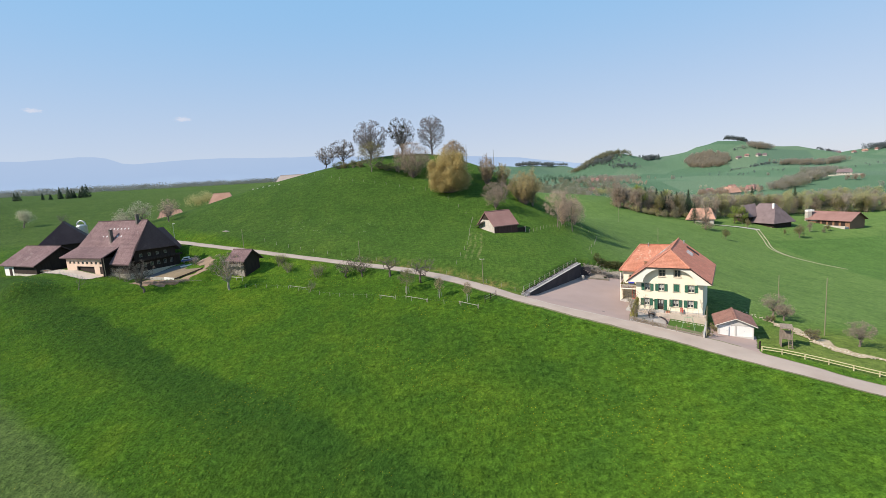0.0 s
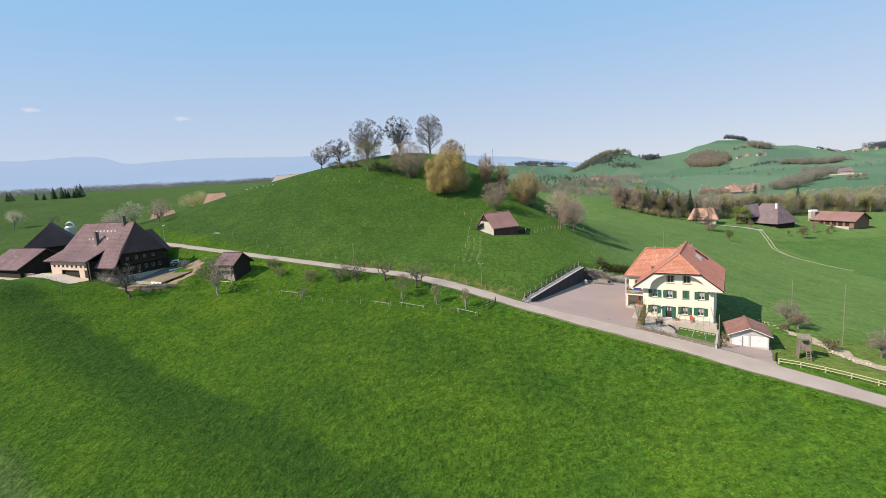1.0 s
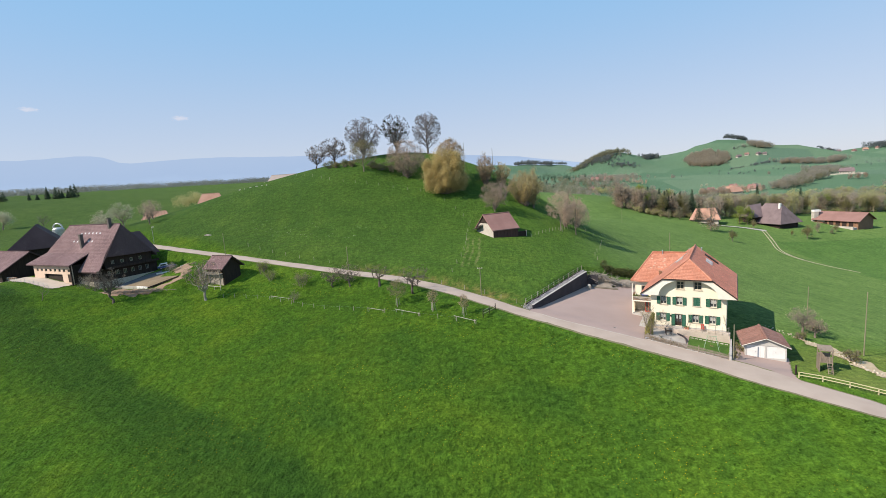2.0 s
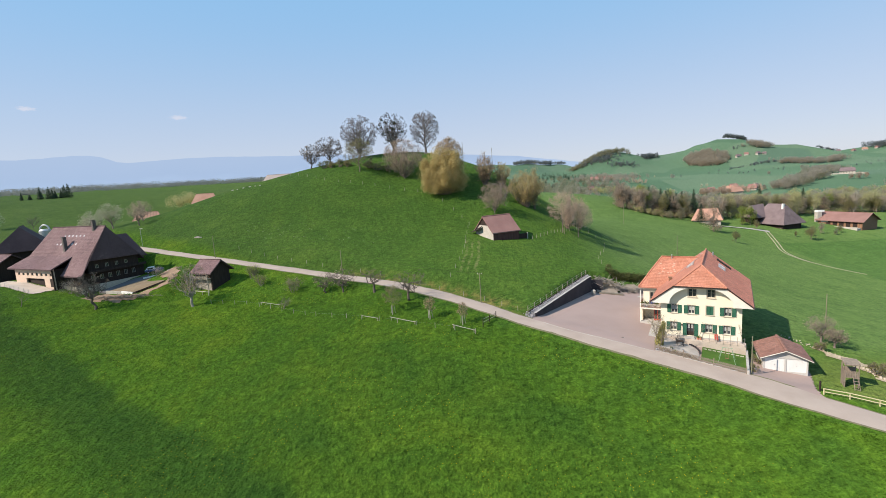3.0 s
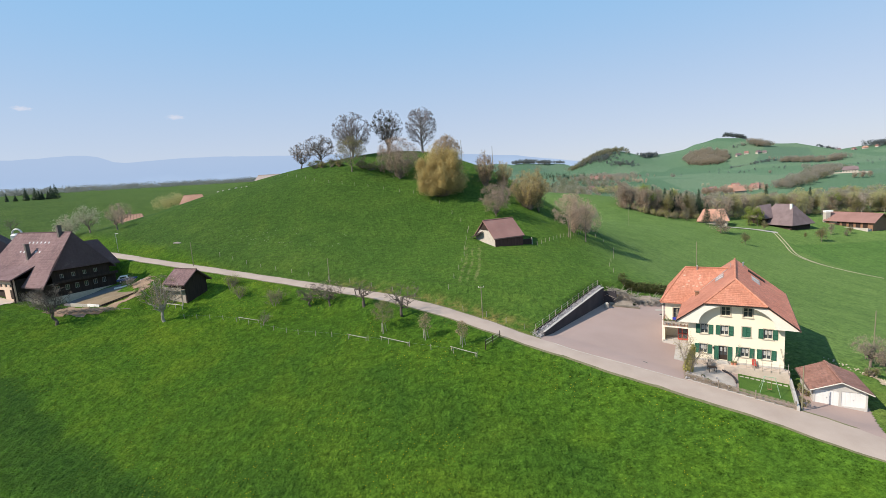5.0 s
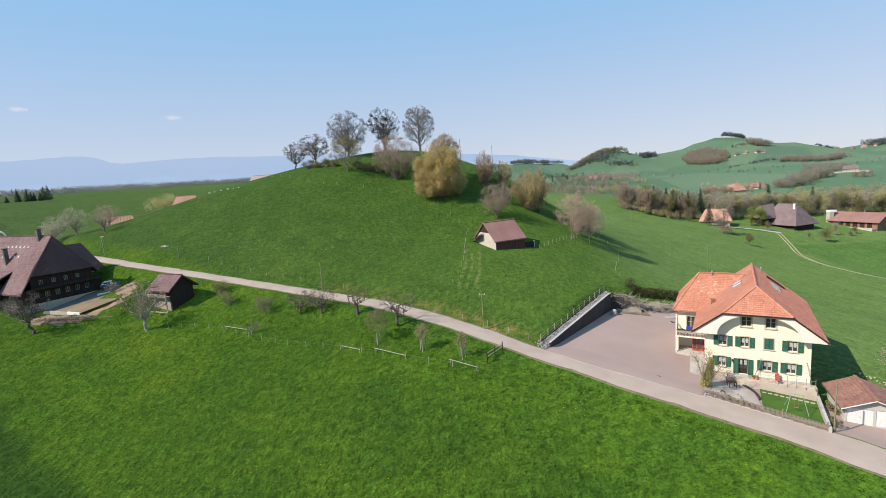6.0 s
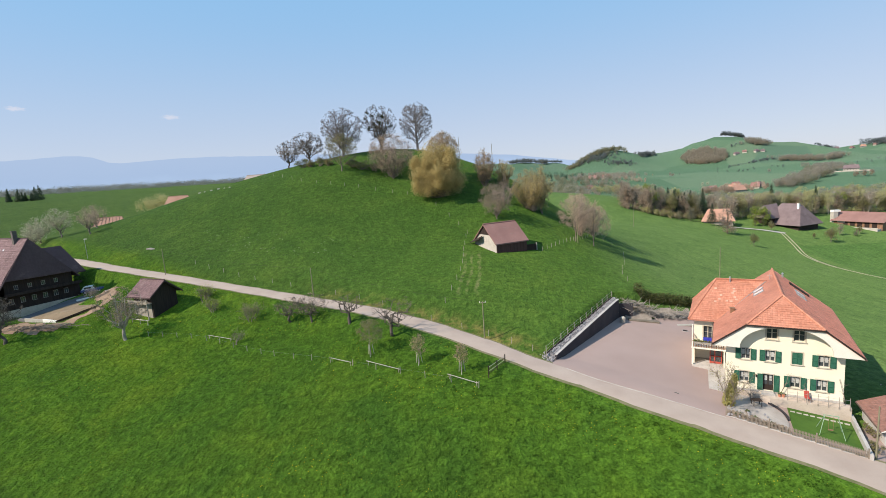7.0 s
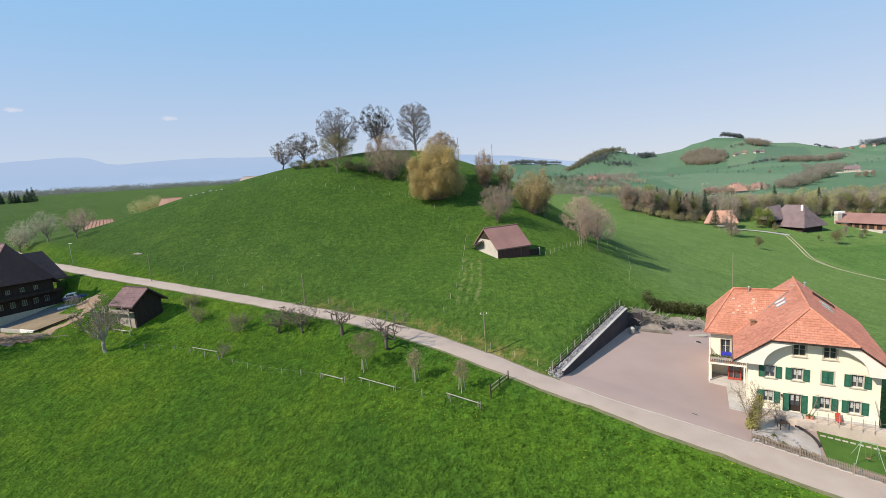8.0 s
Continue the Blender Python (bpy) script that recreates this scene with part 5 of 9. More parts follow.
for px in (-0.42, 0.42):
    for py in (-0.32, 0.32):
        part("leg", boxes((px - 0.03, px + 0.03, py - 0.03, py + 0.03, 0, 0.70)), WOOD_DARK, table)
for x in (0.25, 0.62):
    pot = thing("flower_pot", HOUSE @ pose(x - 0.45, -0.55, -0.12), "terracotta pot with a small plant by the door", "flower pot", group="pots by the door")
    tubes("pot", [((0, 0, 0), (0, 0, 0.32), 0.13, 0.19)], TILE, pot, 10)
    fv, ff = [], []
    leaf_cloud(random.Random(int(x * 100)), 40, (0, 0, 0.45), (0.2, 0.2, 0.2), 0.14, fv, ff)
    raw_part("leaves", fv, ff, GREEN_LEAF, pot)

# utility pole at the garden's corner
POLE_WOOD = surface("tarred_pole_wood", (0.15, 0.135, 0.085), (0.26, 0.24, 0.16), 0.8, 10, 0.85, 0.01, stretch=(5, 5, 1))


def timber_pole(name, x, y, z, high, label, cross=True, lean=(0, 0), group="utility poles"):
    p = thing(name, pose(x, y, z), label, "pole", group=group)
    tubes("shaft", [((0, 0, -0.5), (lean[0], lean[1], high), 0.095, 0.065)], POLE_WOOD, p, 8)
    if cross:
        tubes("crossarm", [((lean[0] - 0.5, lean[1], high - 0.25), (lean[0] + 0.5, lean[1], high - 0.25), 0.045, 0.045)], WOOD_GREY, p, 5)
        for s in (-0.42, 0.42):
            tubes("insulator", [((lean[0] + s, lean[1], high - 0.22), (lean[0] + s, lean[1], high - 0.02), 0.05, 0.04)], WHITE, p, 6, "white porcelain insulator")
    return p


# double garage (house axes)
GARAGE_WHITE = surface("greyed_white_paint", (0.40, 0.38, 0.36), (0.52, 0.50, 0.475), 0.6, 8, 0.7, 0.004, stain=(0.40, 0.37, 0.34))

DOOR_WHITE = surface("white_door_paint", (0.62, 0.61, 0.60), (0.72, 0.71, 0.70), 0.6, 8, 0.6, 0.003)


def garage():
    wx, wy = 50.4, 80.8
    base = yard_height(wx, wy)
    g = thing("garage", pose(wx, wy, base, 0, 0, -23) @ Matrix.Diagonal((0.89, 0.80, 0.95, 1)), "white double garage with a brown tiled gable roof", "garage")
    doors = ((-2.78, -0.14, 0.05, 2.05), (0.14, 2.78, 0.05, 2.05))
    bm = bmesh.new()
    pierced_wall(bm, -3.0, 3.0, -0.8, 2.15, 0, 0.25, doors)
    prism(bm, [(-3.0, 2.15), (3.0, 2.15), (0, 3.25)], 0, 0.25)
    part("front_wall", bm, GARAGE_WHITE, g, "white rendered front wall")
    bm = boxes((-3.0, -2.75, 0.25, 7.6, -0.8, 2.15), (2.75, 3.0, 0.25, 7.6, -0.8, 2.15), (-2.75, 2.75, 7.35, 7.6, -0.8, 2.15))
    prism(bm, [(-3.0, 2.15), (3.0, 2.15), (0, 3.25)], 7.35, 7.6)
    part("walls", bm, GARAGE_WHITE, g)
    for a, b, c, d in doors:
        door = part("garage_door", boxes((a, b, 0.10, 0.16, c, d)), DOOR_WHITE, g, "white up-and-over door")
        for k in range(5):
            x = a + (b - a) * (k + 0.5) / 5
            part("door_rib", boxes((x - 0.2, x + 0.2, 0.085, 0.10, c + 0.08, d - 0.08)), DOOR_WHITE, door)
        part("door_handle", boxes(((a + b) / 2 - 0.07, (a + b) / 2 + 0.06, 0.02, 0.07, 1.0, 1.05)), METAL, door)
    left = [(-3.5, -0.6, 2.05), (-3.5, 8.2, 2.05), (0, 8.2, 3.42), (0, -0.6, 3.42)]
    right = [(3.5, -0.6, 2.05), (3.5, 8.2, 2.05), (0, 8.2, 3.42), (0, -0.6, 3.42)]
    roof = part("roof", slabs(0.12, left, right), WOOD_GREY, g, "roof boards")
    tile_cover("roof_tiles", left, GARAGE_TILE, roof, "brown-red roof tiles", 0.36, 0.4, 31)
    tile_cover("roof_tiles", right, GARAGE_TILE, roof, "brown-red roof tiles", 0.36, 0.4, 32)
    tubes("ridge_tiles", [((0, -0.6 + k * 0.44, 3.48), (0, -0.16 + k * 0.44, 3.48), 0.14, 0.12) for k in range(20)], GARAGE_TILE, roof, 6)
    part("verge_board", slabs(0.10, [(-3.55, -0.66, 2.08), (-3.55, -0.58, 2.08), (0, -0.58, 3.47), (0, -0.66, 3.47)], [(3.55, -0.66, 2.08), (3.55, -0.58, 2.08), (0, -0.58, 3.47), (0, -0.66, 3.47)]), FASCIA, roof, "pale verge board")
    for x in (-3.57, 3.57):
        part("gutter", boxes((x - 0.06, x + 0.06, -0.6, 8.2, 1.92, 2.03)), COPPER, roof, "brown copper gutter")


GARAGE_TILE = surface("brown_red_tile", (0.20, 0.10, 0.078), (0.31, 0.165, 0.13), 0.4, 5, 0.85, 0.01, island=0.3)
garage()

# lane-side rail fence past the garage
rail = thing("rail_fence", pose(0, 0, 0), "pale yellow two-rail wooden fence beside the lane", "fence")
stop = [(49.3, 72.9), (51.6, 71.7), (54.0, 70.2), (56.4, 68.7), (58.8, 67.2), (61.2, 65.7), (63.6, 64.2), (66.0, 62.7), (68.4, 61.2), (70.8, 59.7)]
stop = [(x + 1.0, y + 0.5) for x, y in stop]
for k, (x, y) in enumerate(stop):
    z = ground_at(x, y)
    part("post", boxes((x - 0.06, x + 0.06, y - 0.02, y + 0.1, z - 0.3, z + 0.84)), YELLOW_RAIL, rail)
    if k:
        px, py = stop[k - 1]
        pz = ground_at(px, py)
        for lift in (0.45, 0.85):
            tubes("rail", [((px, py - 0.1, pz + lift), (x, y - 0.1, z + lift), 0.065, 0.065)], YELLOW_RAIL, rail, 4)
for x, y in ((50.5, 74.4), (50.9, 74.9)):
    part("end_post", boxes((x - 0.08, x + 0.08, y - 0.08, y + 0.08, ground_at(x, y) - 0.3, ground_at(x, y) + 1.2)), WOOD_DARK, rail, "dark end post")

# climbing tower
TOWER_WOOD = surface("brown_weathered_planks", (0.15, 0.115, 0.09), (0.30, 0.24, 0.19), 0.8, 10, 0.85, 0.01, stretch=(5, 5, 1))


def play_tower(x, y):
    z = ground_at(x, y)
    t = thing("play_tower", pose(x, y, z, 0, 0, -25) @ Matrix.Diagonal((0.8, 0.85, 1.05, 1)), "weathered wooden play tower with ladder on the grass", "play tower")
    for px in (-0.9, 0.9):
        for py in (-0.9, 0.9):
            part("post", boxes((px - 0.07, px + 0.07, py - 0.07, py + 0.07, -0.3, 3.3)), TOWER_WOOD, t)
    part("platform", boxes((-1.0, 1.0, -1.0, 1.0, 1.35, 1.45)), TOWER_WOOD, t)
    for k in range(9):
        part("slat", boxes((-0.9 + k * 0.21, -0.74 + k * 0.21, -1.0, -0.96, 1.45, 2.25)), TOWER_WOOD, t)
        part("slat", boxes((-1.0, -0.96, -0.9 + k * 0.21, -0.74 + k * 0.21, 1.45, 2.25)), TOWER_WOOD, t)
    for k in range(5):
        part("lower_board", boxes((-0.97, -0.93, -0.85 + k * 0.35, -0.55 + k * 0.35, 0.05, 1.3)), TOWER_WOOD, t)
    part("back_panel", boxes((-0.9, 0.9, 0.86, 0.9, 1.45, 2.3)), TOWER_WOOD, t)
    part("roof", slabs(0.12, [(-1.05, -1.05, 3.1), (1.05, -1.05, 3.1), (1.05, 1.05, 3.35), (-1.05, 1.05, 3.35)]), TOWER_WOOD, t, "grey flat boarded roof")
    for k, a in enumerate((0.15, 0.85)):
        tubes("ladder_side", [((a, -1.0, 1.45), (a + 0.05, -2.1, 0), 0.05, 0.05)], TOWER_WOOD, t, 5)
    for k in range(5):
        f = (k + 0.5) / 5
        part("rung", boxes((0.15, 0.9, -2.1 + 1.1 * f - 0.05, -2.1 + 1.1 * f + 0.05, 1.45 * f, 1.45 * f + 0.06)), TOWER_WOOD, t)


play_tower(56.2, 76.8)

# row of stones and a bare bank above the lower meadow
row = thing("stone_edging", pose(0, 0, 0), "row of pale boulders along the meadow's edge", "stones", kind="structure")
SANDY = surface("sandy_bank", (0.36, 0.27, 0.17), (0.52, 0.42, 0.29), 0.8, 7, 0.95, 0.05, stain=(0.16, 0.15, 0.07))
patch_sheet("earth_bank", [(60.9, 90.6), (62.8, 89.4), (65.2, 86.6), (66.2, 82.4), (65.6, 78.8), (66.0, 76.2), (68.2, 74.3), (72.0, 72.6), (71.6, 71.9), (67.4, 72.9), (64.2, 73.9), (62.6, 76.4), (62.3, 79.4), (62.5, 83.0), (61.4, 87.0)], 0.25, 0.1, SANDY, "bare sandy earth bank along a row of stones", "earth", 0.5)
SAND_STONE = surface("sandy_limestone", (0.36, 0.30, 0.23), (0.58, 0.51, 0.42), 1.2, 6, 0.9, 0.03)
sand_meshes = []
for me in STONE_MESHES:
    me = me.copy()
    me.materials[0] = SAND_STONE
    sand_meshes.append(me)
run = glide([(60.0, 95.5, 0), (62.0, 89.6, 0), (63.2, 86.2, 0), (63.4, 82.6, 0), (63.0, 79.2, 0), (63.6, 76.8, 0), (64.9, 74.9, 0), (67.4, 73.6, 0), (71.0, 72.3, 0), (75.0, 71.0, 0)], 0.20)
for k, (x, y, _) in enumerate(run):
    x, y = x + STONE_RNG.uniform(-0.55, 0.55), y + STONE_RNG.uniform(-0.55, 0.55)
    ob = new("stone", STONE_RNG.choice(sand_meshes))
    ob.parent = row
    ob.location = (x, y, ground_at(x, y) + 0.12)
    ob.rotation_euler = [STONE_RNG.uniform(0, 6.3) for _ in range(3)]
    ob.scale = [STONE_RNG.uniform(0.3, 0.55) if y > 86 else STONE_RNG.uniform(0.35, 0.9)] * 3

rockery = thing("rockery", pose(0, 0, 0), "low rockery of grey and pale boulders in the front garden", "stones", kind="structure")
heap = []
for k in range(26):
    rx, ry = from_house(STONE_RNG.uniform(-5.6, -1.6), STONE_RNG.uniform(-8.0, -5.6))
    heap.append((rx, ry, yard_height(rx, ry) + STONE_RNG.uniform(0.3, 0.5)))
stone_row(rockery, heap)


# ---------------------------------------------------------------- the old farm
FARM_TURN = -23.6
FARMYARD = pose(-86.3, 133.6, 0, 0, 0, FARM_TURN)
CREAM = surface("pinkish_render", (0.49, 0.365, 0.285), (0.62, 0.48, 0.385), 0.4, 8, 0.9, 0.006)
DULL_WHITE = surface("old_whitewash", (0.34, 0.31, 0.27), (0.52, 0.48, 0.42), 0.5, 6, 0.9, 0.01, stain=(0.33, 0.28, 0.23))
CAR_BLUE = surface("blue_car_paint", (0.045, 0.075, 0.19), (0.06, 0.10, 0.24), 1, 5, 0.25, 0, spec=0.6)
RUBBER = surface("black_rubber", (0.015, 0.015, 0.015), (0.03, 0.03, 0.03), 2, 10, 0.8, 0.002)


def small_window(parent, x, z, y, w=0.9, h=1.2, across="x", panes=True):
    """A small white-framed window set on a dark wall; across: the axis along which it lies."""
    t, d = 0.06, 0.06

    def b(u0, u1, d0, d1, z0, z1):
        return (u0, u1, y + d0, y + d1, z0, z1) if across == "x" else (y + d0, y + d1, u0, u1, z0, z1)

    out = -1 if across == "x" else 1
    d0, d1 = sorted((0.0, out * d))
    win = part("window", boxes(b(x - w / 2 - t, x - w / 2, d0, d1, z, z + h), b(x + w / 2, x + w / 2 + t, d0, d1, z, z + h), b(x - w / 2, x + w / 2, d0, d1, z + h - t, z + h),
                               b(x - w / 2, x + w / 2, d0, d1, z, z + t), b(x - 0.03, x + 0.03, d0, d1, z + t, z + h - t)), WOOD_GREY, parent, "grey-framed window")
    g0, g1 = sorted((0.0, out * 0.025))
    part("pane", boxes(b(x - w / 2, x + w / 2, g0, g1, z, z + h)), GLASS, win)
    return win


FARM_TILE = surface("brown_clay_tile", (0.118, 0.070, 0.074), (0.20, 0.128, 0.132), 0.16, 3.0, 0.85, 0.01, island=0.35, stain=(0.235, 0.175, 0.165))
CHIMNEY_DARK = surface("dark_plaster", (0.075, 0.065, 0.06), (0.16, 0.14, 0.13), 1, 8, 0.9, 0.01)


def farmhouse():
    h = thing("farmhouse", FARMYARD, "old dark timber farmhouse under a huge brown tiled half-hip roof", "farmhouse")
    z0 = 22.4

    def zf(y):
        return z0 - 1.27 * abs(y)

    front = [(-24.2, -0.0, z0), (0.3, 0, z0), (1.75, -6.2, zf(6.2)), (3.5, -9.0, zf(9.0)), (-5.9, -9.0, zf(9.0)), (-5.9, -5.6, zf(5.6)), (-26.8, -5.6, zf(5.6))]
    rear = [(-24.2, 0, z0), (0.3, 0, z0), (1.75, 6.4, zf(6.4)), (2.1, 7.4, zf(7.4)), (-26.8, 7.4, zf(7.4))]
    hip = [(0.3, 0, z0), (1.75, -6.2, zf(6.2)), (2.0, 0, 14.4), (1.75, 6.4, zf(6.4))]
    left_hip = [(-24.2, 0, z0), (-26.8, -5.6, zf(5.6)), (-27.0, 0, 14.8), (-26.8, 7.4, zf(7.4))]
    wing = [(-26.8, -5.6, zf(5.6) + 0.02), (-5.9, -5.6, zf(5.6) + 0.02), (-5.9, -10.8, 12.9), (-27.2, -10.8, 12.9)]
    roof = part("roof", slabs(0.3, front, rear, hip, left_hip), ROOF_SHADE_BROWN, h, "brown weathered tile roof with shade put into its colour")
    part("wing_roof", slabs(0.28, wing), ROOF_SHADE_BROWN, roof, "lower brown tile roof over the front wing")
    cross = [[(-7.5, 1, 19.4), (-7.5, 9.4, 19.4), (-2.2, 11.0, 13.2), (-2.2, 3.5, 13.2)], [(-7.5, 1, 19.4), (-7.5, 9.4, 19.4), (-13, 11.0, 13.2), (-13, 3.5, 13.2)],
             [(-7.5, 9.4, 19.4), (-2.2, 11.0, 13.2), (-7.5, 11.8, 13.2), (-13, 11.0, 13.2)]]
    part("rear_roof", slabs(0.3, *cross), ROOF_SHADE_BROWN, roof, "brown tile roof of the rear cross wing")
    for k, outline in enumerate(([(-26.8, -5.6, zf(5.6)), (1.6, -5.6, zf(5.6)), (0.3, 0, z0), (-24.2, 0, z0)], [(-5.9, -9.0, zf(9.0)), (3.5, -9.0, zf(9.0)), (1.6, -5.6, zf(5.6)), (-5.9, -5.6, zf(5.6))],
                                 [(-27.2, -10.8, 12.9), (-5.9, -10.8, 12.9), (-5.9, -5.6, zf(5.6) + 0.02), (-26.8, -5.6, zf(5.6) + 0.02)])):
        tile_cover("roof_tiles", outline, FARM_TILE, roof, "brown clay tiles in courses", 0.42, 0.42, 41 + k)
    tubes("ridge_cap", [((-24.2, 0, z0 + 0.05), (0.3, 0, z0 + 0.05), 0.16, 0.16), ((0.3, 0, z0 + 0.05), (3.5, -9.0, zf(9.0) + 0.05), 0.12, 0.12)], ROOF_SHADE_BROWN, roof, 6)
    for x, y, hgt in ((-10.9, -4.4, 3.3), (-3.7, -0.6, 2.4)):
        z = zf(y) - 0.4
        ch = part("chimney", boxes((x - 0.36, x + 0.36, y - 0.4, y + 0.4, z, z + hgt + 0.4)), CHIMNEY_DARK, roof, "tall dark plastered chimney")
        part("chimney_cap", boxes((x - 0.48, x + 0.48, y - 0.52, y + 0.52, z + hgt + 0.4, z + hgt + 0.52)), CHIMNEY_DARK, ch)
    for k in range(6):
        for y, off in ((-1.8, -15.2), (-3.4, -16.6)):
            x = off + k * 1.75
            if abs(x + 10.9) < 1.1 and y < -3:
                continue
            part("glass_tile", slabs(0.05, [(x - 0.22, y - 0.15, zf(y - 0.15) + 0.09), (x + 0.22, y - 0.15, zf(y - 0.15) + 0.09), (x + 0.22, y + 0.15, zf(y + 0.15) + 0.09), (x - 0.22, y + 0.15, zf(y + 0.15) + 0.09)]), SKYLIGHT, roof, "small shiny glass roof tile")
    body = boxes((-25.5, 0.9, -8.0, 7.6, 6.2, 11.2), (-25.5, 0.9, -6.0, 6.4, 11.2, 14.2), (-25.5, 0.9, -4.0, 4.0, 14.2, 17))
    part("timber_wall", body, WOOD_DARK, h, "dark weathered timber wall")
    part("stone_base", boxes((-25.6, 1.05, -8.1, 7.7, 5.4, 8.1)), STONE_TRIM, h, "whitewashed stone base")
    part("gallery", boxes((0.9, 2.3, -6.6, 7.6, 11.15, 11.35), (2.2, 2.3, -6.6, 7.6, 11.35, 11.75)), WOOD_DARK, h, "dark timber gallery under the eaves")
    for k in range(6):
        small_window(h, -5.2 + k * 2.0, 9.3, 0.9, 0.7, 1.2, "y")
    for k in range(4):
        small_window(h, -4.0 + k * 2.4, 12.2, 0.9, 0.6, 0.9, "y")
    # front wing
    holes = tuple((-24.2 + k * 2.2, -23.1 + k * 2.2, 11.0, 11.7) for k in range(8)) + ((-20.4, -11.6, 8.0, 10.3),)
    bm = bmesh.new()
    pierced_wall(bm, -25.6, -7.0, 7.2, 13.0, -9.9, -9.6, holes)
    part("wing_wall", bm, CREAM, h, "pinkish rendered wing wall")
    part("wing_side", boxes((-7.25, -7.0, -9.6, -6.5, 6.4, 12.7)), WOOD_DARK, h)
    part("wing_side", boxes((-25.6, -25.35, -9.6, -6.5, 7.2, 12.7)), WOOD_DARK, h)
    # added dark sheet gives the openings their interior shade
    part("wing_shade_sheet", boxes((-25.3, -7.3, -9.3, -9.2, 7.2, 12.4)), WOOD_DARK, h, "dark sheet standing for the unlit stable")
    for k in range(8):
        part("stable_window", boxes((-24.2 + k * 2.2, -23.1 + k * 2.2, -9.75, -9.7, 11.0, 11.7)), GLASS, h)
    part("stable_door", boxes((-8.9, -7.6, -9.97, -9.9, 8.3, 10.4)), WOOD_DARK, h, "dark board door")
    part("corner_post", boxes((-6.6, -6.3, -10.5, -10.2, 6.4, 13.0)), WOOD_DARK, h)
    return h


farmhouse()

def farm_place(x, y):
    q = FARMYARD @ Vector((x, y, 0))
    return q.x, q.y


patch_sheet("forecourt", [farm_place(x, y) for x, y in ((-31, -12.5), (-31, -15.0), (-24, -15.2), (-16, -15.2), (-7.4, -15.0), (-7.0, -12.4), (-7.4, -9.9), (-16, -9.8), (-31, -9.8))], 0.4, 0.14, PAVING, "pale concrete forecourt before the farm's front wing", "forecourt", 0.0)
rail2 = thing("forecourt_rail", pose(0, 0, 0), "thin metal rail along the forecourt's edge", "railing")
last = None
for k in range(10):
    x, y = farm_place(-28 + k * 2.2, -15.0)
    z = ground_at(x, y) + 0.1
    tubes("post", [((x, y, z - 0.2), (x, y, z + 1.05), 0.03, 0.03)], METAL, rail2, 5)
    if last is not None:
        for lift in (0.55, 1.0):
            tubes("bar", [(last + Vector((0, 0, lift)), Vector((x, y, z + lift)), 0.018, 0.018)], METAL, rail2, 4)
    last = Vector((x, y, z))

pile = thing("log_pile", FARMYARD @ pose(-31.5, -12.2, 8.6), "stack of split logs and boards in the farmyard", "firewood")
prng = random.Random(8)
for k in range(26):
    x, z = prng.uniform(-2.5, 2.5), prng.uniform(0.1, 0.8)
    tubes("log", [((x - 1.2, prng.uniform(-0.8, 0.8), z), (x + 1.2, prng.uniform(-0.8, 0.8), z), 0.11, 0.10)], TIMBER if k % 2 else WOOD_GREY, pile, 6)


def patio():
    p = thing("patio_terrace", pose(0, 0, 0), "raised garden plot with a white front wall and dark boards", "terrace", kind="structure")
    a, b, c, d = (-82.5, 125.3), (-74.6, 123.5), (-67.7, 126.1), (-78.1, 135.6)
    bm = bmesh.new()
    slab(bm, [(*a, 6.75), (*b, 6.3), (*c, 8.45), (*d, 7.85)], 1.2)
    part("soil", bm, PLOT_SOIL, p, "brown soil with young weeds")

    def edge(name, s, e, zs, ze, high, material, label, wide=0.28):
        s, e = Vector(s), Vector(e)
        n = Vector((-(e - s).y, (e - s).x)).normalized() * wide
        bm = bmesh.new()
        slab(bm, [(s.x, s.y, zs), (e.x, e.y, ze), (e.x + n.x, e.y + n.y, ze), (s.x + n.x, s.y + n.y, zs)], high)
        part(name, bm, material, p, label)

    edge("front_wall", a, (-77.8, 124.2), 7.0, 6.72, 0.7, PALE_RAIL, "low pale concrete wall")
    edge("front_wall", (-77.8, 124.2), b, 6.85, 6.6, 0.9, WHITE, "low whitewashed wall")
    edge("side_board", b, c, 6.5, 8.6, 0.6, WOOD_DARK, "dark timber edging", 0.12)
    edge("back_board", (-79.6, 135.2), (-77.0, 137.2), 8.0, 8.25, 0.4, WHITE, "pale board")
    edge("drive_kerb", (-71.8, 134.0), (-69.8, 137.2), 9.9, 10.15, 0.3, PALE_RAIL, "pale kerb beside the drive", 0.2)
    # the house's shadow on this strip is painted in as darker grey
    bm = bmesh.new()
    slab(bm, [(-85.2, 126.6, 6.65), (-82.6, 125.6, 6.6), (-78.6, 136.0, 7.75), (-80.6, 139.4, 8.15), (-82.2, 139.6, 8.1)], 0.9)
    part("house_path", bm, surface("shaded_path_concrete", (0.10, 0.095, 0.10), (0.16, 0.15, 0.155), 0.4, 9, 0.9, 0.01), p, "concrete strip along the house with the eaves' shade painted in")


PLOT_SOIL = surface("plot_soil", (0.14, 0.102, 0.066), (0.225, 0.17, 0.112), 0.35, 5, 0.95, 0.04, stain=(0.06, 0.10, 0.02))
patio()

# trodden earth round the plot
ring = [(-86, 120.6), (-80, 119.0), (-74.0, 119.2), (-69.5, 121.4), (-66.6, 124.6), (-65.9, 128.0), (-67.6, 132.6), (-71.6, 137.2), (-74.4, 136.4), (-73.0, 131.5), (-68.4, 127.6), (-69.0, 125.6), (-74.0, 123.0), (-83, 124.6)]
patch_sheet("trodden_earth", ring, 0.3, 0.06, EARTH, "bare trodden brown earth below the garden plot", "earth")
rng = random.Random(5)
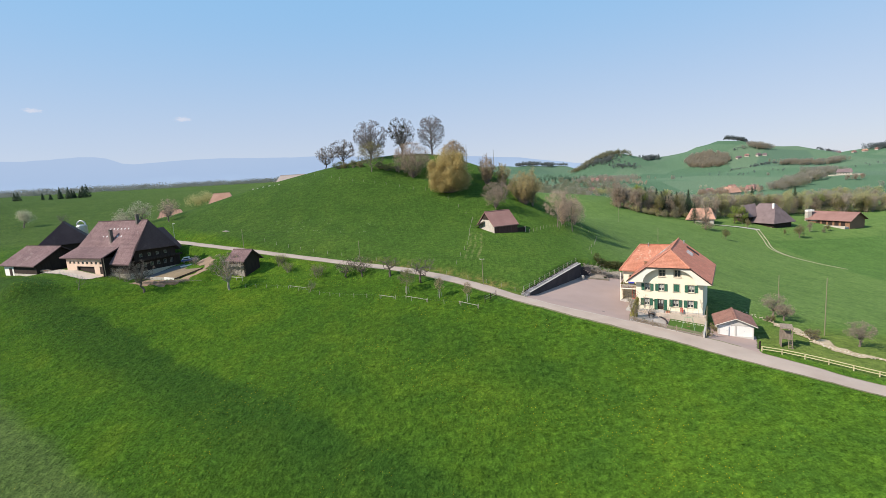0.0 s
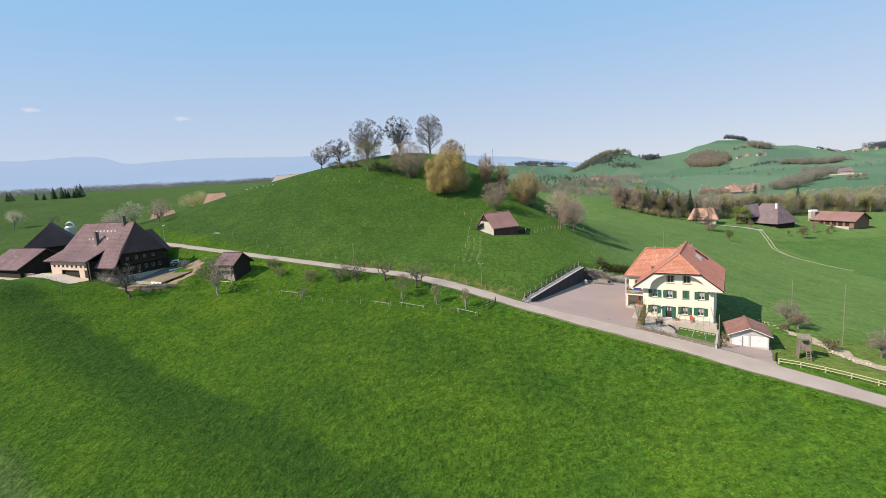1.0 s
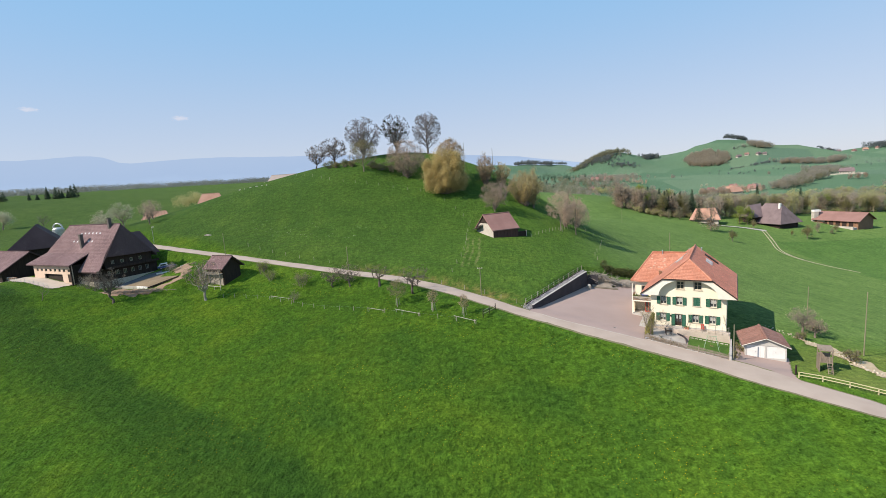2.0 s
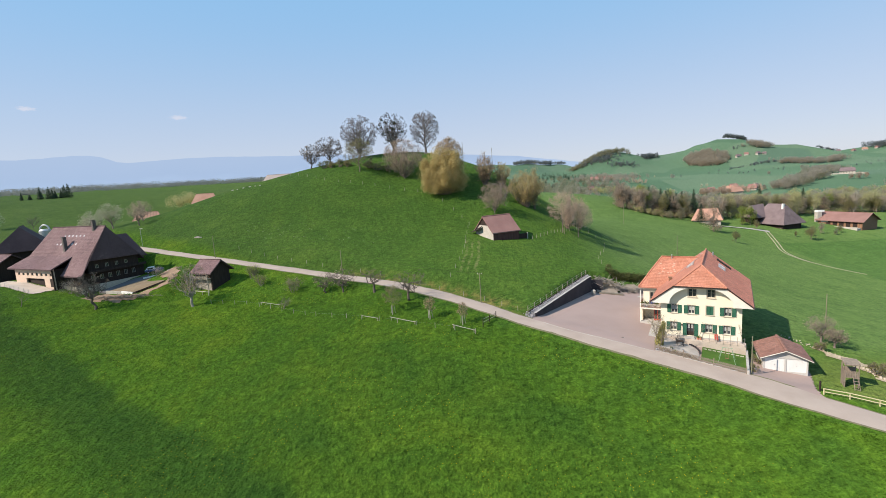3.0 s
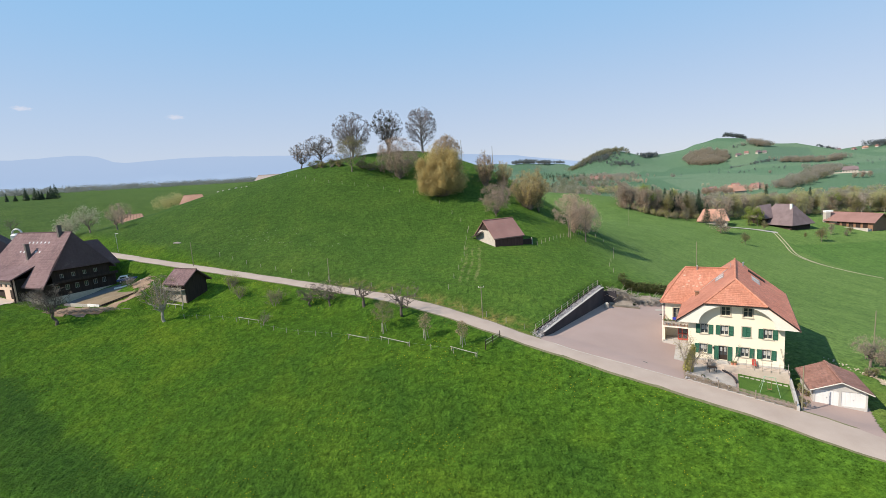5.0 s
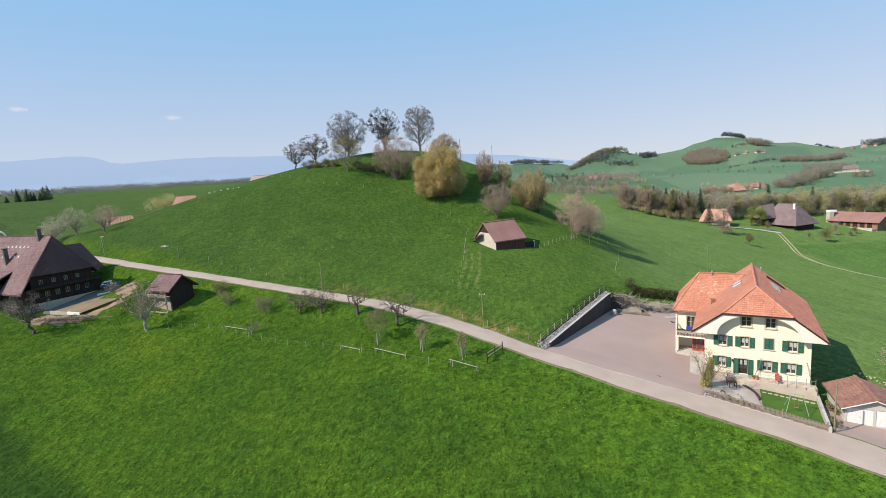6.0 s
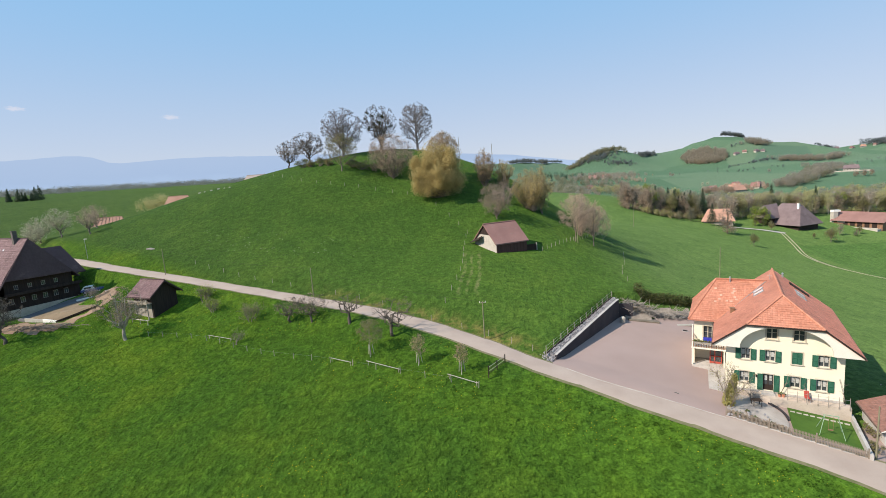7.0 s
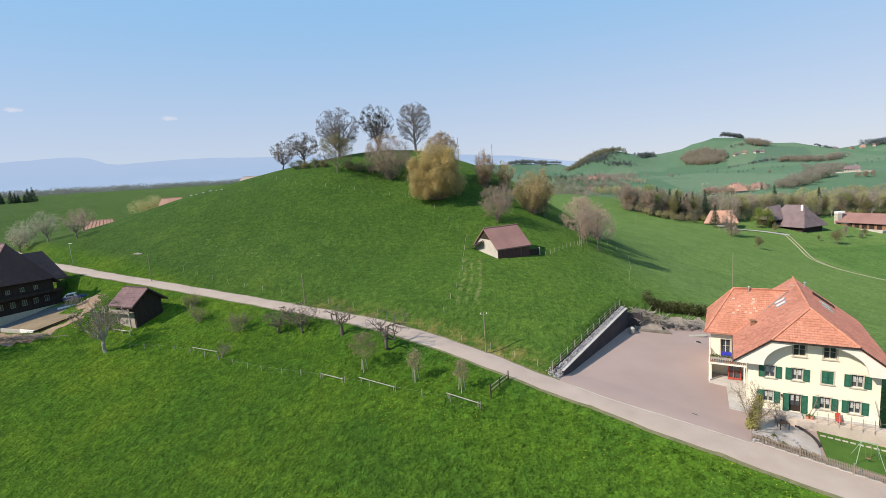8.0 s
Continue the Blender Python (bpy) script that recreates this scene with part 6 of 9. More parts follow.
brush = thing("cut_branches", pose(-74.6, 120.3, ground_at(-74.6, 120.3) + 0.2), "cut branches lying on the bare earth", "brushwood")
hv, hf = [], []
for _ in range(130):
    q = Vector((rng.gauss(0, 3.4), rng.gauss(0, 0.7), rng.uniform(0, 0.5)))
    d = Vector((rng.gauss(0, 1), rng.gauss(0, 0.6), rng.gauss(0, 0.2))).normalized() * rng.uniform(0.8, 2.2)
    tube(hv, hf, q, q + d, 0.06, 0.025, 4)
tagged(raw_part("brushwood", hv, hf, BARK, brush), "tangle of cut branches", kind="stuff")


def barn_house(name, where, label, lx, ly, wall_h, roof_h, over, wall_mat, roof_mat, category, hip=0.0, base=1.5, group="", tiles=None):
    """A gabled farm building: lx along the ridge, ly across."""
    b = thing(name, where, label, category, group=group)
    x, y = lx / 2, ly / 2
    slope = roof_h / y
    bm = boxes((-x, x, -y, y, -base, wall_h))
    peak = min(roof_h, (roof_h + slope * over) * over / hip - slope * over - 0.1) if hip else roof_h
    prism_pts = [(-y, wall_h), (y, wall_h), (y * (1 - peak / roof_h), wall_h + peak), (-y * (1 - peak / roof_h), wall_h + peak)] if hip else [(-y, wall_h), (y, wall_h), (0, wall_h + roof_h)]
    for x0, x1 in ((-x, -x + 0.3), (x - 0.3, x)) if peak > 0.1 else ():
        vs0 = [bm.verts.new((x0, p, z - 0.05)) for p, z in prism_pts]
        vs1 = [bm.verts.new((x1, p, z - 0.05)) for p, z in prism_pts]
        bm.faces.new(vs0)
        bm.faces.new(vs1[::-1])
        for i in range(len(vs0)):
            j = (i + 1) % len(vs0)
            bm.faces.new((vs0[i], vs1[i], vs1[j], vs0[j]))
    part("wall", bm, wall_mat, b)
    ez, rz = wall_h - slope * over, wall_h + roof_h
    X = x + over
    rx = X - hip
    plates = [[(-X, -y - over, ez), (X, -y - over, ez), (rx, 0, rz), (-rx, 0, rz)], [(-X, y + over, ez), (X, y + over, ez), (rx, 0, rz), (-rx, 0, rz)]]
    if hip:
        plates += [[(X, -y - over, ez), (X, y + over, ez), (rx, 0, rz)], [(-X, -y - over, ez), (-X, y + over, ez), (-rx, 0, rz)]]
    roof = part("roof", slabs(0.25, *[[(p[0], p[1], p[2] + 0.22) for p in q] for q in plates]), roof_mat, b)
    if tiles:
        for k, q in enumerate(plates):
            tile_cover("roof_tiles", [(p[0], p[1], p[2] + 0.22) for p in q], tiles, roof, "brown clay tiles in courses", 0.42, 0.42, 51 + k)
    tubes("ridge_cap", [((-rx, 0, rz + 0.26), (rx, 0, rz + 0.26), 0.14, 0.14)], roof_mat, roof, 6)
    return b


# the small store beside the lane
hut = barn_house("storehouse", pose(-56.1, 126.7, 7.0, 0, 0, FARM_TURN), "small dark timber storehouse with a brown tiled roof", 5.6, 5.2, 3.6, 2.1, 0.85, WOOD_DARK, ROOF_SHADE_BROWN, "storehouse", base=3.6, tiles=FARM_TILE)
part("front_shelf", boxes((-3.2, 2.6, -3.6, -2.6, 1.75, 1.95), (-3.2, 2.6, -3.6, -3.5, 1.95, 2.45)), WOOD_GREY, hut, "grey timber gallery front")
part("front_boards", boxes((-2.8, 2.5, -2.68, -2.6, -1.8, 1.6)), WOOD_GREY, hut, "weathered grey boards")
part("stone_foot", boxes((-2.9, 2.9, -2.75, 2.7, -3.0, -1.2)), WOOD_DARK, hut)
for x in (-3.0, 2.4):
    part("post", boxes((x - 0.08, x + 0.08, -3.55, -3.39, -2.0, 2.75)), WOOD_GREY, hut)
bar = thing("wooden_bar", pose(-56.4, 121.6, ground_at(-56.4, 121.6), 0, 0, -22), "pale wooden hitching bar before the storehouse", "rail")
tubes("beam", [((-2.6, 0, 0.9), (2.4, 0, 0.75), 0.09, 0.09)], PALE_RAIL, bar, 6)
for x in (-2.3, 0, 2.1):
    tubes("post", [((x, 0, -0.3), (x, 0, 0.85), 0.07, 0.07)], PALE_RAIL, bar, 6)

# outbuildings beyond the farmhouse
barn_house("barn", pose(-138.5, 165, 11.5, 0, 0, 128), "dark timber barn with a brown gable roof", 15, 14, 4.2, 6.6, 1.0, WOOD_DARK, ROOF_SHADE_BROWN, "barn", hip=2.6)
shed = barn_house("wagon_shed", FARMYARD @ pose(-44.5, -6.5, 8.6), "low wagon shed with a broad brown roof and whitewashed end", 19, 14, 2.6, 4.4, 1.0, WOOD_DARK, ROOF_SHADE_BROWN, "shed", base=5, tiles=FARM_TILE)
part("white_end", boxes((-9.62, -4.0, -7.1, -7.02, -4.5, 2.2)), WHITE, shed, "whitewashed end wall")
part("white_plinth", boxes((-4.0, 9.4, -7.1, -7.02, -5.0, -0.4)), DULL_WHITE, shed, "old whitewashed plinth")
part("dark_opening", boxes((-6.6, -4.9, -7.16, -7.1, -4.5, 1.2)), WOOD_DARK, shed, "dark doorway")
silo = thing("silo", pose(-148.0, 184.0, 14.0), "pale grey steel silo with a rounded ring top", "silo")
tubes("drum", [((0, 0, -3), (0, 0, 5.6), 1.9, 1.9), ((0, 0, 5.6), (0, 0, 6.2), 1.9, 1.3)], METAL, silo, 20)
arc = [(1.8 * math.cos(w), 0, 5.8 + 1.9 * math.sin(w)) for w in np.linspace(0.15, math.pi - 0.15, 14)]
tubes("arch_pipe", [(a, b, 0.28, 0.28) for a, b in zip(arc, arc[1:])], METAL, silo, 8)


def pickup(where):
    c = thing("pickup_truck", where, "blue and white pickup parked in the farm's shade", "car")
    bm = boxes((-2.3, 2.3, -0.85, 0.85, 0.45, 1.0))
    bmesh.ops.bevel(bm, geom=list(bm.edges), offset=0.09, segments=2, affect="EDGES")
    part("body", bm, CAR_BLUE, c)
    bm = bmesh.new()
    prism(bm, [(-2.1, 1.0), (0.5, 1.0), (0.1, 1.65), (-1.5, 1.65)], -0.78, 0.78)
    cab = part("cabin", bm, WHITE, c, "white cabin roof")
    part("side_window", boxes((-1.5, -0.1, -0.8, -0.78, 1.08, 1.5)), GLASS, cab)
    part("windscreen", slabs(0.04, [(0.52, -0.7, 1.05), (0.52, 0.7, 1.05), (0.16, 0.7, 1.62), (0.16, -0.7, 1.62)]), GLASS, cab)
    for y in (-0.55, 0.55):
        part("headlight", boxes((2.28, 2.34, y - 0.16, y + 0.16, 0.72, 0.9)), WHITE, c)
    for x in (-1.45, 1.45):
        for y in (-0.86, 0.86):
            w = tubes("wheel", [((x, y - 0.1, 0.34), (x, y + 0.1, 0.34), 0.34, 0.34)], RUBBER, c, 14)
            tubes("rim", [((x, y - 0.11, 0.34), (x, y + 0.11, 0.34), 0.19, 0.19)], METAL, w, 10)


pickup(pose(-80.0, 141.0, ground_at(-80.0, 141.0) + 0.02, 0, -3, 24))


# ---------------------------------------------------------------- hill, orchard and fences
SHED_RED = surface("red_brown_sheet_roof", (0.20, 0.105, 0.092), (0.285, 0.155, 0.135), 0.3, 6, 0.75, 0.012, stain=(0.23, 0.17, 0.145))
RED_BOARD = surface("red_brown_boards", (0.055, 0.026, 0.022), (0.115, 0.058, 0.05), 0.6, 9, 0.85, 0.01, stretch=(6, 6, 0.5))
field_shed = barn_house("field_shed", pose(15.1, 144.1, 11.5, 0, 0, 26), "small field shed with a red-brown roof on the slope", 7.9, 9.6, 2.2, 3.8, 0.4, DULL_WHITE, SHED_RED, "shed", base=2.4)
part("front_boards", boxes((-3.9, 3.95, -4.9, -4.8, -0.5, 2.0)), RED_BOARD, field_shed, "dark red-brown board front")
bm = bmesh.new()
gable = [bm.verts.new((-4.02, y, z)) for y, z in ((-2.6, 3.85), (2.6, 3.85), (0, 5.9))] + [bm.verts.new((-3.95, y, z)) for y, z in ((-2.6, 3.85), (2.6, 3.85), (0, 5.9))]
for f in ((0, 1, 2), (5, 4, 3), (0, 3, 4, 1), (1, 4, 5, 2), (2, 5, 3, 0)):
    bm.faces.new([gable[i] for i in f])
part("gable_boards", bm, WOOD_DARK, field_shed, "dark weathered gable boards")
for k in range(9):
    part("door_board" if k in (3, 4) else "board", boxes((-3.9 + k * 0.87, -3.9 + k * 0.87 + 0.8, -4.94, -4.9, -0.4, 1.9)), RED_BOARD, field_shed)
part("side_lean_to", slabs(0.12, [(-5.2, 0.6, 2.9), (-4.2, 0.6, 3.6), (-4.2, 5.2, 2.2), (-5.2, 5.2, 1.7)]), WOOD_DARK, field_shed, "small dark lean-to roof")
part("yard_wall", boxes((3.95, 6.9, -4.4, -4.1, -1.8, 0.9)), WOOD_DARK, field_shed, "dark board pen beside the shed")
part("pale_post", boxes((6.9, 7.05, -4.5, -4.2, -1.8, 1.1)), PALE_RAIL, field_shed)
part("foundation", boxes((-4.05, 4.05, -4.95, 4.9, -2.6, -0.5)), STONES, field_shed, "grey rubble foundation")


def rail_piece(a, b, label="pale fallen orchard rail on short posts"):
    ax, ay = a
    bx, by = b
    za, zb = ground_at(ax, ay), ground_at(bx, by)
    r = thing("orchard_rail", pose(0, 0, 0), label, "fence rail", group="orchard rails")
    tubes("rail", [((ax, ay, za + 0.62), (bx, by, zb + 0.5), 0.05, 0.045)], PALE_RAIL, r, 6)
    for t in (0.05, 0.95):
        x, y = ax + (bx - ax) * t, ay + (by - ay) * t
        z = ground_at(x, y)
        tubes("post", [((x, y, z - 0.3), (x, y, z + 0.68), 0.045, 0.045)], WOOD_GREY, r, 6)


for a, b in (((-39.5, 114.2), (-34.6, 112.6)), ((-14.6, 101.6), (-11.2, 99.8)), ((-8.9, 99.4), (-3.8, 96.6)), ((2.7, 94.4), (6.6, 92.4))):
    rail_piece(a, b)

# stakes of the old orchard fence
stakes = thing("orchard_fence", pose(0, 0, 0), "row of short wooden stakes with wires round the orchard", "fence")
srng = random.Random(3)
path = glide([(-52, 117, 0), (-39.5, 113.6, 0), (-25, 106.4, 0), (-14.6, 101.4, 0), (-3.8, 96.4, 0), (6.6, 92.2, 0)], 3.1)
last = None
for x, y, _ in path:
    z = ground_at(x, y)
    dx, dy = srng.uniform(-0.12, 0.12), srng.uniform(-0.1, 0.1)
    tubes("stake", [((x, y, z - 0.3), (x + dx, y + dy, z + 0.95), 0.055, 0.045)], WOOD_GREY, stakes, 5)
    here = Vector((x, y, z + 0.7))
    if last is not None:
        tubes("wire", [(last, here, 0.005, 0.005)], METAL, stakes, 3)
    last = here
gate = thing("broken_gate", pose(9.3, 95.6, ground_at(9.3, 95.6), 0, 0, 55), "weathered dark field gate and brushwood by the lane", "gate")
for k in range(4):
    tubes("bar", [((-2.2, 0, 0.3 + k * 0.27), (2.2, 0.1, 0.25 + k * 0.25), 0.045, 0.04)], WOOD_GREY if k % 2 else WOOD_DARK, gate, 5)
for x in (-2.2, 0, 2.2):
    tubes("post", [((x, 0, -0.3), (x + 0.05, 0, 1.35), 0.08, 0.07)], WOOD_DARK, gate, 6)

# fence stakes up the hill side and along the upper meadow
hill_fence = thing("hill_fence", pose(0, 0, 0), "thin grey stakes of a pasture fence over the hill", "fence")
lines = ([(-59, 198, 0), (-41.3, 181, 0), (-31, 176, 0), (-22.6, 175, 0), (-12.6, 173.3, 0), (-4, 170.3, 0), (3.5, 160.2, 0), (7.8, 152, 0)],
         [(24.6, 143, 0), (31.5, 152.7, 0), (38.4, 163, 0), (45.9, 175, 0), (50, 172.5, 0)],
         [(50.6, 165, 0), (46, 151, 0), (41, 138.5, 0), (39.5, 127, 0)],
         [(-58, 146, 0), (-44, 138, 0), (-30, 131, 0), (-14, 122, 0), (0, 111, 0), (9, 105.5, 0), (15, 101.2, 0)],
         [(7.4, 150, 0), (6.5, 141, 0), (6, 132, 0), (4.6, 124, 0), (2.4, 115, 0)])
for k, line_pts in enumerate(lines):
    last = None
    for x, y, _ in glide(line_pts, (5.5, 2.2, 7.5, 5.0, 6.0)[k]):
        z = ground_at(x, y)
        tubes("stake", [((x, y, z - 0.2), (x + srng.uniform(-0.06, 0.06), y, z + 1.0), 0.05, 0.045)], WOOD_GREY, hill_fence, 5)

# poles and their wires
POLES = {}
for key, x, y, high, label in (("lane", 8.3, 104.3, 6.0, "plain timber pole beside the lane"), 
                               ("slope", -63.0, 141.9, 6.3, "dark timber pole above the lane"), ("orchard", -23.6, 124.9, 6.0, "thin timber pole at the lane's edge"),
                               ("east", 67.9, 84.2, 10.5, "tall timber pole on the lower meadow"), ("east_low", 67.6, 96.3, 8.2, "timber pole behind the apple tree"),
                               ("top_a", 7.7, 188.4, 10.0, "tall timber pole on the hill's shoulder"), ("top_b", 19.0, 200, 9.0, "tall timber pole on the hill's shoulder"),
                               ("back", 56.8, 128.7, 11.4, "tall timber pole on the meadow behind the house"), ("far", 92.8, 270.2, 11.5, "timber pole on the far meadow"),
                               ("pink", 36.5, 158.0, 10.0, "thin timber pole between bare trees")):
    POLES[key] = (x, y, ground_at(x, y), high)
    timber_pole("utility_pole", x, y, ground_at(x, y), high, label, cross=key == "lane")
gx0, gy0 = from_house(6.9, -9.0)
timber_pole("garden_pole", gx0, gy0, ground_at(gx0, gy0), 5.6, "grey timber pole at the garden corner", cross=False)
lamp_post = thing("street_lamp", pose(-96.6, 161.6, ground_at(-96.6, 161.6)), "thin lamp post beside the lane", "street lamp")
tubes("shaft", [((0, 0, 0), (0, 0, 5.4), 0.07, 0.05)], METAL, lamp_post, 8)
part("lamp_head", boxes((-0.1, 0.75, -0.12, 0.12, 5.35, 5.5)), WHITE, lamp_post)


def wire(a, b, sag):
    ax, ay, az, ah = POLES[a]
    bx, by, bz, bh = POLES[b]
    w = thing("overhead_wire", pose(0, 0, 0), "thin slack overhead wire between poles", "wire", group="overhead wires")
    p, q = Vector((ax, ay, az + ah - 0.1)), Vector((bx, by, bz + bh - 0.1))
    pts = [p.lerp(q, t) - Vector((0, 0, 4 * sag * t * (1 - t))) for t in np.linspace(0, 1, 9)]
    tubes("strand", [(s, e, 0.014, 0.014) for s, e in zip(pts, pts[1:])], WOOD_DARK, w, 3)


for a, b, s in (("slope", "orchard", 0.9), ("orchard", "lane", 0.8)):
    wire(a, b, s)

# pale stones lying on the hill
for k, (x, y, r) in enumerate(((-76.2, 157.6, 0.6), (-75.2, 157.1, 0.5))):
    s = thing("field_stone", pose(x, y, ground_at(x, y)), "pale weathered boulder lying in the grass", "boulder", group="field boulders")
    bm = bmesh.new()
    bmesh.ops.create_icosphere(bm, subdivisions=2, radius=1)
    for v in bm.verts:
        v.co = Vector((v.co.x * 1.5, v.co.y, v.co.z * 0.5)) * r * (1 + 0.35 * noise.noise(v.co * 1.7 + Vector((k, 0, 0))))
    part("stone", bm, WOOD_GREY, s)


# ---------------------------------------------------------------- trees
GOLD_LEAF = leaf_material("golden_willow_leaves", (0.385, 0.30, 0.125), (0.585, 0.475, 0.22), 0.5, 0.5)
TAN_LEAF = leaf_material("tan_buds", (0.38, 0.27, 0.16), (0.56, 0.42, 0.26), 0.55, 0.5)
PINK_LEAF = leaf_material("pinkish_buds", (0.48, 0.345, 0.25), (0.68, 0.51, 0.39), 0.6, 0.5)
PALE_BARK = surface("pale_grey_bark", (0.22, 0.20, 0.17), (0.38, 0.35, 0.30), 0.8, 9, 0.9, 0.02)
STRAW_GREEN = leaf_material("yellow_olive_leaves", (0.26, 0.24, 0.075), (0.46, 0.42, 0.17), 0.4)
FRESH_LEAF = leaf_material("fresh_spring_leaves", (0.17, 0.23, 0.04), (0.32, 0.38, 0.08), 0.5)
OLIVE_LEAF = leaf_material("olive_buds", (0.20, 0.19, 0.075), (0.36, 0.335, 0.15), 0.65)
FAR_TWIG = leaf_material("rusty_stalks", (0.16, 0.085, 0.05), (0.30, 0.17, 0.11), 0.2)
BLOSSOM = leaf_material("white_blossom", (0.36, 0.36, 0.24), (0.62, 0.59, 0.45), 0.45)
MISTLETOE = leaf_material("mistletoe", (0.015, 0.022, 0.008), (0.045, 0.06, 0.02), 0.1)
CONIFER = leaf_material("dark_conifer_needles", (0.028, 0.048, 0.028), (0.065, 0.095, 0.055), 0.25)


class Grower:
    """Grows a branching tree: thick wood in one list, twigs in another, and the twigs' ends."""

    def __init__(self, seed, wander=0.22, rise=0.12, least=0.012):
        self.rng, self.wander, self.rise = random.Random(seed), wander, rise
        self.wood, self.twig, self.ends, self.least = ([], []), ([], []), [], least

    def branch(self, p, d, length, r, level, plan):
        rng, n = self.rng, 4 if level < 2 else 3
        p, d = Vector(p), Vector(d).normalized()
        marks, r0 = [], r
        for k in range(n):
            step = length / n
            d = (d + Vector((rng.gauss(0, self.wander), rng.gauss(0, self.wander), rng.gauss(0, self.wander) + self.rise))).normalized()
            q = p + d * step
            r1 = r0 * (1 - (k + 1) / n * 0.72) if level else r0 * (1 - (k + 1) / n * 0.5)
            store = self.wood if level < 2 else self.twig
            tube(store[0], store[1], p, q, r0 * (1 - k / n * 0.72) if level else r0 * (1 - k / n * 0.5), r1, (7, 5, 4, 3, 3)[min(level, 4)])
            marks.append((p.copy(), q.copy(), d.copy(), r1))
            p = q
        if level >= len(plan):
            self.ends.append(p)
            return
        count, share, spread, begin = plan[level]
        for c in range(count):
            t = begin + (1 - begin) * (c + rng.random()) / count
            a, b, way, rr = marks[min(n - 1, int(t * n))]
            at = a.lerp(b, (t * n) % 1)
            side = way.orthogonal().normalized()
            side.rotate(Matrix.Rotation(2.4 * c + rng.uniform(-0.5, 0.5), 3, way))
            turn = radians(spread * (rng.uniform(0.3, 1.35) if level == 0 else rng.uniform(0.7, 1.3)))
            nd = way * math.cos(turn) + side * math.sin(turn)
            self.branch(at, nd, length * share * rng.uniform(0.75, 1.2) * (1.1 - 0.35 * t), max(rr * (0.62 if level else 0.5), self.least), level + 1, plan)
        self.ends.append(p)


def tree(name, x, y, label, seed, high, trunk, r, plan, lean=(0, 0), leaf=None, leaves=0, leaf_size=0.3, scatter=0.5, wander=0.2, rise=0.1, group="", bark=None, z=None, category="tree", stems=1, twig_mat=None, least=0.012):
    g = Grower(seed, wander, rise, least)
    rng = random.Random(seed + 99)
    for s in range(stems):
        w = 2 * math.pi * s / stems + rng.random()
        off = (0.35 * math.cos(w) * (stems > 1), 0.35 * math.sin(w) * (stems > 1))
        g.branch((off[0], off[1], -0.3), (lean[0] + off[0] * 0.5, lean[1] + off[1] * 0.5, 1), trunk, r, 0, plan)
    top = max(v.z for v in g.ends)
    k = high / top
    t = thing(name, pose(x, y, ground_at(x, y) if z is None else z), label, category, group=group)
    for part_name, (verts, faces), mat in (("trunk", g.wood, bark or BARK), ("twig_crown", g.twig, twig_mat or bark or BARK)):
        if verts:
            ob = raw_part(part_name, [v * k for v in verts], faces, mat, t)
            if part_name == "twig_crown":
                tagged(ob, "fine spreading twigs", kind="stuff")
    if leaf and leaves:
        verts, faces = [], []
        ends = [e * k for e in g.ends if e.z * k > high * 0.15]
        for _ in range(leaves):
            e = rng.choice(ends)
            q = e + Vector((rng.gauss(0, scatter), rng.gauss(0, scatter), rng.gauss(0, scatter * 0.8)))
            leaf_cloud(rng, 1, q, (0.05, 0.05, 0.05), leaf_size, verts, faces, 0.2)
        raw_part("crown", verts, faces, leaf, t)
    return t


def bend(store, rng, a, b, lift, ra, rb, steps, sides, sway=0.05):
    """One curved branch from a to b; gives the points along it."""
    mid = a.lerp(b, 0.5) + Vector((0, 0, lift))
    pts = [a]
    for k in range(1, steps + 1):
        t = k / steps
        q = a * (1 - t) ** 2 + mid * (2 * t * (1 - t)) + b * t ** 2
        pts.append(q + Vector((rng.gauss(0, sway), rng.gauss(0, sway), rng.gauss(0, sway))) * (b - a).length * 0.5 * (k < steps))
    for k in range(steps):
        f0, f1 = k / steps, (k + 1) / steps
        tube(store[0], store[1], pts[k], pts[k + 1], ra + (rb - ra) * f0, ra + (rb - ra) * f1, sides)
    return pts


